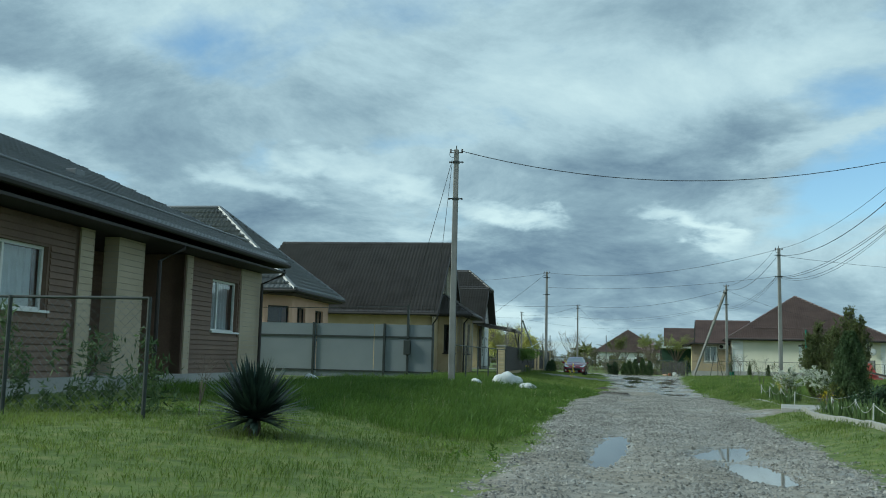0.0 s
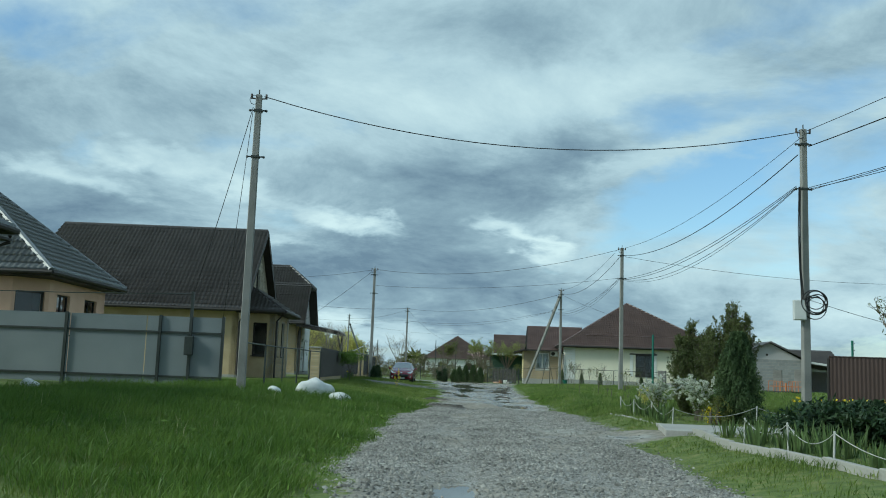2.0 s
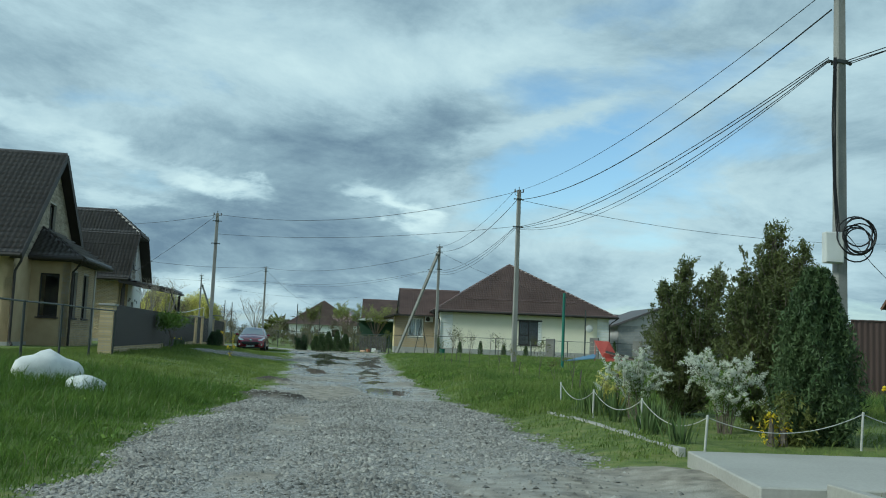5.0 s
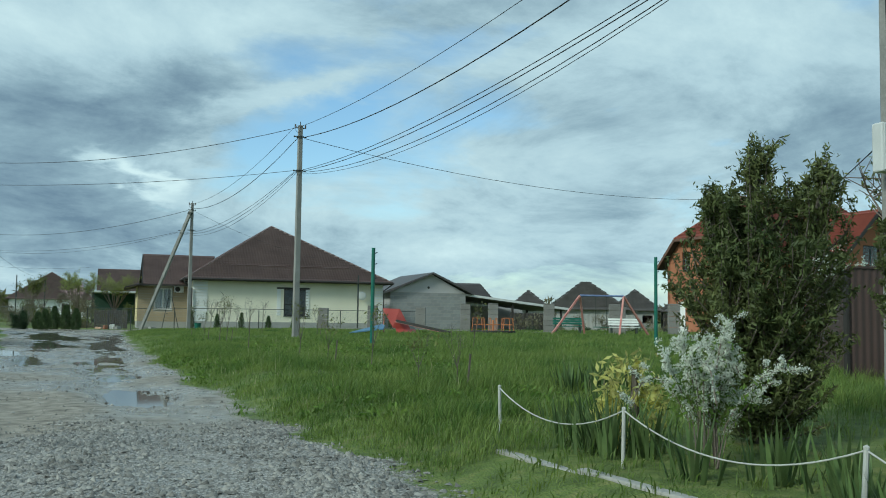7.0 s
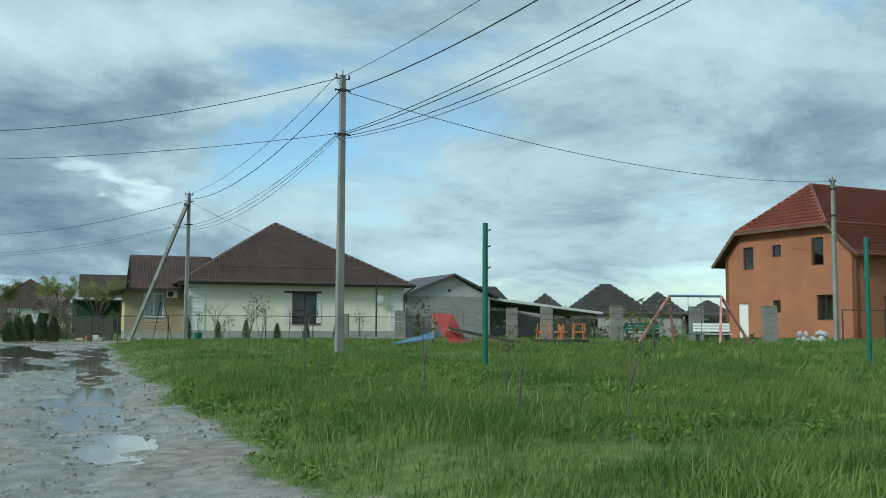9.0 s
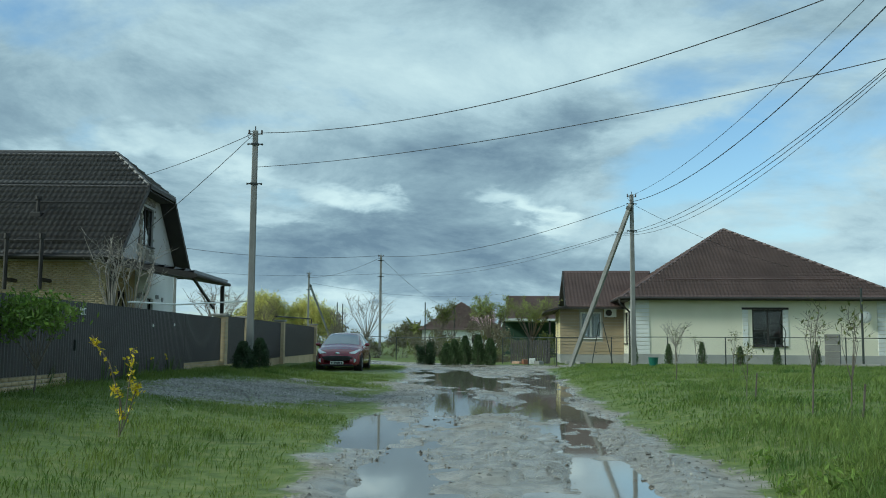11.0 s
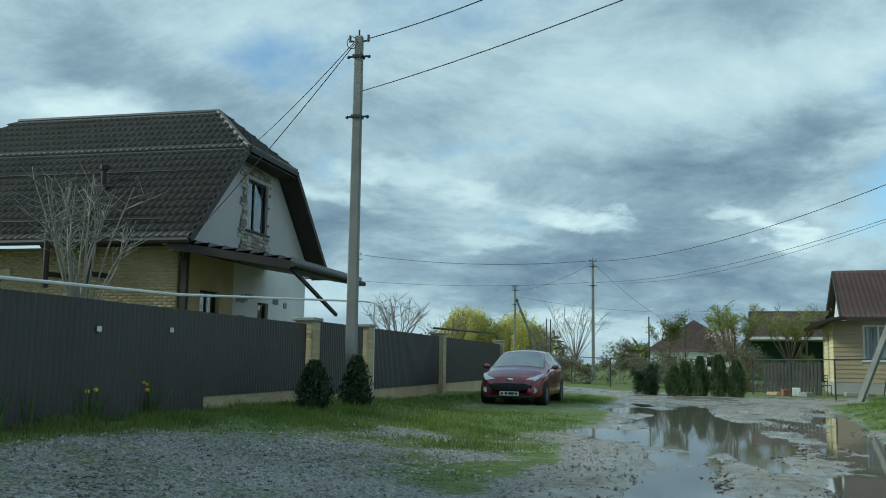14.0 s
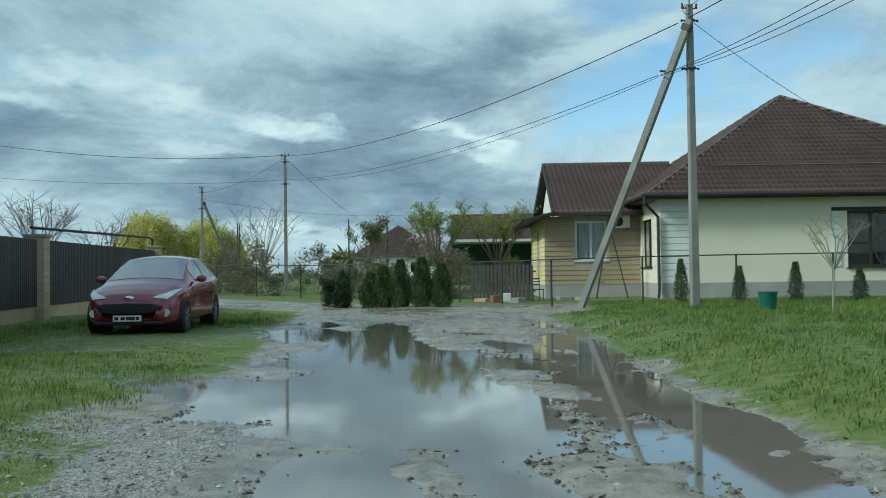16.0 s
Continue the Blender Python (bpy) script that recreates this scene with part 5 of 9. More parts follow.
def orange_house():
    T = thing("house", pose(37.0, 74.2, 0, 0, 0, 8.0), "two-storey orange brick house with red half-hipped tile roof", "house")
    # local: x along the right-hand front, y along the gable end; the corner is the origin
    Lg, E = 10.55, 5.4
    mid, zr, zh, hh, zu = Lg / 2, 10.05, 7.15, 3.75, 6.45
    ops = [(1.69, 2.60, 4.73, 6.17), (4.21, 4.96, 5.42, 6.15), (7.35, 8.26, 4.72, 6.38), (7.67, 8.85, 1.46, 2.96), (4.19, 4.83, 1.93, 2.70), (1.13, 2.04, 0.2, 2.56)]
    w, m = wall(T, (0, Lg), (0, 0), -0.1, E, BRICK_ORANGE, [(o[0], o[1], o[2], min(o[3], E)) for o in ops if o[2] < E])
    for o in ops[:5]:
        window(T, m, *o, TRIM_DARK, (0.5,) if o[1] - o[0] > 0.95 else (), sill=False)
    dr = box(bm_new(), 1.13, 2.04, 0.1, 0.15, 0.2, 2.56); dr.transform(m); part("door", dr, TRIM_WHITE, T)
    wall(T, (0, Lg - 0.8), (0, 0.8), E, zu, BRICK_ORANGE, [(o[0] - 0.8, o[1] - 0.8, max(o[2], E), o[3]) for o in ops if o[3] > E], name="gable_wall")
    part("gable_wall", slab_x(0, 0.3, ((0, E), (0.8, E), (0.8, zu), (0, E + 0.3))), BRICK_ORANGE, T)
    part("gable_wall", slab_x(0, 0.3, ((Lg - 0.8, E), (Lg, E), (Lg, E + 0.3), (Lg - 0.8, zu))), BRICK_ORANGE, T)
    part("gable_wall", slab_x(0, 0.3, ((0.8, zu), (Lg - 0.8, zu), (mid + hh, zh - 0.05), (mid - hh, zh - 0.05))), BRICK_ORANGE, T)
    X = 13.8
    op = [(2.18, 3.28, 1.48, 2.89)]
    w, m = wall(T, (0, 0), (X, 0), -0.1, E, BRICK_ORANGE, op)
    for o in op:
        window(T, m, *o, TRIM_DARK)
    wall(T, (X, 0), (X, Lg), -0.1, E, BRICK_ORANGE); wall(T, (X, Lg), (0, Lg), -0.1, E, BRICK_ORANGE)
    part("plinth", box(bm_new(), -0.03, X, -0.03, Lg + 0.03, -0.3, 0.25), CONCRETE, T)
    e = 0.6
    k = (zh - E) / (mid - hh)
    S0, S1 = (-e, -e, E - 0.15), (X, -e, E - 0.15)
    H0, H1 = (-e, mid - hh, zh), (-e, mid + hh, zh)
    N0, N1 = (-e, Lg + e, E - 0.35), (X, Lg + e, E - 0.35)
    RA, RB = (2.3, mid, zr), (11.5, mid, zr)
    roof_slope([S0, S1, (X, mid - hh, zh), H0], ROOF_RED, T)
    roof_slope([H0, (X, mid - hh, zh), RB, RA], ROOF_RED, T)
    roof_slope([H1, H0, RA, RA], ROOF_RED, T)
    roof_slope([(X, mid + hh, zh), H1, RA, RB], ROOF_RED, T)
    roof_slope([N1, N0, H1, (X, mid + hh, zh)], ROOF_RED, T)
    roof_slope([(X, mid - hh, zh), (X, mid + hh, zh), RB, RB], ROOF_RED, T)
    for a, b in ((H0, RA), (H1, RA), (RA, RB)):
        ridge_cap(T, a, b, ROOF_RED)
    for a, b in ((S0, H0), (N0, H1), (H0, H1)):
        part("bargeboard", beam(bm_new(), (a[0] - 0.02, a[1], a[2] - 0.1), (b[0] - 0.02, b[1], b[2] - 0.1), 0.05, 0.2), RED_BOARD, T)
    part("verge_soffit", slab(bm_new(), [(-e, -e, E - 0.3), (0, -e, E - 0.3), (0, mid - hh, zh - 0.15), (-e, mid - hh, zh - 0.15)], 0.03), BEIGE, T)
    gutter(T, (-e, -e - 0.06, E - 0.22), (X, -e - 0.06, E - 0.22), ROOF_RED)
    # cross gable towards the play field
    GW = (1.41, 3.05, 4.6, 6.35)
    gx0, gx1, gyo = 5.25, 9.95, -1.5
    gm = (gx0 + gx1) / 2
    w, m = wall(T, (gx0, gyo), (gx1, gyo), -0.1, E + 1.0, BRICK_ORANGE, [GW, (3.35, 4.2, 0.8, 2.9)])
    window(T, m, *GW, TRIM_DARK, (0.5,), sill=False); window(T, m, 3.35, 4.2, 0.8, 2.9, TRIM_WHITE, (), sill=False)
    wall(T, (gx0, 0), (gx0, gyo), -0.1, E + 1.0, BRICK_ORANGE); wall(T, (gx1, gyo), (gx1, 0), -0.1, E + 1.0, BRICK_ORANGE)
    g = bm_new()
    g.faces.new([g.verts.new(p) for p in ((gx0, gyo, E + 1.0), (gx1, gyo, E + 1.0), (gm, gyo, 8.45))])
    r = bmesh.ops.extrude_face_region(g, geom=list(g.faces)); bmesh.ops.translate(g, vec=(0, 0.3, 0), verts=[v for v in r["geom"] if isinstance(v, bmesh.types.BMVert)])
    part("gable_wall", g, BRICK_ORANGE, T)
    P, Q = (gm, gyo - e, 8.7), (gm, mid, 8.7)
    roof_slope([(gx0 - e, 4.0, E + 0.4), (gx0 - e, gyo - e, E + 0.4), P, Q], ROOF_RED, T)
    roof_slope([(gx1 + e, gyo - e, E + 0.4), (gx1 + e, 4.0, E + 0.4), Q, P], ROOF_RED, T)
    ridge_cap(T, P, Q, ROOF_RED)
    for xx in (gx0 - e, gx1 + e):
        part("bargeboard", beam(bm_new(), (xx, gyo - e - 0.02, E + 0.3), (gm, gyo - e - 0.02, 8.6), 0.05, 0.22), TRIM_DARK, T)
    return T


def far_house(x, y, yaw, w, d, eave, ridge, wallm, roofm, label, hip=True):
    T = thing("house", pose(x, y, 0, 0, 0, yaw), label, "house", "houses far off")
    ops = [(w * 0.2, w * 0.2 + 1.3, eave * 0.35, eave * 0.75), (w * 0.62, w * 0.62 + 1.3, eave * 0.35, eave * 0.75)]
    wl, m = wall(T, (0, 0), (w, 0), -0.2, eave, wallm, ops)
    for o in ops:
        window(T, m, *o, TRIM_DARK, (0.5,))
    wall(T, (w, 0), (w, d), -0.2, eave, wallm); wall(T, (w, d), (0, d), -0.2, eave, wallm); wall(T, (0, d), (0, 0), -0.2, eave, wallm)
    e = 0.6
    A, B, C, D = (-e, -e, eave), (w + e, -e, eave), (w + e, d + e, eave), (-e, d + e, eave)
    if hip:
        r = min(w, d) / 2
        R0, R1 = ((r, d / 2, ridge), (w - r, d / 2, ridge)) if w >= d else ((w / 2, r, ridge), (w / 2, d - r, ridge))
        if w >= d:
            qs = [[A, B, R1, R0], [B, C, R1, R1], [C, D, R0, R1], [D, A, R0, R0]]
        else:
            qs = [[A, B, R0, R0], [B, C, R1, R0], [C, D, R1, R1], [D, A, R0, R1]]
    else:
        R0, R1 = (-e, d / 2, ridge), (w + e, d / 2, ridge)
        qs = [[A, B, R1, R0], [C, D, R0, R1]]
        for xx in (0.0, w - 0.2):
            part("gable_wall", slab_x(xx, 0.2, ((0, eave), (d, eave), (d / 2, ridge - 0.15))), wallm, T)
    for q in qs:
        tile_sheet("roof", q, roofm, T, wave=0.5, step=0.7, samples=3)
    return T


brown_house(); peach_house(); gable_house(); halfhip_house(); cream_house(); block_shed(); orange_house()
FAR = [(-26, 188, 8, 13, 13, 3.2, 8.0, PLASTER_WHITE, ROOF_BROWN, "distant pale house under a brown hip roof", True),
       (-9.0, 150, 5, 14, 9, 4.0, 7.0, PLASTER_WHITE, ROOF_BROWN, "distant white house with a long brown roof", False),
       (20.5, 119, 3, 13, 9, 2.8, 5.1, PLINTH, ROOF_FAR, "distant house with a low dark roof behind the shed", False),
       (39.8, 129.8, -20, 4.4, 5, 2.3, 4.7, PLINTH, ROOF_FAR, "distant grey house with a hip roof", True),
       (44.5, 128.2, -20, 9.0, 8, 2.3, 5.9, PLINTH, ROOF_DARK, "distant house with a tall dark hip roof", True),
       (53.6, 128.5, -20, 5.0, 5, 2.3, 5.1, PLINTH, ROOF_FAR, "distant grey house with a hip roof", True),
       (58.4, 124.5, -20, 4.0, 5, 2.2, 4.0, PLINTH, ROOF_FAR, "distant low grey house beside the orange one", True)]
for row in FAR:
    far_house(*row)

# ---- power line ----
def concrete_pole(x, y, top, label="tall grey concrete utility pole with crossed wires", base=None, w0=0.23, w1=0.165, group="utility poles"):
    z0 = gz(x, y) - 0.3 if base is None else base
    T = thing("utility_pole", pose(x, y, 0, 0, 0, 12), label, "utility pole", group)
    b = bm_new()
    H = top - z0
    v0 = [b.verts.new((sx * w0 / 2, sy * w0 * 0.42, z0)) for sx, sy in ((-1, -1), (1, -1), (1, 1), (-1, 1))]
    v1 = [b.verts.new((sx * w1 / 2, sy * w1 * 0.42, top)) for sx, sy in ((-1, -1), (1, -1), (1, 1), (-1, 1))]
    for i in range(4):
        b.faces.new((v0[i], v0[(i + 1) % 4], v1[(i + 1) % 4], v1[i]))
    b.faces.new(v1); b.faces.new(v0[::-1])
    bmesh.ops.bevel(b, geom=list(b.edges), offset=0.018, segments=1, affect="EDGES")
    part("shaft", b, POLE, T)
    part("steel_cap", tube(bm_new(), [(0, 0, top - 0.02), (0, 0, top + 0.14)], 0.018), STEEL_DARK, T)
    for s in (-1, 1):
        br = bm_new()
        beam(br, (0, 0, top - 0.12), (s * 0.22, 0, top - 0.10), 0.03)
        rod(br, (s * 0.2, 0, top - 0.12), (s * 0.2, 0, top + 0.02), 0.03)
        part("insulator", br, PORCELAIN, T)
    for zz in (top - 0.45, top - 1.75):
        part("clamp_band", box(bm_new(), -w1 / 2 - 0.03, w1 / 2 + 0.03, -w1 / 2 - 0.02, w1 / 2 + 0.02, zz - 0.03, zz + 0.03), STEEL_DARK, T)
        hk = bm_new()
        beam(hk, (w1 / 2, 0, zz), (w1 / 2 + 0.13, 0, zz + 0.01), 0.035); ball(hk, (w1 / 2 + 0.14, 0, zz), 0.04, sub=1)
        beam(hk, (-w1 / 2, 0, zz), (-w1 / 2 - 0.13, 0, zz + 0.01), 0.035); ball(hk, (-w1 / 2 - 0.14, 0, zz), 0.04, sub=1)
        part("hook", hk, STEEL_DARK, T)
    lp = bm_new()
    pts = [(0.11 * math.cos(a) - 0.12, -0.12, top - 0.18 + 0.13 * math.sin(a)) for a in np.linspace(0, 5.6, 12)]
    tube(lp, pts, 0.009, 5)
    part("wire_loop", lp, CABLE, T)
    return T


def strut(a, b, label):
    T = thing("pole_strut", pose(*a), label, "pole strut")
    d = Vector(b) - Vector(a)
    part("shaft", beam(bm_new(), Vector((0, 0, -0.3)) - d * 0.02, d, 0.19, 0.17), POLE, T)
    part("clamp_band", beam(bm_new(), d * 0.965, d * 0.985, 0.23), STEEL_DARK, T)
    part("hook", beam(bm_new(), d * 0.83, d * 0.83 + Vector((-0.25, 0, 0.03)), 0.05), STEEL_DARK, T)


def wire(a, b, sag, r=0.012, label="black overhead cable strung between poles", mat=None, name="overhead_wire"):
    n = 18
    cu = bpy.data.curves.new(name, "CURVE")
    cu.dimensions, cu.bevel_depth, cu.bevel_resolution = "3D", r, 1
    sp = cu.splines.new("POLY")
    sp.points.add(n)
    for i in range(n + 1):
        t = i / n
        p = Vector(a).lerp(Vector(b), t)
        p.z -= sag * 4 * t * (1 - t)
        sp.points[i].co = (*p, 1)
    cu.materials.append(mat or CABLE)
    ob = new(name, cu)
    dg = bpy.context.evaluated_depsgraph_get()
    me = bpy.data.meshes.new_from_object(ob.evaluated_get(dg))
    bpy.data.objects.remove(ob)
    me.name = name
    return tagged(new(name, me), label, "cable", "overhead wires")


P1, P2, P3 = (-7.5, 27.95, 8.48), (7.65, 31.0, 8.36), (4.22, 57.35, 8.39)
P4, P5, P6 = (-12.24, 67.78, 8.0), (-17.23, 112.2, 8.15), (0.78, 83.9, 8.28)
P7, P8, P9 = (30.5, 68.2, 8.25), (-28.7, 131.4, 8.2), (-32.3, 107.1, 8.5)
P0 = (15.5, -4.0, 8.6)
for p in (P1, P2, P3, P4, P5, P6, P7, P8, P9, P0):
    concrete_pole(*p)
strut((-2.3, 85.3, 0.0), (P6[0] - 0.05, P6[1] - 0.3, P6[2] - 0.5), "concrete strut leaning against the corner pole")
strut((-26.0, 133.0, 0.0), (P8[0] + 0.1, P8[1], P8[2] - 1.2), "concrete strut leaning against a far pole")


def off(p, dz, dx=0.0):
    return (p[0] + dx, p[1], p[2] + dz)


for a, b, s, r in [
    (off(P1, -0.05, 0.15), off(P2, -0.1, -0.2), 0.95, 0.013),
    (off(P2, -0.1, 0.1), off(P3, -0.05), 0.55, 0.008), (off(P2, -0.75, -0.15), off(P3, -0.45, 0.15), 0.75, 0.014),
    (off(P2, -1.66, -0.2), off(P3, -1.8, -0.2), 0.58, 0.009), (off(P2, -1.70, -0.2), off(P3, -1.84, -0.2), 0.66, 0.010), (off(P2, -1.72, -0.2), off(P3, -1.8, 0.1), 0.86, 0.009), (off(P2, -1.74, -0.2), off(P3, -1.86, 0.1), 0.95, 0.007),
    (off(P3, -0.05, -0.2), off(P6, -0.05), 0.55, 0.008), (off(P3, -0.5, -0.1), off(P6, -0.35), 0.75, 0.013),
    (off(P3, -1.8, -0.2), off(P6, -1.9, -0.8), 0.7, 0.008), (off(P3, -1.84, -0.2), off(P6, -1.9, -0.8), 0.85, 0.008), (off(P3, -1.82, -0.1), off(P6, -1.92, -0.8), 1.0, 0.007),
    (off(P3, -0.12, -0.2), off(P4, -0.08, 0.2), 0.75, 0.011), (off(P3, -1.75, -0.2), off(P4, -1.2, 0.1), 0.35, 0.009),
    (off(P3, -0.5, 0.15), off(P7, -0.1), 0.75, 0.010),
    (off(P6, -0.5, -0.3), off(P5, -0.1, 0.2), 0.75, 0.013), (off(P6, -1.9, -0.85), off(P5, -1.5), 0.65, 0.009), (off(P6, -1.95, -0.85), off(P5, -1.5), 0.85, 0.007),
    (off(P5, -0.05), off(P9, -0.1), 0.45, 0.014), (off(P5, -1.5), off(P9, -1.9), 0.3, 0.009), (off(P5, -0.2), off(P8, -0.5), 0.4, 0.010),
    (off(P4, -0.1, -0.1), (-20.6, 76.2, 8.05), 0.1, 0.010), (off(P4, -0.15, -0.1), (-18.3, 70.1, 4.0), 0.1, 0.010),
    (off(P1, -0.35, -0.15), (-9.94, 30.26, 3.1), 0.12, 0.010), (off(P1, -0.45, -0.15), (-9.05, 30.45, 2.42), 0.10, 0.008),
    (off(P2, -0.05, 0.1), off(P0, -0.1), 0.5, 0.009), (off(P2, -0.5, 0.15), off(P0, -0.5), 0.6, 0.014), (off(P2, -1.7, 0.15), off(P0, -1.5), 0.7, 0.009), (off(P2, -1.74, 0.15), off(P0, -1.6), 0.85, 0.009), (off(P2, -1.78, 0.15), off(P0, -1.7), 0.55, 0.008),
    (off(P6, -0.5, 0.1), (12.0, 96.5, 5.5), 0.4, 0.008), (off(P5, -0.3, 0.1), (-20.0, 190, 6.8), 1.2, 0.012), (off(P8, -1, 0.0), (-10, 150, 7.0), 0.8, 0.010),
    (off(P2, -4.9, 0.1), (34.0, 76.0, 5.6), 0.8, 0.008)]:
    wire(a, b, s, r)

# terminal box and cable coils on the pole beside the drive
bx = thing("terminal_box", pose(P2[0] - 0.2, P2[1] - 0.14, 3.15), "pale grey terminal box strapped to the utility pole", "terminal box")
part("case", box(bm_new(), -0.17, 0.17, -0.12, 0.05, -0.28, 0.28, 0.02), PLASTIC_GREY, bx)
part("lid", box(bm_new(), -0.15, 0.15, -0.135, -0.121, -0.26, 0.26, 0.005), PLASTIC_GREY, bx)
co = thing("cable_coil", pose(P2[0] + 0.16, P2[1] - 0.2, 3.35), "black coiled spare cable hung on the utility pole", "cable")
rc = random.Random(3)
for k in range(7):
    c = bm_new()
    r0, ox, oz = rc.uniform(0.24, 0.36), rc.uniform(-0.08, 0.1), rc.uniform(-0.15, 0.12)
    tube(c, [(ox + r0 * math.cos(a), -0.02 * k, oz + r0 * math.sin(a)) for a in np.linspace(0, 2 * math.pi, 20)], 0.014, 5)
    part("loop", c, CABLE, co)
dr = thing("drop_cable", pose(P2[0] - 0.13, P2[1] - 0.14, 0), "black cables running down the concrete pole", "cable")
for k in range(3):
    part("cable", tube(bm_new(), [(0.02 * k - 0.04, -0.02, 6.65), (0.03 * k - 0.08, -0.03, 5.4), (0.02 * k - 0.05, -0.02, 4.3), (0.03 * k, -0.03, 3.4)], 0.013, 5), CABLE, dr)

# ---- fences ----
FENCE_YAW = 8.3


def corrugated(name, L, z0, z1, mat, parent, depth=0.02, y=0.0):
    """A profiled sheet along local x."""
    xs, hs = [0.0], [0.0]
    x, k = 0.0, 0
    while x < L:
        for dx, h in ((0.04, 0.0), (0.012, depth), (0.04, depth), (0.023, 0.0)):
            x += dx
            xs.append(min(x, L)); hs.append(h)
    n = len(xs)
    v = [(a, y - h, z0) for a, h in zip(xs, hs)] + [(a, y - h, z1) for a, h in zip(xs, hs)]
    f = [(i, i + 1, n + i + 1, n + i) for i in range(n - 1)]
    ob = raw(name, v, f, mat, parent)
    return ob


def grey_gate_fence():
    T = thing("fence", pose(-9.0, 30.4, 0, 0, 0, 188.3), "grey sheet metal fence and gate on a dark frame", "fence")
    # local x runs away from the lane; the frame faces the viewer (local +y)
    L = 9.0
    zb, zt = 0.42, 2.42
    for k in range(4):
        a, b = k * L / 4, (k + 1) * L / 4
        part("sheet", box(bm_new(), a + 0.02, b - 0.01, -0.012, -0.004, zb, zt), SHEET_GREY, T)
    for x in (0.0, 0.95, 1.85, 4.6, 7.0, 9.0):
        part("post", box(bm_new(), x - 0.04, x + 0.04, 0.0, 0.08, 0.1, zt + (0.75 if x == 0.95 else 0.03)), STEEL_DARK, T)
    for z in (0.66, 1.95):
        part("rail", box(bm_new(), 0.04, L, 0.002, 0.042, z - 0.03, z + 0.03), STEEL_DARK, T)
    lk = box(bm_new(), 0.82, 1.08, 0.08, 0.2, 1.3, 1.85, 0.02)
    part("lock_box", lk, STEEL_DARK, T)
    part("wire_stay", tube(bm_new(), [(0.95, 0.04, 3.1), (4.5, 0.2, 3.0), (9.0, 0.3, 2.95)], 0.012, 5), STEEL_DARK, T)


def mesh_fence(p, q, h, n, label, mesh=True, group=""):
    p, q = Vector(p), Vector(q)
    d = (q - p)
    L = d.length
    T = thing("fence", pose(p.x, p.y, 0, 0, 0, math.degrees(math.atan2(d.y, d.x))), label, "fence", group)
    for k in range(n + 1):
        x = L * k / n
        w = T.matrix_basis @ Vector((x, 0, 0))
        z = gz(w.x, w.y)
        part("post", rod(bm_new(), (x, 0, z - 0.2), (x, 0, z + h), 0.03), STEEL_DARK, T)
        if k < n:
            w2 = T.matrix_basis @ Vector((L * (k + 1) / n, 0, 0))
            z2 = gz(w2.x, w2.y)
            part("rail", rod(bm_new(), (x, 0, z + h - 0.02), (L * (k + 1) / n, 0, z2 + h - 0.02), 0.02), STEEL_DARK, T)
    if mesh:
        vs, fs = [], []
        z0 = gz(p.x, p.y) + 0.05
        step, r = 0.13, 0.0022
        for s in (-1, 1):
            for x in np.arange(-h, L + h, step):
                a, b = (x, z0), (x + s * (h - 0.1), z0 + h - 0.1)
                xa, xb = np.clip([a[0], b[0]], 0, L)
                if abs(xa - xb) < 0.02:
                    continue
                za = a[1] + (xa - a[0]) * s
                zb = a[1] + (xb - a[0]) * s
                k = len(vs)
                vs += [(xa - r, 0, za), (xa + r, 0, za), (xb + r, 0, zb), (xb - r, 0, zb), (xa, -r, za), (xa, r, za), (xb, r, zb), (xb, -r, zb)]
                fs += [(k, k + 1, k + 2, k + 3), (k + 4, k + 5, k + 6, k + 7)]
        raw("wire_mesh", vs, fs, STEEL_GREY, T)["kind"] = "stuff"
    return T


def brick_column(x, y, z1, yaw, w=0.40):
    T = thing("fence_column", pose(x, y, 0, 0, 0, yaw), "yellow brick fence column with a concrete cap", "fence column", "brick fence columns")
    z0 = gz(x, y) - 0.1
    part("core", box(bm_new(), -w / 2 + 0.008, w / 2 - 0.008, -w / 2 + 0.008, w / 2 - 0.008, z0, z1), MORTAR, T)
    k, z = 0, z0
    cache = {}
    while z < z1 - 0.03:
        h = min(0.065, z1 - z)
        for a in range(4):
            key = (k % 2, round(h, 3))
            if key not in cache:
                wl = w * (0.62 if k % 2 else 0.36)
                bm = box(bm_new(), -w / 2, -w / 2 + wl - 0.006, -w / 2, -w / 2 + 0.03, 0, h)
                box(bm, -w / 2 + wl + 0.006, w / 2 - 0.035, -w / 2, -w / 2 + 0.03, 0, h)
                me = bpy.data.meshes.new("brick"); bm.to_mesh(me); bm.free(); me.materials.append(BRICK_YELLOW)
                cache[key] = me
            ob = new("brick", cache[key]); ob.parent = T
            ob.matrix_basis = Matrix.Rotation(a * math.pi / 2, 4, "Z") @ Matrix.Translation((0, 0, z))
        z += 0.077; k += 1
    part("cap", box(bm_new(), -w / 2 - 0.05, w / 2 + 0.05, -w / 2 - 0.05, w / 2 + 0.05, z1, z1 + 0.07, 0.015), CONCRETE, T)


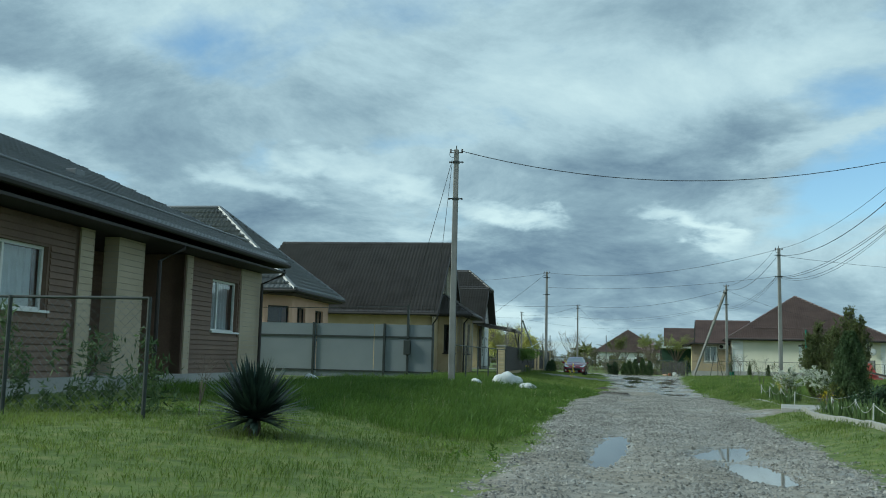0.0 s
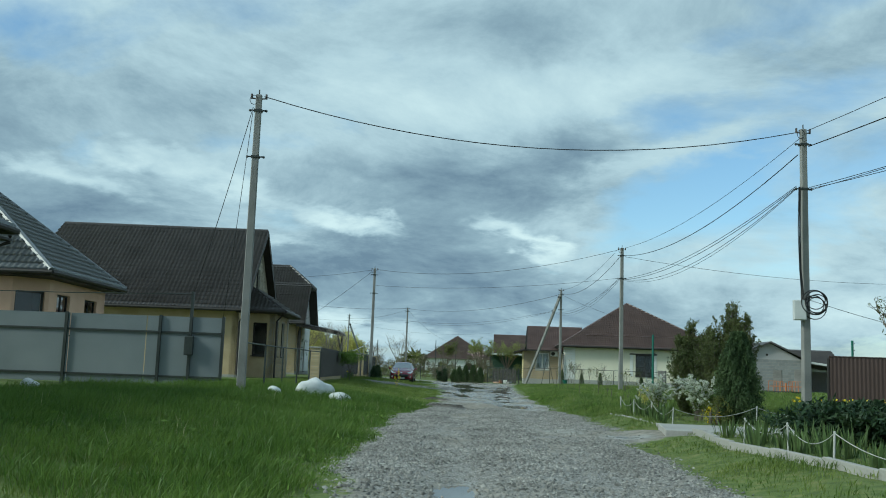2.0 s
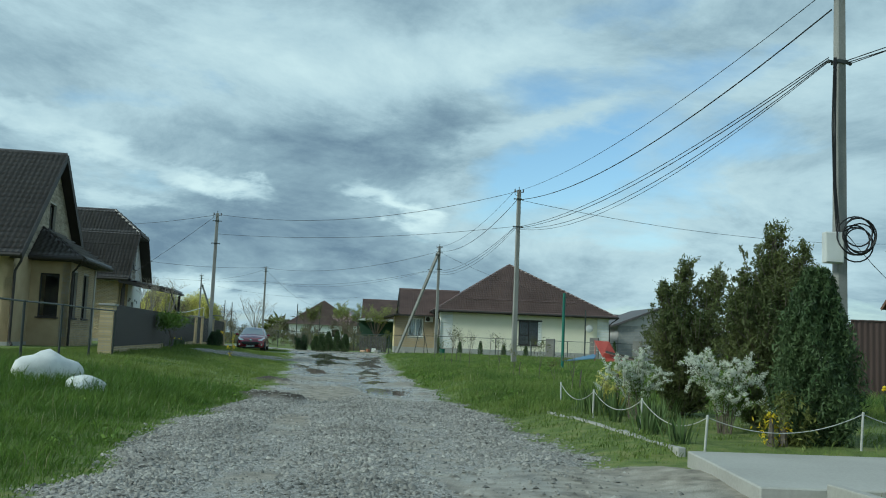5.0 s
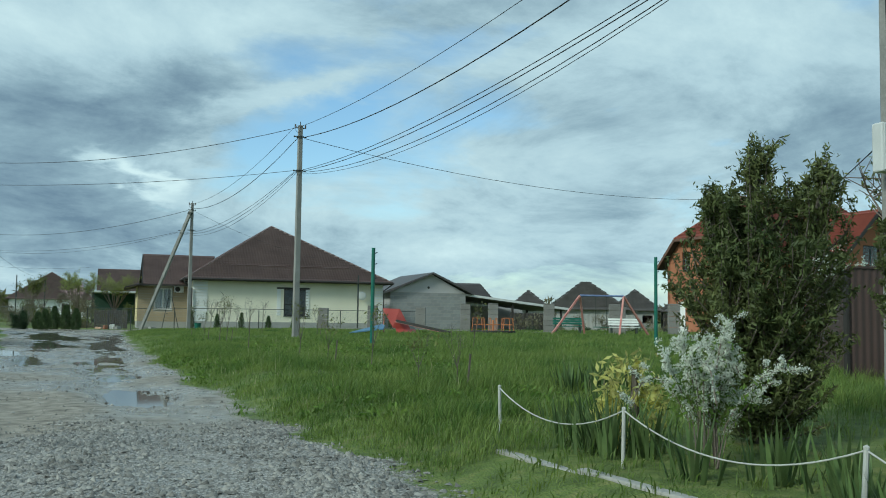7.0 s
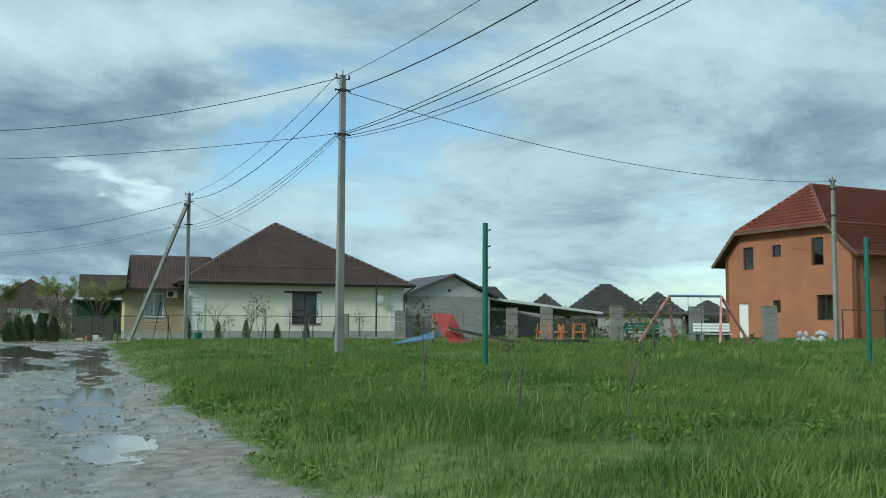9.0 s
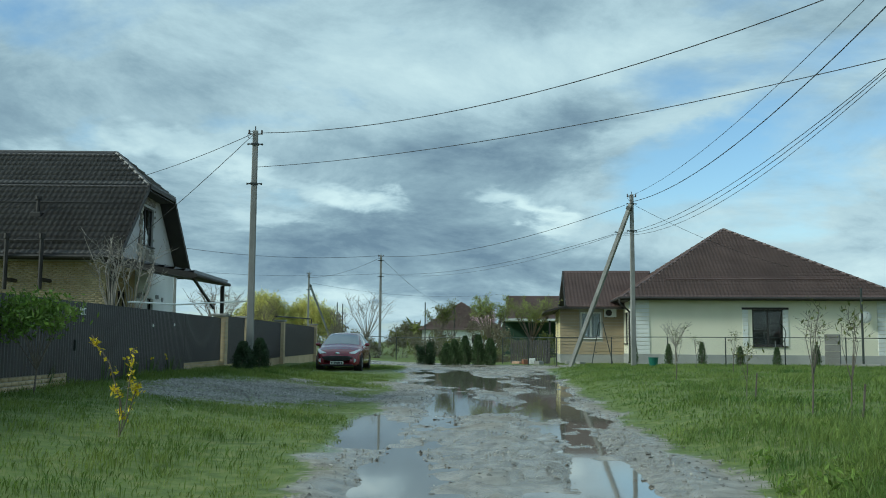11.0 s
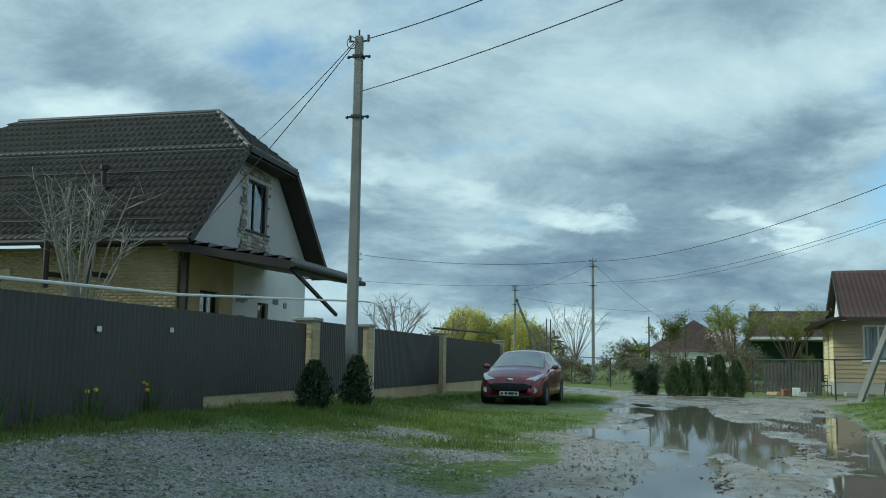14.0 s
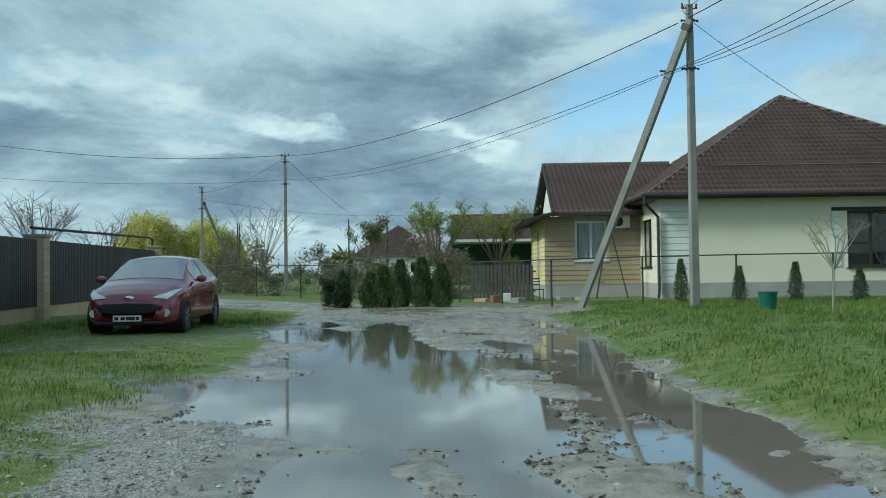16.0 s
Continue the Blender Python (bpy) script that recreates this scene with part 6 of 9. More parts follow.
def brown_fence():
    yaw = 98.3
    T = thing("fence", pose(-9.55, 43.3, 0, 0, 0, yaw), "dark brown profiled sheet fence on a low yellow brick plinth", "fence")
    m = T.matrix_basis
    L0 = 24.3
    # plinth bricks show below the sheets except where the gate hangs lower
    for a, b, z0, gate in ((0.0, 12.2, 0.60, False), (12.2, 20.1, 0.27, True), (20.1, 24.3, 0.60, False)):
        s = corrugated("sheet", b - a - 0.02, z0, 1.92, SHEET_BROWN, T)
        s.location = (a, 0, 0)
        if not gate:
            pl = part("plinth", box(bm_new(), a, b, 0.02, 0.14, -0.1, 0.62), MORTAR, T)
            bricks(pl, Matrix.Translation((0, 0.02, 0)), a, b, 0.0, 0.6, BRICK_YELLOW, limit=160)
    for z in (0.75, 1.75):
        part("rail", box(bm_new(), 0, L0, 0.012, 0.05, z - 0.02, z + 0.02), STEEL_DARK, T)
    part("gate_handle", box(bm_new(), 12.4, 12.44, -0.06, -0.02, 1.0, 1.2), STEEL_DARK, T)
    # number board: plain bars only
    nb = thing("house_sign", m @ pose(12.75, -0.035, 1.74), "small white house sign on the dark fence", "sign")
    part("plate", box(bm_new(), -0.15, 0.15, -0.008, 0, -0.065, 0.065), PAINT_WHITE, nb)
    part("bar", box(bm_new(), -0.12, 0.05, -0.011, -0.0082, -0.03, 0.03), STEEL_GREY, nb)
    part("bar", box(bm_new(), 0.07, 0.14, -0.011, -0.0082, -0.05, 0.05), STEEL_DARK, nb)
    for x, z in ((17.2, 1.55), (19.0, 1.6)):
        q = thing("notice_plate", m @ pose(x, -0.035, z), "tiny pale plate fixed to the dark fence", "sign")
        part("plate", box(bm_new(), -0.05, 0.05, -0.006, 0, -0.035, 0.035), PAINT_WHITE, q)
    # second stretch past the column, gate leaf and more sheets
    for a, b, z0 in ((24.75, 27.9, 0.45), (28.4, 35.6, 0.50), (36.1, 46.8, 0.5)):
        T2 = thing("fence", m @ pose(a, 0, 0), "dark brown profiled sheet fence panel between brick columns", "fence", "fence panels")
        corrugated("sheet", b - a, z0, 2.0, SHEET_BROWN, T2)
        part("rail", box(bm_new(), 0, b - a, 0.012, 0.05, 0.8, 0.84), STEEL_DARK, T2); part("rail", box(bm_new(), 0, b - a, 0.012, 0.05, 1.78, 1.82), STEEL_DARK, T2)
        part("plinth", box(bm_new(), 0, b - a, 0.01, 0.14, -0.1, z0 + 0.02), BRICK_YELLOW, T2)
    for s, z in ((24.52, 1.98), (28.15, 2.0), (35.85, 2.05), (47.0, 2.1)):
        w = m @ Vector((s, 0.05, 0))
        brick_column(w.x, w.y, z, yaw)
    w = m @ Vector((-0.25, 0.05, 0))
    brick_column(w.x, w.y, 1.85, yaw)
    gp = thing("gas_pipe", m, "thin pale gas pipe carried above the fence", "pipe")
    part("pipe", tube(bm_new(), [(15.0, -0.15, 2.02), (19.0, -0.12, 2.12), (27.8, -0.1, 2.6), (28.5, -0.1, 2.6), (28.5, -0.1, 0.3)], 0.022, 6), TRIM_WHITE, gp)
    gp2 = thing("gas_pipe", m, "black gas pipe arched over the gateway", "pipe")
    part("pipe", tube(bm_new(), [(36.0, 0.25, 2.28), (46.9, 0.2, 2.45), (47.3, 0.2, 2.4), (47.3, 0.2, 0.3)], 0.035, 6), CABLE, gp2)


def red_fence():
    T = thing("fence", pose(8.85, 33.2, 0, 0, 0, -6.0), "dark brown-red profiled sheet fence round a yard", "fence")
    corrugated("sheet", 12.0, 0.15, 1.95, SHEET_RED, T, depth=0.012)
    part("cap_rail", box(bm_new(), 0, 12, -0.03, 0.03, 1.95, 1.98), SHEET_RED, T)
    s = corrugated("sheet", 9.0, 0.15, 1.95, SHEET_RED, T, depth=0.012); s.rotation_euler = (0, 0, radians(62))
    part("corner_post", box(bm_new(), -0.04, 0.04, 0.0, 0.08, 0, 1.9), TRIM_DARK, T)
    part("post", rod(bm_new(), (2.4, 0.3, 0), (1.9, 0.3, 2.2), 0.04), STEEL_DARK, T)


grey_gate_fence(); brown_fence(); red_fence()
mesh_fence((-5.7, 8.2, 0), (-13.5, 6.6, 0), 1.62, 4, "chain-link garden fence on dark steel posts")
mesh_fence((-7.7, 28.6, 0), (-9.3, 42.9, 0), 1.35, 5, "low rail fence along a front yard", mesh=False)
mesh_fence((-2.87, 87.76, 0), (16.6, 86.1, 0), 1.48, 7, "chain-link fence with dark posts before a cream house")
mesh_fence((-6.0, 92.5, 0), (-2.87, 87.9, 0), 1.48, 2, "chain-link gate panel beside the yard", mesh=True)
mesh_fence((-31.0, 112.0, 0), (-8.5, 96.0, 0), 1.5, 9, "chain-link fence before a far garden", mesh=True)
mesh_fence((26.0, 62.5, 0), (38.0, 64.0, 0), 1.5, 5, "plain steel fence before the orange house", mesh=False)

# ---- paved drive, kerbs and roped flower beds ----
def paved(name, poly, t, z, mat, label):
    b = slab(bm_new(), [(x, y, z) for x, y in poly], t)
    bmesh.ops.bevel(b, geom=[e for e in b.edges], offset=0.012, segments=1, affect="EDGES")
    return tagged(part(name, b, mat), label, "paving", kind="structure")


SLAB_MAT = material("pale_drive_concrete", (0.29, 0.28, 0.255), (0.40, 0.39, 0.36), 0.85, 0.7, 30, 0.25)
paved("pavement", [(2.8, 21.4), (6.4, 21.6), (6.4, 23.9), (2.9, 23.7)], 0.35, 0.23, SLAB_MAT, "pale concrete drive slab beside the lane")
paved("pavement", [(6.42, 21.6), (11.5, 22.0), (11.5, 24.4), (6.42, 23.9)], 0.35, 0.27, SLAB_MAT, "pale concrete drive slab beside the flower bed")


def kerb_run(pts, top=0.09, label="pale concrete edging stone of the flower bed"):
    for a, b in zip(pts[:-1], pts[1:]):
        a, b = Vector((*a, 0)), Vector((*b, 0))
        d = (b - a)
        n = max(1, round(d.length / 1.0))
        for k in range(n):
            p, q = a + d * (k / n), a + d * ((k + 1) / n)
            m = (p + q) / 2
            T = tagged(part("kerb_stone", box(bm_new(), -(q - p).length / 2 + 0.006, (q - p).length / 2 - 0.006, -0.045, 0.045, -0.15, top, 0.012), SLAB_MAT), label, "kerb", "edging stones")
            T.matrix_basis = pose(m.x, m.y, gz(m.x, m.y) + 0.02, 0, rc.uniform(-1.5, 1.5), math.degrees(math.atan2(d.y, d.x)) + rc.uniform(-1, 1))


kerb_run([(3.3, 21.3), (3.35, 18.0), (4.0, 15.6), (4.5, 13.2)])
kerb_run([(2.98, 24.2), (2.62, 27.0), (2.25, 29.2)], -0.005, "pale edging stone sunk in the grass")


ROPE = material("grey_white_rope", (0.36, 0.36, 0.34), (0.5, 0.5, 0.47), 0.8, 6, 60, 0.2)


def rope_posts(pts, h=0.40):
    tops = []
    for x, y in pts:
        z = gz(x, y)
        T = thing("rope_post", pose(x, y, z, rc.uniform(-4, 4), rc.uniform(-4, 4), 0), "thin white-painted post of a low rope barrier", "post", "flower bed posts")
        part("stake", rod(bm_new(), (0, 0, -0.15), (0, 0, h), 0.014), ROPE, T)
        part("finial", ball(bm_new(), (0, 0, h), 0.018, sub=1), ROPE, T)
        tops.append(T.matrix_basis @ Vector((0, 0, h - 0.01)))
    for a, b in zip(tops[:-1], tops[1:]):
        wire(a, b, 0.14 + 0.025 * (a - b).length, 0.0055, "pale rope sagging between low posts", ROPE, "barrier_rope")


rope_posts([(2.54, 30.0), (2.74, 28.1), (2.98, 26.1), (3.25, 24.3), (5.0, 24.5), (6.6, 24.7)])
rope_posts([(6.6, 21.2), (4.75, 21.0), (3.7, 18.9), (4.05, 17.6), (4.1, 15.6), (4.75, 13.2)])

# ---- parked car ----
def car_paint():
    m = material("wine_red_car_paint", (0.18, 0.018, 0.032), (0.225, 0.025, 0.042), 0.22, 2, 200, 0.0, rvar=0.05, coat=0.8)
    return m


def parked_car(at):
    T = thing("car", at, "wine-red five-door hatchback parked on the verge", "car")
    paint = car_paint()
    X = [0.0, 0.06, 0.16, 0.35, 0.65, 0.95, 1.15, 1.45, 1.8, 2.1, 2.5, 3.0, 3.4, 3.7, 3.95, 4.12, 4.22, 4.28]
    TOP = [0.56, 0.66, 0.76, 0.85, 0.94, 1.00, 1.05, 1.20, 1.37, 1.47, 1.51, 1.50, 1.45, 1.38, 1.22, 1.02, 0.85, 0.62]
    BELT = [0.54, 0.62, 0.69, 0.76, 0.83, 0.88, 0.92, 0.945, 0.96, 0.97, 0.985, 1.01, 1.03, 1.045, 1.03, 0.96, 0.82, 0.6]
    WID = [0.50, 0.64, 0.74, 0.83, 0.88, 0.90, 0.905, 0.907, 0.907, 0.907, 0.907, 0.905, 0.89, 0.87, 0.83, 0.78, 0.70, 0.58]
    WTOP = [0.40, 0.50, 0.58, 0.66, 0.70, 0.72, 0.74, 0.70, 0.64, 0.60, 0.585, 0.58, 0.565, 0.55, 0.54, 0.54, 0.52, 0.45]
    BOT = [0.30, 0.25, 0.21, 0.20, 0.20, 0.20, 0.20, 0.20, 0.20, 0.20, 0.20, 0.20, 0.21, 0.23, 0.26, 0.30, 0.34, 0.40]
    xs = np.unique(np.concatenate([np.linspace(0, 0.4, 12), np.linspace(0.4, 3.9, 44), np.linspace(3.9, 4.28, 12)]))

    def at_x(v, x):
        return np.interp(x, X, v)

    def section(x):
        t, b, w, wt, z0 = (at_x(v, x) for v in (TOP, BELT, WID, WTOP, BOT))
        side = [(0, z0), (w * 0.9, z0), (w * 0.985, z0 + 0.08), (w, z0 + 0.22), (w * 0.995, z0 + (b - z0) * 0.62), (w * 0.985, b - 0.07), (w * 0.955, b)]
        up = [(w * 0.955 + (wt - w * 0.955) * f, b + (t - 0.05 - b) * (f ** 0.92)) for f in (0.33, 0.66, 1.0)]
        crown = [(wt * f, t - 0.05 * f * f) for f in (0.75, 0.45, 0.0)]
        return side + up + crown

    V, n = [], None
    for x in xs:
        s = section(x)
        n = len(s)
        V += [(x, p[0], p[1]) for p in s]
    k = len(xs)
    V2 = V + [(x, -y, z) for x, y, z in V]
    F = []
    for i in range(k - 1):
        for j in range(n - 1):
            a = i * n + j
            F += [(a, a + 1, a + n + 1, a + n), (len(V) + a, len(V) + a + n, len(V) + a + n + 1, len(V) + a + 1)]
    for i in (0, k - 1):
        for j in range(n - 1):
            a = i * n + j
            F.append((a, a + 1, len(V) + a + 1, len(V) + a))
    body = raw("body", V2, F, paint, T, smooth=True)
    dark = material("black_trim_plastic", (0.012, 0.012, 0.013), (0.022, 0.022, 0.024), 0.5, 5, 80, 0.05)
    # opaque car glass; its pale grey base stands for the reflected sky
    pane = material("sky_pale_car_glass", (0.20, 0.22, 0.22), (0.25, 0.27, 0.27), 0.06, 2, 50, 0.0, rvar=0.02)
    pane.node_tree.nodes["Principled BSDF"].inputs["IOR"].default_value = 3.0
    chrome = material("bright_chrome", (0.6, 0.6, 0.6), (0.75, 0.75, 0.75), 0.12, 2, 50, 0.0, metal=1.0, rvar=0.05)
    lampm = material("clear_lamp_lens", (0.55, 0.57, 0.58), (0.75, 0.77, 0.78), 0.12, 6, 60, 0.0, rvar=0.05, coat=0.6)
    rubber = material("tyre_rubber", (0.012, 0.012, 0.012), (0.025, 0.025, 0.025), 0.85, 8, 80, 0.2)
    alloy = material("alloy_wheel", (0.32, 0.33, 0.34), (0.45, 0.46, 0.47), 0.35, 6, 60, 0.0, metal=0.8)

    def patch(name, x0, x1, side, j0, j1, mat, push=0.006, nx=10, trim=0.0):
        """Glass over a stretch of the shell between two section lines."""
        vs, fs = [], []
        st = np.linspace(x0, x1, nx)
        js = np.linspace(j0, j1, 5)
        for x in st:
            s = np.array(section(x))
            for j in js:
                i = min(int(j), len(s) - 2)
                p = s[i] + (s[i + 1] - s[i]) * (j - i)
                q = np.array([p[0] + push * 1.0, p[1] + push * 0.6])
                vs.append((x, side * q[0], q[1]))
        for a in range(nx - 1):
            for b in range(4):
                fs.append((a * 5 + b, a * 5 + b + 1, (a + 1) * 5 + b + 1, (a + 1) * 5 + b))
        return raw(name, vs, fs, mat, T, smooth=True)

    # windscreen and rear window over the crown, both halves in one sheet
    def crown_patch(name, x0, x1, mat):
        vs, fs = [], []
        st = np.linspace(x0, x1, 10)
        for x in st:
            s = section(x)
            row = [s[8], s[9], s[10], s[11], s[12]]
            row = [(p[0] * 0.97, p[1] + 0.008) for p in row]
            vs += [(x, p[0], p[1]) for p in row] + [(x, -p[0], p[1]) for p in row[:-1][::-1]]
        m = 9
        for a in range(9):
            for b in range(m - 1):
                fs.append((a * m + b, a * m + b + 1, (a + 1) * m + b + 1, (a + 1) * m + b))
        return raw(name, vs, fs, mat, T, smooth=True)

    crown_patch("windscreen", 1.14, 2.02, pane)
    crown_patch("rear_window", 3.62, 4.05, pane)
    for s in (-1, 1):
        patch("side_window", 1.62, 2.42, s, 6.15, 8.75, pane)
        patch("side_window", 2.50, 3.28, s, 6.15, 8.75, pane)
        patch("side_window", 3.34, 3.62, s, 6.3, 8.5, pane)
        patch("door_moulding", 1.35, 3.35, s, 3.95, 4.1, chrome, 0.014)
        # almond lens: reaches inward over the nose, tapers back along the wing
        st = np.linspace(0.11, 0.62, 9)
        lens = []
        for x in st:
            sec = np.array(section(x))
            for j in np.linspace(5.75 + 0.5 * (x - 0.11), 9.9 - (x - 0.11) / 0.51 * 3.4, 5):
                p = sec[int(j)] + (sec[int(j) + 1] - sec[int(j)]) * (j - int(j))
                lens.append((x - 0.008, s * (p[0] + 0.008), p[1] + 0.010))
        raw("headlight", lens, [(a * 5 + b, a * 5 + b + 1, a * 5 + b + 6, a * 5 + b + 5) for a in range(8) for b in range(4)], lampm, T, smooth=True)
        patch("tail_light", 4.0, 4.2, s, 4.6, 6.6, material("tail_lamp", (0.25, 0.01, 0.01), (0.35, 0.02, 0.02), 0.2, 3, 40, 0), 0.008)
        m_ = bm_new()
        ball(m_, (1.55, s * 1.0, 1.02), 0.09, 0.11, 0.075)
        beam(m_, (1.55, s * 0.88, 0.99), (1.55, s * 0.98, 1.0), 0.04)
        part("door_mirror", m_, paint, T, smooth=True)
        part("fog_light", rod(bm_new(), (0.075, s * 0.66, 0.40), (0.12, s * 0.66, 0.40), 0.075, 0.075, 14), lampm, T)
        for x in (2.3, 3.15):
            part("door_handle", box(bm_new(), x - 0.1, x + 0.1, s * 0.905 - 0.02, s * 0.905 + 0.025, 0.86, 0.89, 0.008), paint, T)
        for x in (0.78, 3.39):
            W = new("wheel"); W.parent = T; W.location = (x, s * 0.80, 0.315)
            tb = bm_new()
            prof = [(0.20, -0.10), (0.295, -0.105), (0.318, -0.07), (0.318, 0.07), (0.295, 0.105), (0.20, 0.10)]
            N_ = 28
            rings = [[tb.verts.new((r * math.cos(2 * math.pi * i / N_), y, r * math.sin(2 * math.pi * i / N_))) for r, y in prof] for i in range(N_)]
            for i in range(N_):
                for j in range(len(prof)):
                    tb.faces.new((rings[i][j], rings[(i + 1) % N_][j], rings[(i + 1) % N_][(j + 1) % len(prof)], rings[i][(j + 1) % len(prof)]))
            part("tyre", tb, rubber, W, smooth=True)
            rb = bm_new()
            rod(rb, (0, s * 0.02, 0), (0, s * 0.085, 0), 0.05, 0.05, 14)
            for a in range(7):
                an = 2 * math.pi * a / 7
                beam(rb, (0.03 * math.cos(an), s * 0.075, 0.03 * math.sin(an)), (0.22 * math.cos(an), s * 0.08, 0.22 * math.sin(an)), 0.05, 0.02)
            rod(rb, (0, s * 0.0, 0), (0, s * 0.05, 0), 0.225, 0.225, 24)
            part("rim", rb, alloy, W)
            ar = bm_new()
            rod(ar, (x, s * 0.60, 0.33), (x, s * (at_x(WID, x) + 0.004), 0.33), 0.352, 0.352, 30)
            part("wheel_arch", ar, dark, T)
    # lower mouth, number plate with bars, emblem as a plain shape
    g = bm_new()
    prof = [(-0.52, 0.50), (0.52, 0.50), (0.46, 0.33), (-0.46, 0.33)]
    rows_ = []
    for f in np.linspace(-1, 1, 15):
        y = 0.62 * f
        xf = float(np.interp(abs(y), WID[:4], X[:4])) - 0.016
        zt_, zb_ = 0.585 - 0.02 * f * f - 0.05 * max(0, abs(f) - 0.75) * 4, 0.385 + 0.05 * f * f + 0.10 * max(0, abs(f) - 0.75) * 4
        rows_.append((g.verts.new((xf - 0.012, y, zt_)), g.verts.new((xf - 0.02, y, (zt_ + zb_) / 2)), g.verts.new((xf - 0.012, y, zb_))))
    for p, q in zip(rows_[:-1], rows_[1:]):
        g.faces.new((p[0], q[0], q[1], p[1])); g.faces.new((p[1], q[1], q[2], p[2]))
    r = bmesh.ops.extrude_face_region(g, geom=list(g.faces)); bmesh.ops.translate(g, vec=(0.15, 0, 0), verts=[v for v in r["geom"] if isinstance(v, bmesh.types.BMVert)])
    part("grille", g, dark, T)
    for z in (0.43, 0.48, 0.53):
        part("grille_bar", box(bm_new(), -0.042, 0.0, -0.42, 0.42, z - 0.006, z + 0.006), dark, T)
    pl = part("number_plate", box(bm_new(), -0.065, -0.045, -0.26, 0.26, 0.255, 0.365, 0.004), PAINT_WHITE, T)
    for y0, y1 in ((-0.22, -0.16), (-0.14, 0.02), (0.04, 0.12), (0.16, 0.23)):
        part("bar", box(bm_new(), -0.068, -0.0652, y0, y1, 0.28, 0.34), dark, pl)
    part("emblem", ball(bm_new(), (0.066, 0, 0.672), 0.025, 0.10, 0.055), chrome, T, smooth=True)
    part("bumper_lip", box(bm_new(), -0.01, 0.2, -0.62, 0.62, 0.19, 0.25, 0.02), dark, T)
    part("underbody", box(bm_new(), 0.3, 4.0, -0.7, 0.7, 0.17, 0.24), dark, T)
    return T


parked_car(pose(-11.42, 75.75, 0.03, 0, 0, 96.0) @ Matrix.Diagonal((1.03, 1.03, 1.03, 1)))

# ---- plants ----
RNG = np.random.default_rng(7)


def leaves(points, size, stretch=1.0, up=0.0, seed=0, normal=None):
    """Small four-sided leaves at points, turned at random; up leans their long axis upward."""
    r = np.random.default_rng(seed)
    n = len(points)
    d = r.normal(size=(n, 3)); d[:, 2] += up
    d /= np.linalg.norm(d, axis=1)[:, None]
    q = r.normal(size=(n, 3))
    s = np.cross(d, q); s /= np.linalg.norm(s, axis=1)[:, None]
    L = size * r.uniform(0.6, 1.4, n)[:, None]
    a, w = d * L * stretch, s * L * 0.5
    V = np.stack([points - a * 0.5, points + w * 0.5, points + a * 0.5, points - w * 0.5], 1).reshape(-1, 3)
    F = np.arange(n * 4).reshape(n, 4)
    return V, F


def blob_points(n, rx, ry, rz, seed, clumps=30, fill=0.35):
    """Points in clumps through an uneven ellipsoid, more of them near its skin."""
    r = np.random.default_rng(seed)
    c = r.normal(size=(clumps, 3)); c /= np.linalg.norm(c, axis=1)[:, None]
    c *= (r.uniform(fill, 1.0, clumps) ** 0.6)[:, None]
    rad = r.uniform(0.16, 0.34, clumps)
    k = r.integers(0, clumps, n)
    p = c[k] + r.normal(size=(n, 3)) * rad[k][:, None] * 0.6
    return p * np.array([rx, ry, rz])


def column_points(n, r0, h, seed, taper=0.75, skin=0.5):
    """Points of a tapering column of foliage, ragged at the skin."""
    r = np.random.default_rng(seed)
    t = r.uniform(0, 1, n) ** 0.85
    prof = np.where(t < 0.25, 0.75 + t, 1.0 - (np.maximum(t - 0.25, 0) / 0.75) ** 1.6 * taper) * r0
    a = r.uniform(0, 2 * math.pi, n)
    lobes = 1 + 0.16 * np.sin(5 * a + 9 * t) + 0.12 * np.sin(11 * a - 23 * t)
    q = prof * lobes * r.uniform(skin, 1.06, n)
    return np.stack([q * np.cos(a), q * np.sin(a), t * h], -1)


THUJA = foliage_mat("thuja_green", (0.045, 0.078, 0.03), (0.105, 0.15, 0.058), 0.25)
JUNIPER = foliage_mat("juniper_green", (0.065, 0.09, 0.03), (0.17, 0.185, 0.068), 0.3)
DARK_HEDGE = foliage_mat("dark_evergreen", (0.02, 0.042, 0.018), (0.05, 0.082, 0.034), 0.15)
YUCCA = foliage_mat("yucca_blue_green", (0.018, 0.032, 0.026), (0.04, 0.062, 0.045), 0.1, 0.45)
LEAF_FRESH = foliage_mat("fresh_spring_leaf", (0.09, 0.16, 0.025), (0.19, 0.27, 0.055), 0.4)
LEAF_OLIVE = foliage_mat("olive_leaf", (0.09, 0.11, 0.028), (0.19, 0.20, 0.06), 0.35)
WILLOW = foliage_mat("willow_yellow_green", (0.54, 0.52, 0.16), (0.70, 0.66, 0.26), 0.6)
SPRING_LEAF = foliage_mat("pale_spring_leaf", (0.21, 0.25, 0.055), (0.34, 0.38, 0.11), 0.5)
BLOSSOM = foliage_mat("white_blossom", (0.72, 0.74, 0.65), (0.86, 0.87, 0.80), 0.5, 0.6, 0.15)
BLOSSOM_PINK = foliage_mat("pink_blossom", (0.55, 0.35, 0.40), (0.70, 0.52, 0.55), 0.3)
FORSYTHIA = foliage_mat("yellow_blossom", (0.58, 0.44, 0.02), (0.75, 0.60, 0.05), 0.3)
TWIG = material("twig", (0.12, 0.095, 0.075), (0.2, 0.165, 0.135), 0.9, 4, 40, 0.2)
THICKET = foliage_mat("grey_brown_thicket", (0.12, 0.108, 0.07), (0.215, 0.195, 0.125), 0.3)


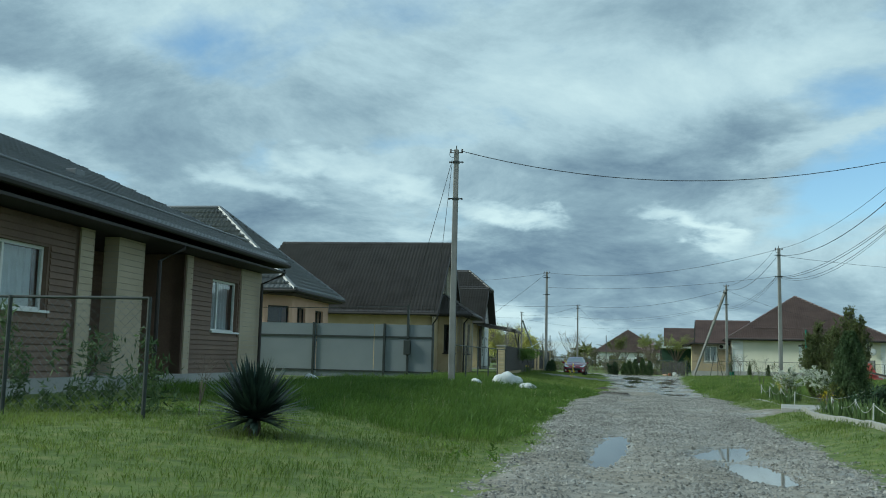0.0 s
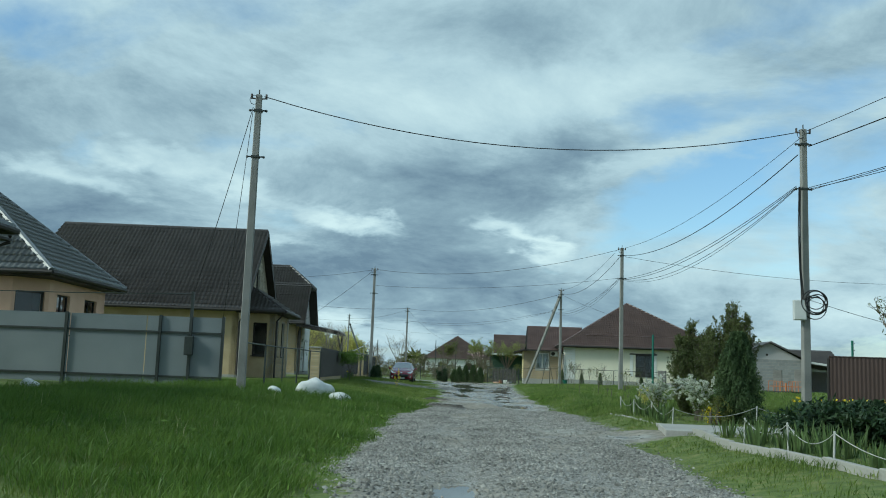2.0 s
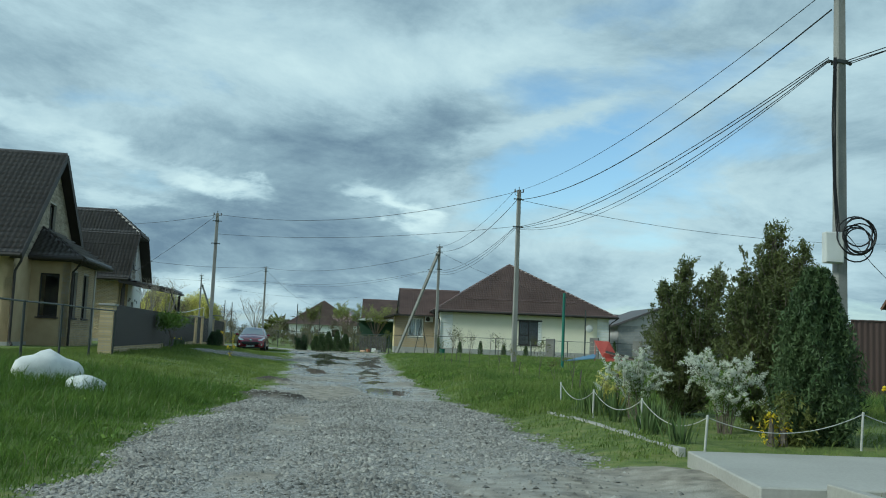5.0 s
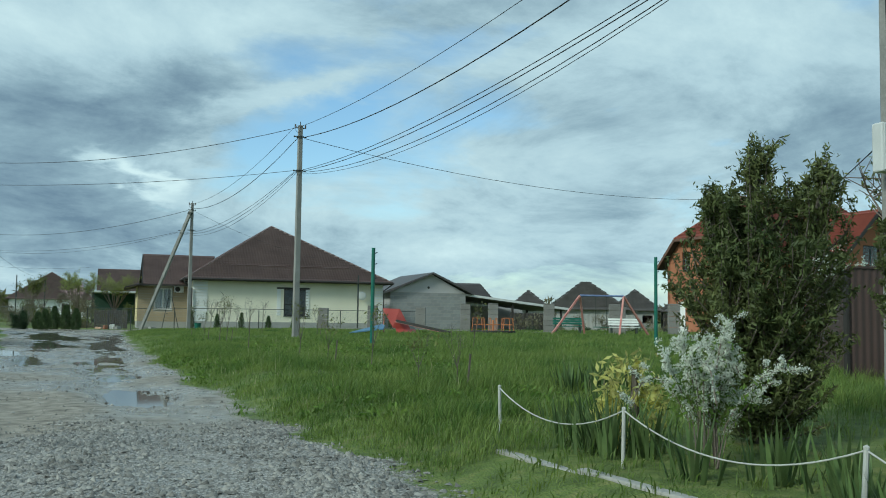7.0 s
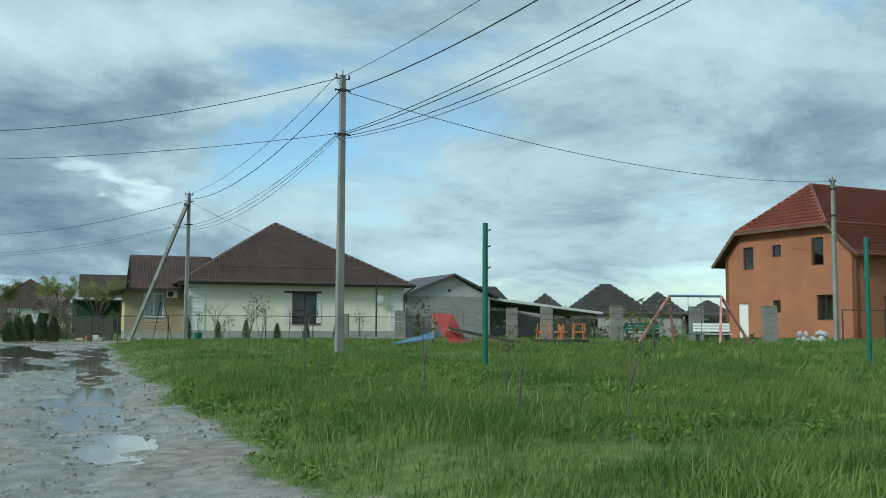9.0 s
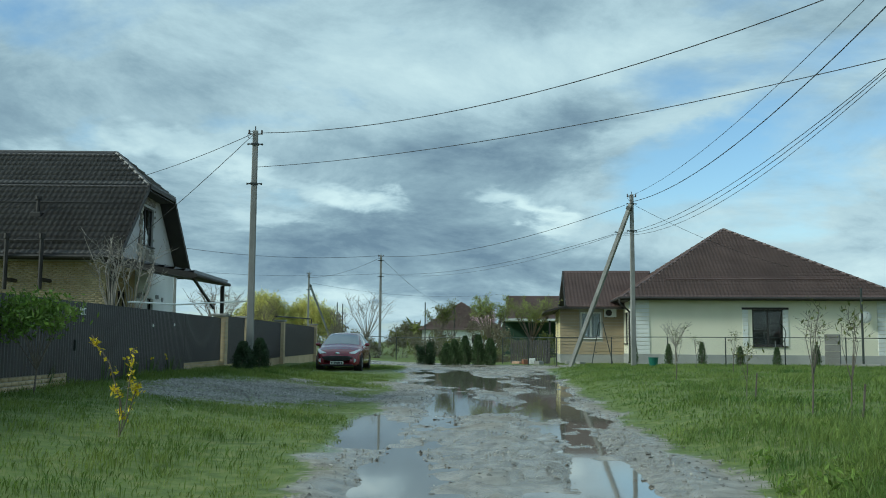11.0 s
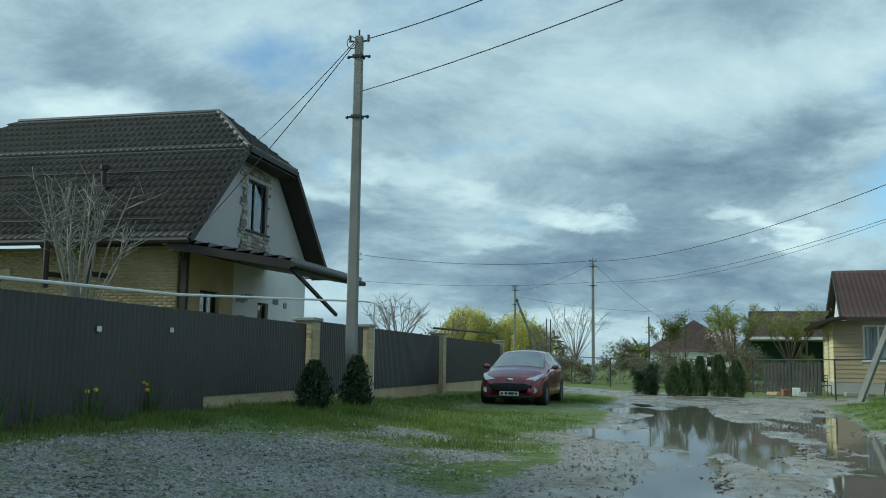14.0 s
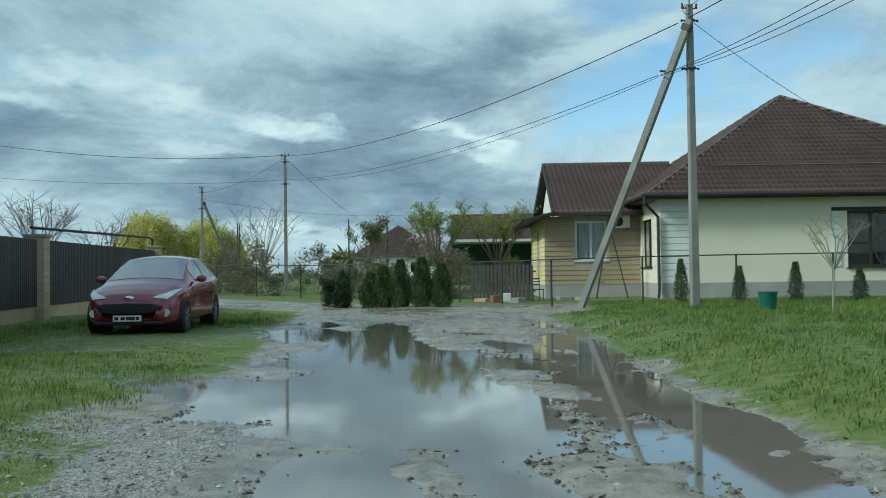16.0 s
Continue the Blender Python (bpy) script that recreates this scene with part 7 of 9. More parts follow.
def twigs(bm, base, h, n, spread, r, rnd, droop=0.0, n_sub=3):
    ends = []
    for k in range(n):
        a = rnd.uniform(0, 2 * math.pi)
        s = rnd.uniform(0.3, 1) * spread
        top = Vector((base[0] + s * math.cos(a), base[1] + s * math.sin(a), base[2] + h * rnd.uniform(0.7, 1.05)))
        b = Vector(base)
        mid = b.lerp(top, 0.5) + Vector((rnd.uniform(-0.1, 0.1) * h, rnd.uniform(-0.1, 0.1) * h, 0.08 * h))
        rod(bm, b, mid, r, r * 0.65, 5); rod(bm, mid, top, r * 0.65, r * 0.3, 5)
        ends.append((mid, top))
        for _ in range(n_sub):
            p = mid.lerp(top, rnd.uniform(0, 0.8))
            q = p + Vector((rnd.uniform(-1, 1), rnd.uniform(-1, 1), rnd.uniform(0.1, 1.0))) * h * 0.22
            rod(bm, p, q, r * 0.4, r * 0.18, 4)
            ends.append((p, q))
    return ends


def along(ends, n, jitter, seed):
    r = np.random.default_rng(seed)
    k = r.integers(0, len(ends), n)
    A, B = np.array([tuple(e[0]) for e in ends]), np.array([tuple(e[1]) for e in ends])
    t = r.uniform(0.1, 1, n)[:, None]
    return A[k] * (1 - t) + B[k] * t + r.normal(size=(n, 3)) * jitter


def evergreen(x, y, pts, size, mat, label, name="conifer", stretch=2.0, up=0.9, seed=0, group="", trunk=True):
    T = thing(name, pose(x, y, gz(x, y)), label, "shrub" if name != "conifer" else "conifer", group)
    V, F = leaves(pts, size, stretch, up, seed)
    raw("crown", V, F, mat, T)
    if trunk:
        h = float(pts[:, 2].max())
        part("trunk", rod(bm_new(), (0, 0, -0.1), (0, 0, h * 0.8), 0.05 + 0.015 * h, 0.02, 7), BARK, T)
    return T


def cypress(x, y, h, r, label, seed, mat=None, n=None, size=0.07, group=""):
    n = n or int(9000 * r * h)
    p = column_points(n, r, h, seed)
    return evergreen(x, y, p, size, mat or THUJA, label, seed=seed, group=group)


cypress(4.72, 25.0, 1.98, 0.46, "dense columnar thuja beside the roped flower bed", 11, size=0.034, n=34000)


def loose_juniper(x, y, h, r, seed, label, sprays=420, heads=((0, 0, 1.0),), n_core=26000, per=95, peak=0.5):
    """A trunk that forks into several heads, each an egg of upturned feathery sprays; gaps of sky between the outer ones."""
    rnd = random.Random(seed)
    g = np.random.default_rng(seed)
    b = bm_new()
    pts, ends = [], []
    for hx, hy, hs in heads:
        H = h * hs
        axis = lambda t: Vector((hx * t, hy * t, H * t))
        tube(b, [axis(t) for t in (0.0, 0.3, 0.6, 0.97)], 0.028, 6)
        prof = lambda t: r * hs * (0.85 + 0.15 * t / peak if t < peak else max(0.06, 1 - ((t - peak) / (1.02 - peak)) ** 1.7))
        for k in range(sprays // len(heads)):
            t = rnd.uniform(0.04, 1.0) ** 0.9
            a = rnd.uniform(0, 2 * math.pi)
            R = prof(t) * (1 + 0.2 * math.sin(3 * a + 7 * t + seed) + 0.14 * math.sin(7 * a - 11 * t)) * rnd.uniform(0.72, 1.16)
            p0 = axis(max(0.02, t - 0.10)) + Vector((math.cos(a), math.sin(a), 0)) * R * 0.35
            p1 = axis(t) + Vector((math.cos(a + 0.15), math.sin(a + 0.15), 0)) * R * 0.8
            p2 = axis(t) + Vector((math.cos(a + 0.2), math.sin(a + 0.2), 0)) * R + Vector((0, 0, rnd.uniform(0.04, 0.2) + 0.10 * t))
            rod(b, p0, p1, 0.008, 0.005, 4); rod(b, p1, p2, 0.005, 0.002, 4)
            e = [(p0, p1), (p1, p2), (p1, p2)]
            for _ in range(4):
                q = p0.lerp(p2, rnd.uniform(0.45, 0.95))
                e.append((q, q + Vector((rnd.uniform(-1, 1), rnd.uniform(-1, 1), rnd.uniform(0.0, 1.1))).normalized() * rnd.uniform(0.07, 0.17)))
            pts.append(along(e, per, 0.016, seed * 1000 + k))
        t = g.uniform(0.03, 0.9, n_core // len(heads)); a = g.uniform(0, 2 * math.pi, len(t))
        R = np.array([prof(v) for v in t]) * g.uniform(0.1, 0.78, len(t)) * np.clip(1.25 - 0.75 * t, 0.2, 1)
        pts.append(np.stack([hx * t + R * np.cos(a), hy * t + R * np.sin(a), H * t], -1))
    p = np.concatenate(pts)
    T = evergreen(x, y, p[p[:, 2] > 0.05], 0.030, JUNIPER, label, seed=seed, up=0.5, stretch=1.9, trunk=False)
    part("branch", b, BARK, T)["kind"] = "stuff"


loose_juniper(4.78, 26.75, 2.62, 0.62, 21, "tall loose juniper tree behind the white blossom", 560, ((0.16, 0.1, 1.0), (-0.26, 0.15, 0.74), (0.40, -0.2, 0.88), (0.25, 0.5, 0.85), (0.0, 1.15, 0.56)), 26000, 125)
loose_juniper(4.22, 28.7, 2.2, 0.48, 23, "smaller loose juniper tree beside a taller one", 360, ((0.0, 0, 1.0), (0.42, -0.3, 0.93), (-0.3, 0.2, 0.82)), 13000, 105)


def blossom_shrub(x, y, h, spread, seed, label, n=5200, mat=None, stems=22, size=0.024):
    """Long arching canes from one root, each thickly set with blossom along its upper length and on short side shoots."""
    rnd = random.Random(seed)
    T = thing("shrub", pose(x, y, gz(x, y)), label, "shrub", "white flowering shrubs")
    b = bm_new()
    ends, low = [], []
    k_ = h / 1.3
    for k in range(stems):
        a = rnd.uniform(0, 2 * math.pi); s = rnd.uniform(0.15, 1) * spread; hh = h * rnd.uniform(0.5, 1.08)
        dro = rnd.choice((0.02, 0.1, 0.3, 0.5))
        pts = [Vector((0.1 * math.cos(a) * k_, 0.1 * math.sin(a) * k_, 0))]
        for t in (0.25, 0.45, 0.65, 0.85, 1.0):
            pts.append(Vector((s * t * math.cos(a + 0.35 * t), s * t * math.sin(a + 0.35 * t), hh * (1 - (1 - t) ** 1.8) - dro * hh * t ** 4)))
        tube(b, pts, 0.006 * k_, 4)
        ends += list(zip(pts[2:-1], pts[3:])) + [(pts[1], pts[2])]
        low += list(zip(pts[1:3], pts[2:4]))
        for _ in range(5):
            i = rnd.randrange(2, 5)
            q = pts[i].lerp(pts[i + 1] if i < 5 else pts[i], rnd.random())
            e = q + Vector((rnd.uniform(-1, 1), rnd.uniform(-1, 1), rnd.uniform(-0.1, 0.9))).normalized() * rnd.uniform(0.08, 0.22) * k_
            rod(b, q, e, 0.003 * k_, 0.0015 * k_, 4)
            ends.append((q, e))
    part("stem", b, TWIG, T)["kind"] = "stuff"
    knots = along(ends, n // 9, 0.008 * k_, seed)
    g = np.random.default_rng(seed + 1)
    V, F = leaves(np.repeat(knots, 9, 0) + g.normal(size=(len(knots) * 9, 3)) * 0.013 * k_, size, 1.1, 0, seed)
    raw("blossom", V, F, mat or BLOSSOM, T)
    V, F = leaves(np.concatenate([along(low, n // 22, 0.05 * k_, seed + 5), along(ends, n // 40, 0.03 * k_, seed + 6)]), 0.034 * k_, 1.8, 0.3, seed + 3)
    raw("leaf", V, F, LEAF_FRESH, T)


blossom_shrub(4.05, 26.15, 1.08, 0.62, 31, "arching spirea shrub covered in white blossom", 34000, None, 26, 0.016)
blossom_shrub(3.3, 27.95, 1.02, 0.62, 33, "low arching spirea shrub in white blossom", 26000, None, 24, 0.016)
blossom_shrub(32.8, 63.0, 4.9, 2.5, 35, "young fruit tree in full white blossom", 12000, None, 34, 0.075)


def bush(x, y, rx, ry, rz, mat, label, seed, n=6000, size=0.07, name="shrub", lift=0.9, stretch=1.6, up=0.3, group=""):
    p = blob_points(n, rx, ry, rz, seed); p[:, 2] += rz * lift
    p = p[p[:, 2] > 0.0]
    return evergreen(x, y, p, size, mat, label, name, stretch, up, seed, group)


bush(5.65, 19.3, 1.15, 1.0, 0.34, DARK_HEDGE, "low spreading dark juniper in the flower bed", 41, 14000, 0.08)
bush(22.8, 49.0, 1.9, 1.5, 1.15, DARK_HEDGE, "dark spreading evergreen at the field's edge", 42, 9000, 0.08)
bush(4.25, 24.75, 0.3, 0.3, 0.3, LEAF_OLIVE, "small yellow-leaved shrub in the flower bed", 43, 1000, 0.04)
bush(4.1, 24.7, 0.2, 0.16, 0.2, FORSYTHIA, "tuft of yellow leaves in the flower bed", 48, 160, 0.035)
bush(3.25, 28.9, 0.3, 0.25, 0.35, WILLOW, "small shrub with fresh yellow-green shoots", 44, 900, 0.05)
bush(-9.9, 89.0, 0.56, 0.55, 0.66, DARK_HEDGE, "clipped round dark evergreen bush", 45, 9000, 0.05)
for k, (x, y, h) in enumerate(((-8.75, 88.9, 1.15), (-8.3, 88.7, 1.35), (-7.7, 88.5, 1.55), (-7.0, 88.4, 1.6), (-6.35, 88.3, 1.4))):
    cypress(x, y, h, 0.36, "dense clipped thuja in a short row", 50 + k, n=7000, size=0.045, group="thuja row")
for k, (x, y, h) in enumerate(((1.0, 87.1, 1.35), (2.7, 86.95, 1.1), (4.3, 86.8, 1.2), (6.1, 86.65, 1.0), (7.8, 86.5, 1.0), (9.6, 86.3, 1.1), (14.6, 86.2, 1.6))):
    cypress(x, y, h, 0.22, "small conical thuja along the chain-link fence", 60 + k, n=1700, size=0.045, group="small thujas")
for k, (x, y, h) in enumerate(((-11.35, 64.75, 0.85), (-11.5, 66.6, 0.95))):
    cypress(x, y, h, 0.30, "small clipped conical thuja before the fence", 70 + k, DARK_HEDGE, n=4200, size=0.04, group="verge thujas")

# yucca
def yucca(x, y):
    T = thing("yucca", pose(x, y, gz(x, y)), "spiky blue-green yucca on a short trunk in the grass", "plant")
    part("trunk", rod(bm_new(), (0, 0, -0.1), (0, 0, 0.2), 0.10, 0.08, 8), BARK, T)
    r = np.random.default_rng(77)
    vs, fs = [], []
    for k in range(430):
        a, el = r.uniform(0, 2 * math.pi), r.uniform(-0.15, 1.35)
        L = r.uniform(0.56, 0.88)
        d = np.array([math.cos(a) * math.cos(el), math.sin(a) * math.cos(el), math.sin(el)])
        s = np.array([-math.sin(a), math.cos(a), 0]) * 0.033
        b = np.array([0, 0, 0.2])
        dro = np.array([0, 0, -0.05 if el < 0.4 else 0])
        i = len(vs)
        vs += [b - s * 0.6, b + s * 0.6, b + d * L * 0.5 + s, b + d * L * 0.5 - s, b + d * L + dro, b + d * L + dro]
        fs += [(i, i + 1, i + 2, i + 3), (i + 3, i + 2, i + 4, i + 5)]
    raw("leaf_rosette", vs, fs, YUCCA, T)


yucca(-3.9, 7.95)


def bare_tree(x, y, h, spread, seed, label, leaf=None, n_leaf=0, size=0.05, mat=None, trunk_h=0.3, n=9, name="tree", group="", r0=0.035):
    rnd = random.Random(seed)
    T = thing(name, pose(x, y, gz(x, y)), label, "tree", group)
    tb = bm_new()
    rod(tb, (0, 0, -0.15), (0.02 * h, 0, h * trunk_h), r0 * h * 0.55, r0 * h * 0.4, 7)
    part("trunk", tb, mat or BARK, T)
    b = bm_new()
    ends = twigs(b, (0.02 * h, 0, h * trunk_h), h * (1 - trunk_h), n, spread, r0 * h * 0.28, rnd, n_sub=6)
    for p, q in list(ends):
        if rnd.random() < 0.5:
            s = p.lerp(q, 0.6)
            e = s + Vector((rnd.uniform(-1, 1), rnd.uniform(-1, 1), rnd.uniform(0.2, 1))) * h * 0.1
            rod(b, s, e, r0 * h * 0.07, r0 * h * 0.04, 4); ends.append((s, e))
    part("branch", b, mat or TWIG, T)
    if n_leaf:
        V, F = leaves(along(ends, n_leaf, size * 1.2, seed), size, 1.4, 0.2, seed)
        raw("leaf", V, F, leaf, T)["kind"] = "stuff"
    return T


bare_tree(1.87, 76.5, 1.8, 0.75, 81, "small pruned tree with bare pale branches in the grass", mat=BARK_GREY, trunk_h=0.45, r0=0.03)
bare_tree(-16.9, 105.5, 4.6, 2.1, 82, "bare fruit tree beside a utility pole", mat=BARK_GREY, trunk_h=0.28, n=18, r0=0.02)
bare_tree(-26.5, 101.0, 4.9, 2.2, 83, "bare dark fruit tree behind the fence", n=26, r0=0.022)
bare_tree(-24.2, 103.0, 4.0, 1.8, 84, "bare dark fruit tree behind the fence", n=20, r0=0.022)
bare_tree(-12.9, 60.9, 3.2, 1.0, 85, "bare young tree with pale twigs behind the dark fence", mat=BARK_GREY, n=10, trunk_h=0.35, r0=0.02)
bare_tree(-13.9, 61.8, 3.4, 0.9, 86, "bare young tree with pale twigs behind the dark fence", mat=BARK_GREY, n=10, trunk_h=0.4, r0=0.02)
bare_tree(-10.2, 52.5, 1.52, 0.72, 87, "shrub coming into fresh leaf at the dark fence", LEAF_FRESH, 2200, 0.07, n=12, trunk_h=0.25, r0=0.02)
bare_tree(-7.5, 100.5, 4.2, 2.0, 88, "light green garden tree in young leaf", SPRING_LEAF, 7000, 0.065, n=16)
bare_tree(-4.8, 101.5, 4.0, 1.8, 89, "light green garden tree in young leaf", SPRING_LEAF, 5000, 0.065, n=16)
bare_tree(-12.5, 112, 4.2, 2.0, 90, "garden tree coming into leaf", LEAF_OLIVE, 1800, 0.12, n=10)
bare_tree(-9.8, 121, 4.0, 1.6, 91, "pink blossoming fruit tree far off", BLOSSOM_PINK, 900, 0.14, n=10)
bare_tree(-5.3, 8.9, 0.85, 0.3, 93, "small bare shrub beside the yucca", n=6, trunk_h=0.2, r0=0.02, name="shrub")
bare_tree(11.7, 34.8, 3.7, 1.1, 92, "tree with sparse fresh leaves beside the red fence", LEAF_OLIVE, 500, 0.08, n=10)
SAP = [(1.4, 51.9, 1.5, 1), (1.75, 47.8, 1.4, 0), (2.4, 42.3, 1.2, 1), (2.65, 40.1, 0.9, 1), (3.15, 38.4, 1.1, 1), (3.05, 34.8, 0.75, 1), (3.3, 33.8, 0.9, 0), (0.6, 64.5, 1.4, 1), (1.25, 53.2, 1.6, 1), (0.85, 56.0, 1.0, 1), (3.4, 62, 1.5, 0), (2.8, 69, 1.3, 1), (5.5, 60.5, 1.2, 1), (7.2, 45.0, 1.2, 1), (2.4, 74.5, 1.2, 1)]
for k, (x, y, h, lf) in enumerate(SAP):
    bare_tree(x, y, h, 0.28, 100 + k, "slender planted sapling with few leaves in the field" if lf else "slender bare planted sapling in the field", LEAF_OLIVE, 60 if lf else 0, 0.05, mat=BARK, trunk_h=0.35, n=5, name="sapling", group="saplings in the field", r0=0.016)
    if k % 3 == 0:
        T = thing("stake", pose(x + 0.15, y, gz(x, y), 3, 4, 0), "short wooden planting stake", "stake", "planting stakes")
        part("stick", beam(bm_new(), (0, 0, -0.1), (0, 0, 0.5), 0.022), BARK, T)


def willow(x, y, h, w, seed):
    r = np.random.default_rng(seed)
    rnd = random.Random(seed)
    T = thing("tree", pose(x, y, 0), "yellow-green weeping willow in young leaf far off", "tree", "willows")
    part("trunk", rod(bm_new(), (0, 0, -0.3), (0, 0, h * 0.55), 0.35, 0.18, 8), BARK, T)
    b = bm_new()
    pts = []
    for k in range(60):
        a, s = rnd.uniform(0, 2 * math.pi), w * 0.5 * rnd.uniform(0.1, 1) ** 0.6
        top = np.array([s * 0.8 * math.cos(a), s * 0.8 * math.sin(a), h * (1 - 0.35 * (s / (w * 0.5)) ** 2) * rnd.uniform(0.82, 1.02)])
        rod(b, (0, 0, h * 0.4), top, 0.08, 0.02, 5)
        for _ in range(10):
            n = 24
            o = r.normal(size=3) * np.array([0.35, 0.35, 0.2])
            t = np.linspace(0, 1, n)[:, None]
            end = top + o + np.array([0.25 * math.cos(a) * s, 0.25 * math.sin(a) * s, -h * rnd.uniform(0.25, 0.5)])
            pts.append((top + o) * (1 - t) + end * t + r.normal(size=(n, 3)) * 0.08)
    part("branch", b, BARK, T)
    V, F = leaves(np.repeat(np.concatenate(pts), 2, 0) + r.normal(size=(60 * 10 * 24 * 2, 3)) * 0.1, 0.14, 1.8, -0.5, seed)
    raw("crown", V, F, WILLOW, T)


willow(-35.5, 138, 7.0, 6.5, 5)
willow(-31.0, 140, 6.6, 6.0, 6)
bush(-42, 150, 4, 3, 2.6, LEAF_OLIVE, "distant tree in young leaf", 121, 3000, 0.3, name="tree", stretch=1.3)

# tangled garden growth far behind the crossing, and the far tree line
def thicket(name, spots, mat, label, seed, n=2300, size=0.075):
    r = np.random.default_rng(seed)
    V, F, k = [], [], 0
    for x, y, rx, rz in spots:
        p = blob_points(n, rx, rx, rz, int(r.integers(1e6)), 14); p[:, 2] = np.abs(p[:, 2] + rz * 0.8)
        p += np.array([x, y, 0])
        v, f = leaves(p, size, 2.2, 0.5, int(r.integers(1e6)))
        V.append(v); F.append(f + k); k += len(v)
    return tagged(raw(name, np.concatenate(V), np.concatenate(F), mat), label, "thicket", kind="stuff")


r_ = random.Random(9)
thicket("thicket", [(-30 + 2.0 * k + r_.uniform(-0.8, 0.8), 112 - 1.1 * k + r_.uniform(-2, 5), r_.uniform(1.0, 1.8), r_.uniform(0.7, 1.5)) for k in range(13)], THICKET, "grey-brown bare thicket in the far garden", 5)
thicket("thicket", [(-22 + 1.7 * k + r_.uniform(-0.8, 0.8), 108 + r_.uniform(-3, 14), r_.uniform(0.8, 1.6), r_.uniform(0.6, 1.3)) for k in range(12)], LEAF_OLIVE, "olive-green shrubs in the far garden", 6, 1800)
thicket("far_trees", [(-160 + 7 * k + r_.uniform(-3, 3), 260 + r_.uniform(-30, 40), r_.uniform(4, 8), r_.uniform(1.6, 4.0)) for k in range(60)], THICKET, "distant low line of bare trees", 7, 260, 0.9)
thicket("far_trees", [(r_.uniform(-120, 160), 240 + r_.uniform(-40, 40), r_.uniform(3, 6), r_.uniform(1.6, 3.2)) for k in range(26)], LEAF_OLIVE, "distant trees in young leaf", 8, 240, 0.8)
thicket("thicket", [(26 + 1.15 * k + r_.uniform(-0.4, 0.4), 92 - 0.35 * k + r_.uniform(-1.5, 2.5), r_.uniform(0.6, 1.1), r_.uniform(0.5, 1.0)) for k in range(11)], THICKET, "brown tangle of bare shrubs behind the play field", 10, 420, 0.09)
thicket("thicket", [(22 + 1.3 * k + r_.uniform(-0.4, 0.4), 78 - 0.9 * k + r_.uniform(-0.5, 1.5), r_.uniform(0.4, 0.7), r_.uniform(0.3, 0.55)) for k in range(7)], DARK_HEDGE, "low dark bushes behind the swing", 11, 500, 0.07)
thicket("garden_weeds", [(-6.2 - 0.45 * k, 8.3 - 0.09 * k + r_.uniform(0.1, 1.2), r_.uniform(0.25, 0.5), r_.uniform(0.5, 1.15)) for k in range(15)], THUJA, "dark overgrown garden plants behind the chain-link fence", 9, 560, 0.055)
for k, (x, y) in enumerate(((-20.5, 113), (-12, 116), (-24, 124), (-15, 128), (-10, 132))):
    bare_tree(x, y, 3.6 + 0.4 * (k % 3), 1.6, 140 + k, "bare garden tree far off", n=9, group="bare garden trees", r0=0.022)
for x, y, h in ((-14.5, 118, 4.6), (-11.8, 116.5, 4.4), (-22.0, 119, 4.5), (-24.8, 128, 5.0)):
    T = thing("post", pose(x, y, 0), "thin dark steel post far off", "post", "far posts")
    part("shaft", rod(bm_new(), (0, 0, -0.2), (0, 0, h), 0.06, 0.05, 6), STEEL_DARK, T)

# forsythia sprig on the verge
fx = thing("forsythia", pose(-7.08, 49.1, gz(-7.08, 49.1)), "slender forsythia shrub with bright yellow blossom on the verge", "shrub")
fb = bm_new()
fe = []
rf = random.Random(4)
for tx, ty, tz in ((-0.32, -0.1, 1.12), (0.12, 0.02, 0.98), (0.17, 0.1, 0.6), (-0.08, 0.0, 0.55)):
    pts = [Vector((0, 0, 0)), Vector((tx * 0.15 + 0.05, ty * 0.2, tz * 0.35)), Vector((tx * 0.5 + 0.04, ty * 0.5, tz * 0.72)), Vector((tx, ty, tz))]
    tube(fb, pts, 0.007, 5)
    fe += list(zip(pts[1:-1], pts[2:])) + [(pts[2], pts[3])]
part("stem", fb, TWIG, fx)["kind"] = "stuff"
V, F = leaves(np.repeat(along(fe, 46, 0.012, 3), 6, 0) + np.random.default_rng(5).normal(size=(276, 3)) * 0.022, 0.042, 1.3, 0, 3)
raw("blossom", V, F, FORSYTHIA, fx)


def strap_clump(x, y, h, n, seed, mat, label, name="iris_clump", flower=None, group="iris clumps"):
    r = np.random.default_rng(seed)
    T = thing(name, pose(x, y, gz(x, y)), label, "plant", group)
    a = r.uniform(0, 2 * math.pi, n); s = r.uniform(0, 0.22, n); L = h * r.uniform(0.6, 1.1, n)
    lean = r.uniform(0.05, 0.5, n)
    b = np.stack([s * np.cos(a), s * np.sin(a), np.zeros(n)], -1)
    tip = b + np.stack([lean * L * np.cos(a), lean * L * np.sin(a), L], -1)
    w = np.stack([-np.sin(a), np.cos(a), np.zeros(n)], -1) * 0.014
    mid = b * 0.5 + tip * 0.5 + np.array([0, 0, 0.06]) * h
    V = np.stack([b - w, b + w, mid + w, mid - w, tip, tip], 1).reshape(-1, 3)
    i = np.arange(n) * 6
    F = np.concatenate([np.stack([i, i + 1, i + 2, i + 3], -1), np.stack([i + 3, i + 2, i + 4, i + 5], -1)])
    raw("leaf", V, F, mat, T)
    if flower:
        fl = bm_new()
        for k in range(6):
            ball(fl, (r.uniform(-0.2, 0.2), r.uniform(-0.2, 0.2), h * r.uniform(0.75, 1.0)), 0.035, 0.035, 0.03, 1)
        part("flower", fl, flower, T)["kind"] = "stuff"


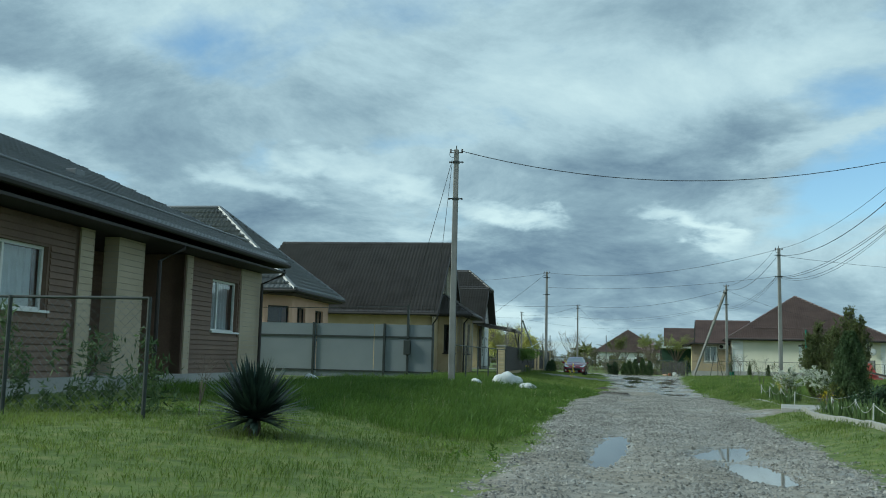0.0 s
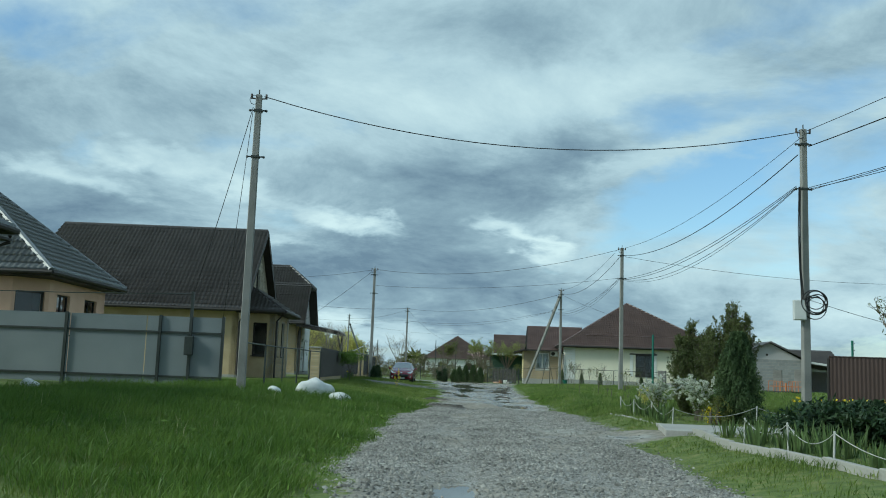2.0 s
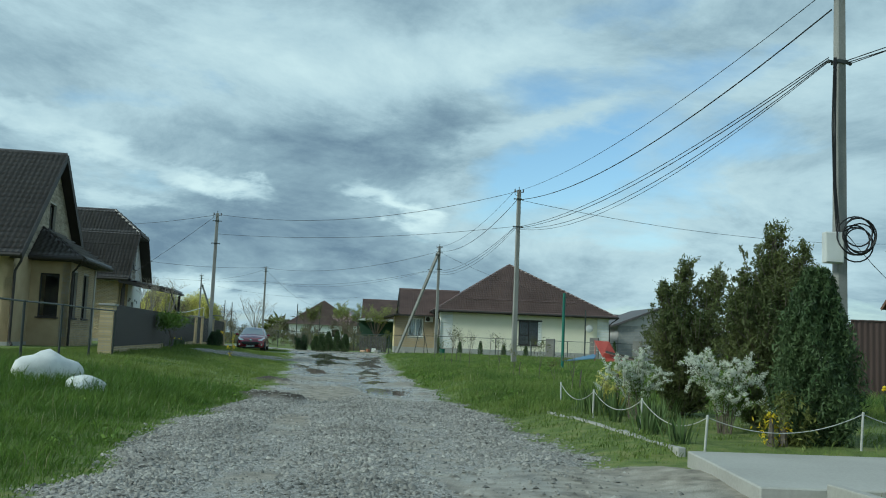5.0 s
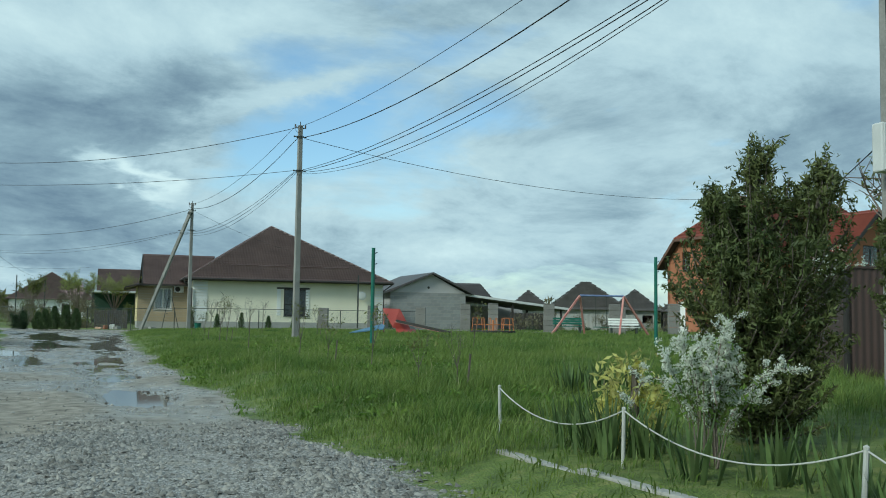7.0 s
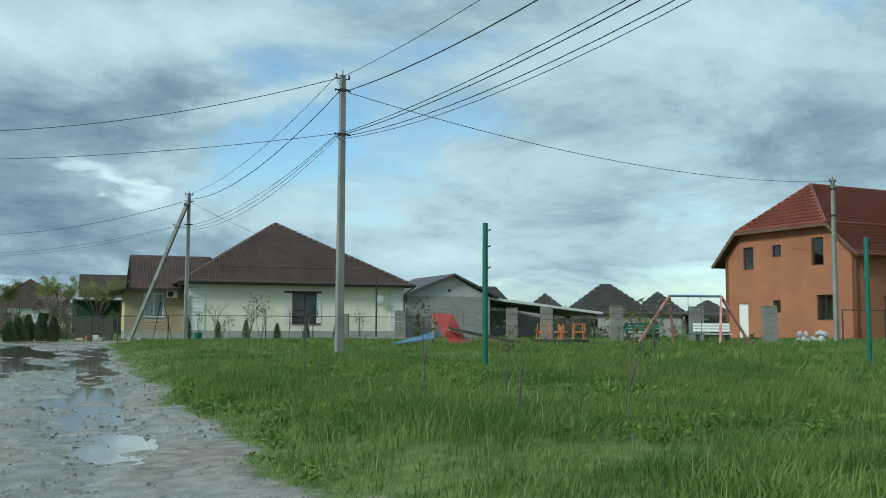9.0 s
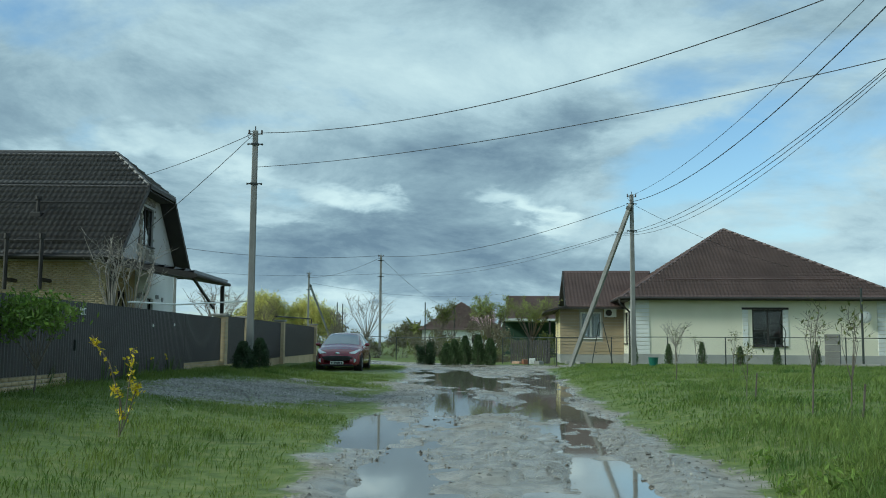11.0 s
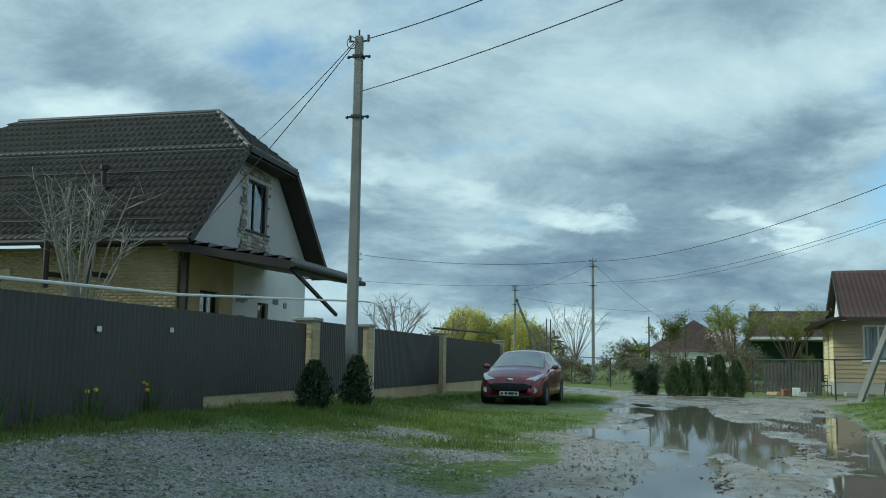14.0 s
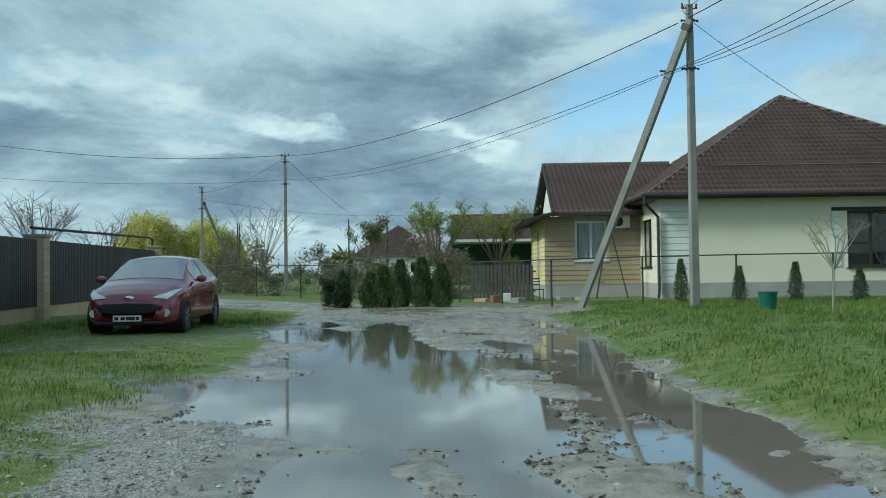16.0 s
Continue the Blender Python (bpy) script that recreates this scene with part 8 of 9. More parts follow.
IRIS_DARK = foliage_mat("dark_iris_leaf", (0.035, 0.075, 0.022), (0.075, 0.13, 0.04), 0.25)
IRIS = foliage_mat("iris_leaf", (0.08, 0.13, 0.042), (0.16, 0.215, 0.08), 0.3)
for k in range(34):
    rr = random.Random(200 + k)
    if k < 20:
        y = rr.uniform(14.5, 20.8); x = np.interp(y, [14, 16, 18.4, 22], [4.5, 4.15, 3.5, 3.45]) + rr.uniform(0.1, 0.9)
    else:
        y = rr.uniform(24.3, 30.4); x = 2.95 + rr.uniform(0.05, 0.7) - 0.07 * (y - 24.5)
    strap_clump(float(x), y, rr.uniform(0.3, 0.5), 26, 300 + k, IRIS, "clump of upright iris leaves in the flower bed")
for k, (x, y) in enumerate(((7.0, 29.5), (8.4, 30.4), (7.4, 28.6), (8.8, 30.0), (9.6, 30.4), (8.0, 28.6))):
    strap_clump(x, y, 0.45, 30, 350 + k, IRIS, "daffodils with yellow flowers beside the drive", "daffodil_clump", FORSYTHIA, "daffodils")
for k, (x, y) in enumerate(((-11.35, 54.6), (-11.6, 57.2), (-11.75, 58.4), (-11.9, 59.2), (-12.0, 60.2), (-11.2, 52.8), (-12.15, 61.6))):
    strap_clump(x, y, 0.5, 26, 370 + k, IRIS, "daffodils at the foot of the dark fence", "daffodil_clump", FORSYTHIA if k % 2 == 0 else None, "fence daffodils")
for k, (x, y) in enumerate(((4.75, 32.75), (5.0, 33.0), (4.55, 33.0), (5.25, 32.75))):
    strap_clump(x, y, 0.42, 34, 390 + k, IRIS, "broad clump of iris leaves in the field")

# ---- play field ----
DAMP_BLOCK = material("damp_block", (0.15, 0.145, 0.135), (0.25, 0.24, 0.225), 0.95, 1.0, 25, 0.3, random_tint=0.1)


def swing_set():
    T = thing("swing_frame", pose(19.75, 63.4, gz(19.75, 63.4), 0, 0, -19.8), "faded red swing frame with a blue top bar", "swing")
    h = 2.0
    part("top_bar", rod(bm_new(), (-1.05, 0, h), (1.13, 0.6, h), 0.05), STEEL_BLUE, T)
    for ax, ay, fx, fy in ((-1.05, 0, -2.6, -0.9), (-1.05, 0, -0.72, 0.9), (1.13, 0.6, 0.74, -0.7), (1.13, 0.6, 2.6, 1.5)):
        part("leg", beam(bm_new(), (fx, fy, -0.1), (ax, ay, h), 0.085), STEEL_PINK, T)
    sw = new("seat"); sw.parent = T
    sw.matrix_basis = pose(0.0, 0.3, 0, 0, 0, 15)
    for x_ in (-0.28, 0.28):
        part("hanger", tube(bm_new(), [(x_, 0, h), (x_, 0, 0.5)], 0.012), STEEL_DARK, sw)
    part("board", box(bm_new(), -0.34, 0.34, -0.16, 0.16, 0.46, 0.5), STEEL_GREEN, sw)


def slide():
    T = thing("slide", pose(9.6, 65.0, gz(9.6, 65.0), 0, 0, -8), "small red and blue playground slide tipped over", "slide")
    red = material("red_plastic", (0.33, 0.05, 0.04), (0.45, 0.09, 0.07), 0.5, 2, 30, 0.05)
    blue = material("blue_plastic", (0.07, 0.15, 0.24), (0.12, 0.22, 0.32), 0.5, 2, 30, 0.05)
    part("roof_panel", slab(bm_new(), [(0.15, 0.0, 0.42), (1.1, 0.2, 0.12), (0.5, 0.3, 1.22), (-0.3, 0.3, 1.25)], 0.07), red, T)
    part("side_panel", slab(bm_new(), [(0.3, -0.5, 0.1), (1.3, -0.4, 0.05), (1.2, 0.2, 0.28), (0.3, 0.2, 0.36)], 0.05), red, T)
    part("chute", beam(bm_new(), (0.3, -0.1, 0.62), (2.7, -1.3, 0.1), 0.4, 0.04), STEEL_PINK, T)
    for y in (-0.22, 0.22):
        part("chute_side", beam(bm_new(), (0.3, y - 0.1, 0.66), (2.7, y - 1.3, 0.15), 0.04, 0.12), TRIM_DARK, T)
    part("side_sheet", slab(bm_new(), [(-1.9, -0.3, 0.1), (-0.3, -0.3, 0.3), (-0.15, 0.5, 0.55), (-1.5, 0.5, 0.15)], 0.05), blue, T)
    for x, y, z in ((-0.25, 0.3, 1.2), (0.45, 0.3, 1.15), (2.3, -1.1, 0.15)):
        part("leg", rod(bm_new(), (x, y, -0.1), (x, y, z), 0.03), STEEL_PINK, T)


def carousel():
    T = thing("carousel", pose(15.2, 66.3, gz(15.2, 66.3)), "low playground carousel with orange seats", "carousel")
    ora = material("orange_paint", (0.42, 0.14, 0.05), (0.55, 0.22, 0.09), 0.6, 3, 30, 0.1)
    part("disc", rod(bm_new(), (0, 0, 0.12), (0, 0, 0.22), 1.15, 1.15, 28), TRIM_DARK, T)
    part("hub", rod(bm_new(), (0, 0, 0.0), (0, 0, 0.75), 0.06), ora, T)
    for k in range(6):
        a = k * math.pi / 3
        c, s = math.cos(a), math.sin(a)
        b = bm_new()
        tube(b, [(0.55 * c, 0.55 * s, 0.22), (0.6 * c, 0.6 * s, 0.85), (1.05 * c, 1.05 * s, 0.85), (1.1 * c, 1.1 * s, 0.22)], 0.025)
        box(b, 0.8 * c - 0.16, 0.8 * c + 0.16, 0.8 * s - 0.16, 0.8 * s + 0.16, 0.5, 0.55)
        part("seat", b, ora, T)


def bench(x, y, yaw, label="weathered white slatted bench", paint=None):
    paint = paint or PAINT_WHITE
    T = thing("bench", pose(x, y, gz(x, y), 0, 0, yaw), label, "bench", "benches")
    for k in range(4):
        part("slat", box(bm_new(), -0.8, 0.8, -0.25 + 0.13 * k, -0.15 + 0.13 * k, 0.43, 0.46), paint, T)
    for k in range(3):
        part("back_slat", box(bm_new(), -0.8, 0.8, 0.28, 0.31, 0.55 + 0.13 * k, 0.65 + 0.13 * k), paint, T)
    for x_ in (-0.65, 0.65):
        part("leg", box(bm_new(), x_ - 0.03, x_ + 0.03, -0.22, 0.32, -0.05, 0.43), STEEL_DARK, T)
        part("back_post", box(bm_new(), x_ - 0.03, x_ + 0.03, 0.312, 0.35, 0.0, 0.95), STEEL_DARK, T)


swing_set(); slide(); carousel(); bench(22.6, 66.6, -20); bench(20.3, 68.6, -15, "green slatted bench beside the swing", STEEL_GREEN)
for x, y, h in ((5.03, 47.3, 2.75), (13.7, 47.3, 2.75)):
    T = thing("net_post", pose(x, y, gz(x, y), 0, 0, 0), "green-painted steel net post on the play field", "post", "net posts")
    part("pipe", rod(bm_new(), (0, 0, -0.2), (0, 0, h), 0.055, 0.05, 10), STEEL_GREEN, T)
    for z in (1.9, 2.3, 2.6):
        part("hook", rod(bm_new(), (0.05, 0, z), (0.11, 0, z + 0.03), 0.012), STEEL_DARK, T)
for x, y, h in ((12.0, 80.3, 1.65), (9.0, 81.2, 1.5), (16.9, 76.2, 1.7), (17.9, 74.0, 1.7), (20.1, 70.8, 1.7), (23.1, 68.7, 1.7), (25.6, 66.7, 1.75), (14.6, 78.2, 1.5), (24.6, 71.0, 1.6)):
    T = thing("fence_column", pose(x, y, gz(x, y), 0, 0, -20), "unfinished grey block fence column", "fence column", "grey block columns")
    z, k = -0.1, 0
    while z < h:
        part("block", box(bm_new(), -0.3, 0.3, -0.22, 0.22, z, min(z + 0.29, h) - 0.012, 0.012), DAMP_BLOCK, T)
        z += 0.29
low = thing("low_wall", pose(9.2, 81.1, gz(9, 81), 0, 0, -41), "low grey block wall between the columns", "wall")
for k in range(36):
    part("block", box(bm_new(), 0.62 * k, 0.62 * k + 0.60, -0.12, 0.12, -0.1, 0.24, 0.012), DAMP_BLOCK, low)

# bright panels of yards behind the field
for x, y, w, h, c in ((33, 98, 6.5, 1.6, PLINTH), (41, 95, 9.0, 1.7, TRIM_DARK), (27.5, 97, 4.0, 1.6, TRIM_DARK)):
    T = thing("yard_fence", pose(x, y, 0, 0, 0, -8), "sheet fence of a far yard", "fence", "far yard fences")
    corrugated("sheet", w, 0, h, c, T)
T = thing("dish_mast", pose(8.6, 90.6, 0), "satellite dish on a mast before the cream wall", "satellite dish")
part("mast", rod(bm_new(), (0, 0, -0.1), (0, 0, 1.4), 0.03), STEEL_GREY, T)
hoop = bm_new()
tube(hoop, [(0.55 * math.cos(a), 0, 1.75 + 0.6 * math.sin(a)) for a in np.linspace(0, 2 * math.pi, 22)], 0.025, 5)
part("hoop", hoop, STEEL_DARK, T)
T = thing("chimney_pipe", pose(13.1, 90.9, 0), "dark flue pipe before the cream wall", "pipe")
part("pipe", rod(bm_new(), (0, 0, -0.1), (0, 0, 4.2), 0.06), STEEL_DARK, T)

# ---- loose things ----
def sack(x, y, sx, sy, sz, seed, label="white woven sack lying in the grass"):
    T = tagged(new("sack"), label, "sack", "white sacks")
    b = ball(bm_new(), (0, 0, sz * 0.55), sx, sy, sz, 3)
    for v in b.verts:
        n = noise.noise(Vector((v.co.x * 3 + seed, v.co.y * 3, v.co.z * 3)))
        v.co += v.co.normalized() * 0.12 * n
        v.co.z = max(v.co.z, -0.05)
    me = bpy.data.meshes.new("sack"); b.to_mesh(me); b.free(); me.materials.append(CLOTH_WHITE); me.shade_smooth()
    bpy.data.objects.remove(T)
    T = tagged(new("sack", me), label, "sack", "white sacks")
    T.matrix_basis = pose(x, y, gz(x, y), 0, 0, 40 * seed)


sack(-6.1, 30.3, 0.60, 0.38, 0.32, 1); sack(-5.2, 29.6, 0.38, 0.28, 0.18, 2); sack(-7.0, 29.2, 0.22, 0.18, 0.14, 3); sack(-9.9, 22.0, 0.25, 0.2, 0.2, 4)
T = thing("stack_of_boards", pose(-13.3, 17.5, 0.648, 0, 0, 8), "stack of pale boards on the porch", "boards")
for k in range(5):
    part("board", box(bm_new(), -0.5, 0.35, -0.4 + 0.02 * k, 0.4, 0.09 * k, 0.09 * k + 0.075, 0.01), BEIGE, T)
T = thing("bucket", pose(1.22, 78.5, gz(1.22, 78.5)), "green plastic bucket standing in the grass", "bucket")
part("pail", rod(bm_new(), (0, 0, 0), (0, 0, 0.42), 0.15, 0.20, 20), STEEL_GREEN, T); part("rim", rod(bm_new(), (0, 0, 0.4), (0, 0, 0.43), 0.21, 0.21, 20), STEEL_GREEN, T)
for k, (x, y, w, h, c, lb) in enumerate(((-4.3, 92.3, 0.35, 0.35, PAINT_WHITE, "white crate in the yard entrance"), (-4.7, 91.8, 0.3, 0.28, BRICK_ORANGE, "small stack of red bricks"), (-3.9, 91.2, 0.4, 0.2, CONCRETE, "broken concrete piece"), (-5.2, 92.6, 0.45, 0.14, BRICK_PEACH, "flat pile of rubble"), (-2.2, 92.5, 0.5, 0.16, CONCRETE, "concrete rubble by the wall"), (-1.6, 91.8, 0.4, 0.14, CONCRETE, "concrete rubble by the wall"))):
    T = tagged(part("crate" if k == 0 else "rubble", box(bm_new(), -w / 2, w / 2, -w / 2, w / 2, 0, h, 0.03), c), lb, "rubble" if k else "crate")
    T.matrix_basis = pose(x, y, gz(x, y) - 0.01, 0, 0, 25 * k)
T = thing("garden_chair", pose(-3.2, 92.8, gz(-3.2, 92.8), 0, 0, 20), "dark metal garden chair in the yard", "chair")
part("seat", box(bm_new(), -0.22, 0.22, -0.22, 0.22, 0.42, 0.45), STEEL_DARK, T)
for x_ in (-0.2, 0.2):
    for y_ in (-0.2, 0.2):
        part("leg", rod(bm_new(), (x_, y_, 0), (x_, y_, 0.9 if y_ > 0 else 0.42), 0.015), STEEL_DARK, T)
for z in (0.6, 0.72, 0.84):
    part("back_slat", box(bm_new(), -0.2, 0.2, 0.19, 0.21, z - 0.02, z + 0.02), STEEL_DARK, T)
T = thing("step_ladder", pose(-0.4, 93.6, gz(-0.4, 93.6), 0, 0, 5), "dark folding ladder against the boarded wall", "ladder")
for x0, x1 in ((-0.55, -0.1), (0.65, 0.1)):
    part("leg", beam(bm_new(), (x0, 0, -0.05), (x1, 0.1, 2.35), 0.05), STEEL_DARK, T)
for z in (0.6, 1.1, 1.6):
    part("rung", beam(bm_new(), (-0.45 + 0.16 * z, 0.02, z), (-0.3 + 0.12 * z, 0.25, z), 0.03), STEEL_DARK, T)
# dark yard gate at the end of the thuja row
T = thing("yard_gate", pose(-5.6, 93.4, 0, 0, 0, -25), "dark picket gate and fence of the neighbouring yard", "gate")
for k in range(16):
    part("picket", box(bm_new(), 0.16 * k, 0.16 * k + 0.11, 0, 0.02, 0.05, 1.35), TRIM_DARK, T)
for z in (0.4, 1.1):
    part("rail", box(bm_new(), 0, 2.6, 0.021, 0.06, z - 0.03, z + 0.03), TRIM_DARK, T)
# big dark far shelter with a green and pale band
T = thing("shelter", pose(-8.6, 128, 0, 0, 0, 4), "far open shelter with a pale roof edge", "shelter")
part("roof", box(bm_new(), 0, 9, 0, 6, 3.3, 3.5), PLASTIC_GREY, T)
for x in (0.2, 4.5, 8.8):
    part("post", box(bm_new(), x - 0.08, x + 0.08, 0.1, 0.26, -0.1, 3.3), TRIM_DARK, T)
part("back_panel", box(bm_new(), 0, 9, 5.8, 5.9, 0, 3.3), material("dull_green_netting", (0.02, 0.05, 0.035), (0.035, 0.075, 0.05), 0.9, 2, 40, 0.1), T)

# ---- loose stones of the lane ----
def stones(count, seed):
    """Crushed stone: small uneven four-sided lumps sunk in the lane, largest where it was freshly tipped."""
    r = np.random.default_rng(seed)
    base = np.array([(1, 0, 0), (0, 1, 0), (-1, 0, 0), (0, -1, 0), (0, 0, 1)], float)
    tri = np.array([(0, 1, 4), (1, 2, 4), (2, 3, 4), (3, 0, 4)])
    n = count * 3
    k1 = int(n * 0.62)
    y = np.concatenate([5 + 28 * r.uniform(0, 1, k1) ** 1.15, r.uniform(33, 84, n - k1)])
    l, q = np.interp(y, ROAD_Y, ROAD_L), np.interp(y, ROAD_Y, ROAD_R)
    x = l + (q - l) * r.uniform(-0.08, 1.08, n)
    k = int(n * 0.15)
    x[-k:], y[-k:] = -8.9 + r.normal(size=k) * 1.5, 59 + r.normal(size=k) * 3.4
    track = 0.5 + 0.5 * np.cos((x - (np.interp(y, ROAD_Y, ROAD_L) + np.interp(y, ROAD_Y, ROAD_R)) / 2) * 2 * math.pi / 1.7)
    m = np.clip(road_mask(x, y) * 1.3, 0, 1) * (1 - (0.66 + 0.2 * (1 - smooth(44, 56, y))) * mud_share(x, y)) * (puddle_depth(x, y) < 0.045) * (0.45 + 0.55 * track) * (0.7 + 0.5 * vnoise(x * 0.8, y * 0.8, 51))
    keep = r.permutation(np.where(r.uniform(0, 1, n) < m)[0])[:count]
    x, y = x[keep], y[keep]
    n = len(x)
    s = 0.007 + 0.017 * r.uniform(0, 1, n) ** 2.2
    sc = s[:, None] * r.uniform(0.65, 1.3, (n, 3)) * np.array([1.2, 1.2, 0.95])
    V = (base[None] + r.normal(size=(n, 5, 3)) * 0.27) * sc[:, None, :]
    a = r.uniform(0, 2 * math.pi, n)
    c, sn = np.cos(a)[:, None], np.sin(a)[:, None]
    V = np.stack([V[..., 0] * c - V[..., 1] * sn, V[..., 0] * sn + V[..., 1] * c, V[..., 2]], -1)
    V += np.stack([x, y, ground_z(x, y) + s * 0.1], -1)[:, None, :]
    F = (tri[None] + (np.arange(n) * 5)[:, None, None]).reshape(-1, 3)
    m_ = foliage_mat("crushed_stone", (0.175, 0.167, 0.149), (0.33, 0.316, 0.287), 0.0, 0.8, 0.5)
    tagged(raw("gravel", V.reshape(-1, 3), F, m_), "loose crushed grey stone on the lane", "gravel", kind="stuff")


stones(105000, 5)


def mud_clods(count, seed):
    """Small dark lumps of wet earth and stone lying in and beside the puddles."""
    r = np.random.default_rng(seed)
    base = np.array([(1, 0, 0), (-1, 0, 0), (0, 1, 0), (0, -1, 0), (0, 0, 1), (0, 0, -1)], float)
    tri = np.array([(0, 2, 4), (2, 1, 4), (1, 3, 4), (3, 0, 4), (2, 0, 5), (1, 2, 5), (3, 1, 5), (0, 3, 5)])
    n = count * 5
    y = np.where(r.uniform(0, 1, n) < 0.5, r.uniform(60, 72, n), r.uniform(36, 82, n))
    l, q = np.interp(y, ROAD_Y, ROAD_L), np.interp(y, ROAD_Y, ROAD_R)
    x = l + (q - l) * r.uniform(0, 1, n)
    z = ground_z(x, y)
    edge = np.exp(-((z - WATER_Z) / 0.02) ** 2) * smooth(-0.2, 0.6, vnoise(x * 0.9, y * 0.9, 71))
    k = np.where(r.uniform(0, 1, n) < edge)[0][:count]
    x, y, z = x[k], y[k], np.maximum(z[k], WATER_Z - 0.012)
    n = len(x)
    s = 0.007 + 0.02 * r.uniform(0, 1, n) ** 3
    V = (base[None] + r.normal(size=(n, 6, 3)) * 0.25) * (s[:, None] * r.uniform(0.6, 1.3, (n, 3)) * np.array([1.3, 1.3, 0.7]))[:, None, :]
    V += np.stack([x, y, z], -1)[:, None, :]
    F = (tri[None] + (np.arange(n) * 6)[:, None, None]).reshape(-1, 3)
    m_ = foliage_mat("wet_earth_lump", (0.05, 0.042, 0.033), (0.13, 0.115, 0.095), 0.0, 0.5, 0.5)
    tagged(raw("mud_clods", V.reshape(-1, 3), F, m_), "small dark lumps of wet earth in the puddles", "earth", kind="stuff")


mud_clods(11000, 7)
for k in range(14):
    rr = random.Random(500 + k)
    x, y = 28.9 + rr.uniform(-1.0, 1.0), 67.7 + rr.uniform(-0.5, 0.5)
    s_ = rr.uniform(0.14, 0.32)
    T = tagged(part("limestone", ball(bm_new(), (0, 0, 0), s_, s_ * 0.8, s_ * 0.65, 1), PLASTER_GREY), "broken pale limestone block in a heap", "stone", "limestone heap")
    T.matrix_basis = pose(x, y, gz(x, y) + 0.12 + (0.3 if k % 3 == 0 else 0.0), rr.uniform(0, 90), rr.uniform(0, 90), rr.uniform(0, 90))

# ---- grass ----
def bare_share(x, y):
    """How bare the ground is round about: grass stays short beside the lane and the worn patches."""
    w = road_mask(x, y)
    for dx, dy in ((0.5, 0), (-0.5, 0), (0, 0.5), (0, -0.5), (1.1, 0.3), (-1.1, -0.3)):
        w = w + road_mask(x + dx, y + dy)
    return w / 7


def grass(name, x0, x1, y0, y1, count, h, seed, mat, label, width=0.005, tuft=0.6, accept=None, curve=0.75, per=10, spread=0.07, short=0.85):
    """Tufts of bent blades that lean outward and a little with the wind."""
    r = np.random.default_rng(seed)
    n = int(count / per * 1.7)
    x, y = r.uniform(x0, x1, n), r.uniform(y0, y1, n)
    bare = bare_share(x, y)
    dens = 0.6 + 0.5 * vnoise(x * 0.8, y * 0.8, seed + 1, 3)
    ok = r.uniform(0, 1, n) < np.clip(dens, 0.12, 1) * (1 - smooth(0.25, 0.75, bare + 0.25 * vnoise(x * 3, y * 3, seed + 6, 2))) * (1 - smooth(0.3, 0.8, road_mask(x, y)))
    ok &= ~((x > 2.7) & (x < 11.5) & (y > 21.3) & (y < 24.2)) & ~((x > np.interp(y, [13, 16, 18, 24, 30], [4.6, 4.1, 3.4, 3.0, 2.5])) & (x < 6.5) & (y > 13) & (y < 31) & (r.uniform(0, 1, n) < 0.75))
    ok &= clods(x, y) < 0.3
    if accept is not None:
        ok &= accept(x, y, r)
    x, y, bare = x[ok][:count // per], y[ok][:count // per], bare[ok][:count // per]
    cl = 1 + tuft * vnoise(x * 0.55, y * 0.55, seed + 2, 3) + 0.45 * vnoise(x * 2.1, y * 2.1, seed + 3, 2)
    top = h * np.clip(cl, 0.25, 1.9) * (1 - short * smooth(0.0, 0.5, bare)) * r.uniform(0.75, 1.2, len(x))
    n = len(x) * per
    x, y, top = np.repeat(x, per), np.repeat(y, per), np.repeat(top, per)
    ox, oy = r.normal(size=n) * spread, r.normal(size=n) * spread
    x, y = x + ox, y + oy
    L = top * r.uniform(0.5, 1.15, n)
    dx, dy = 0.75 * ox / spread + 0.35 + r.normal(size=n) * 0.5, 0.75 * oy / spread - 0.15 + r.normal(size=n) * 0.5
    ln = np.hypot(dx, dy) + 1e-6
    d = np.stack([dx / ln, dy / ln, np.zeros(n)], -1)
    lean = curve * L * np.clip(0.25 + 0.4 * ln * r.uniform(0.3, 1.0, n), 0.1, 1.0)
    b = np.stack([x, y, ground_z(x, y) - 0.01], -1)
    a = r.uniform(0, 2 * math.pi, n)
    w = np.stack([-np.sin(a), np.cos(a), np.zeros(n)], -1) * (width * r.uniform(0.6, 1.4, n))[:, None]
    up = np.array([[0, 0, 1.0]])
    mid = b + d * (lean * 0.28)[:, None] + up * (L * 0.55)[:, None]
    tip = b + d * lean[:, None] + up * (L * r.uniform(0.72, 1.0, n))[:, None]
    V = np.stack([b, mid + w, tip, mid - w], 1).reshape(-1, 3)
    i = np.arange(n) * 4
    F = np.concatenate([np.stack([i, i + 1, i + 3], -1), np.stack([i + 1, i + 2, i + 3], -1)])
    return tagged(raw(name, V, F, mat), label, "grass", kind="stuff")


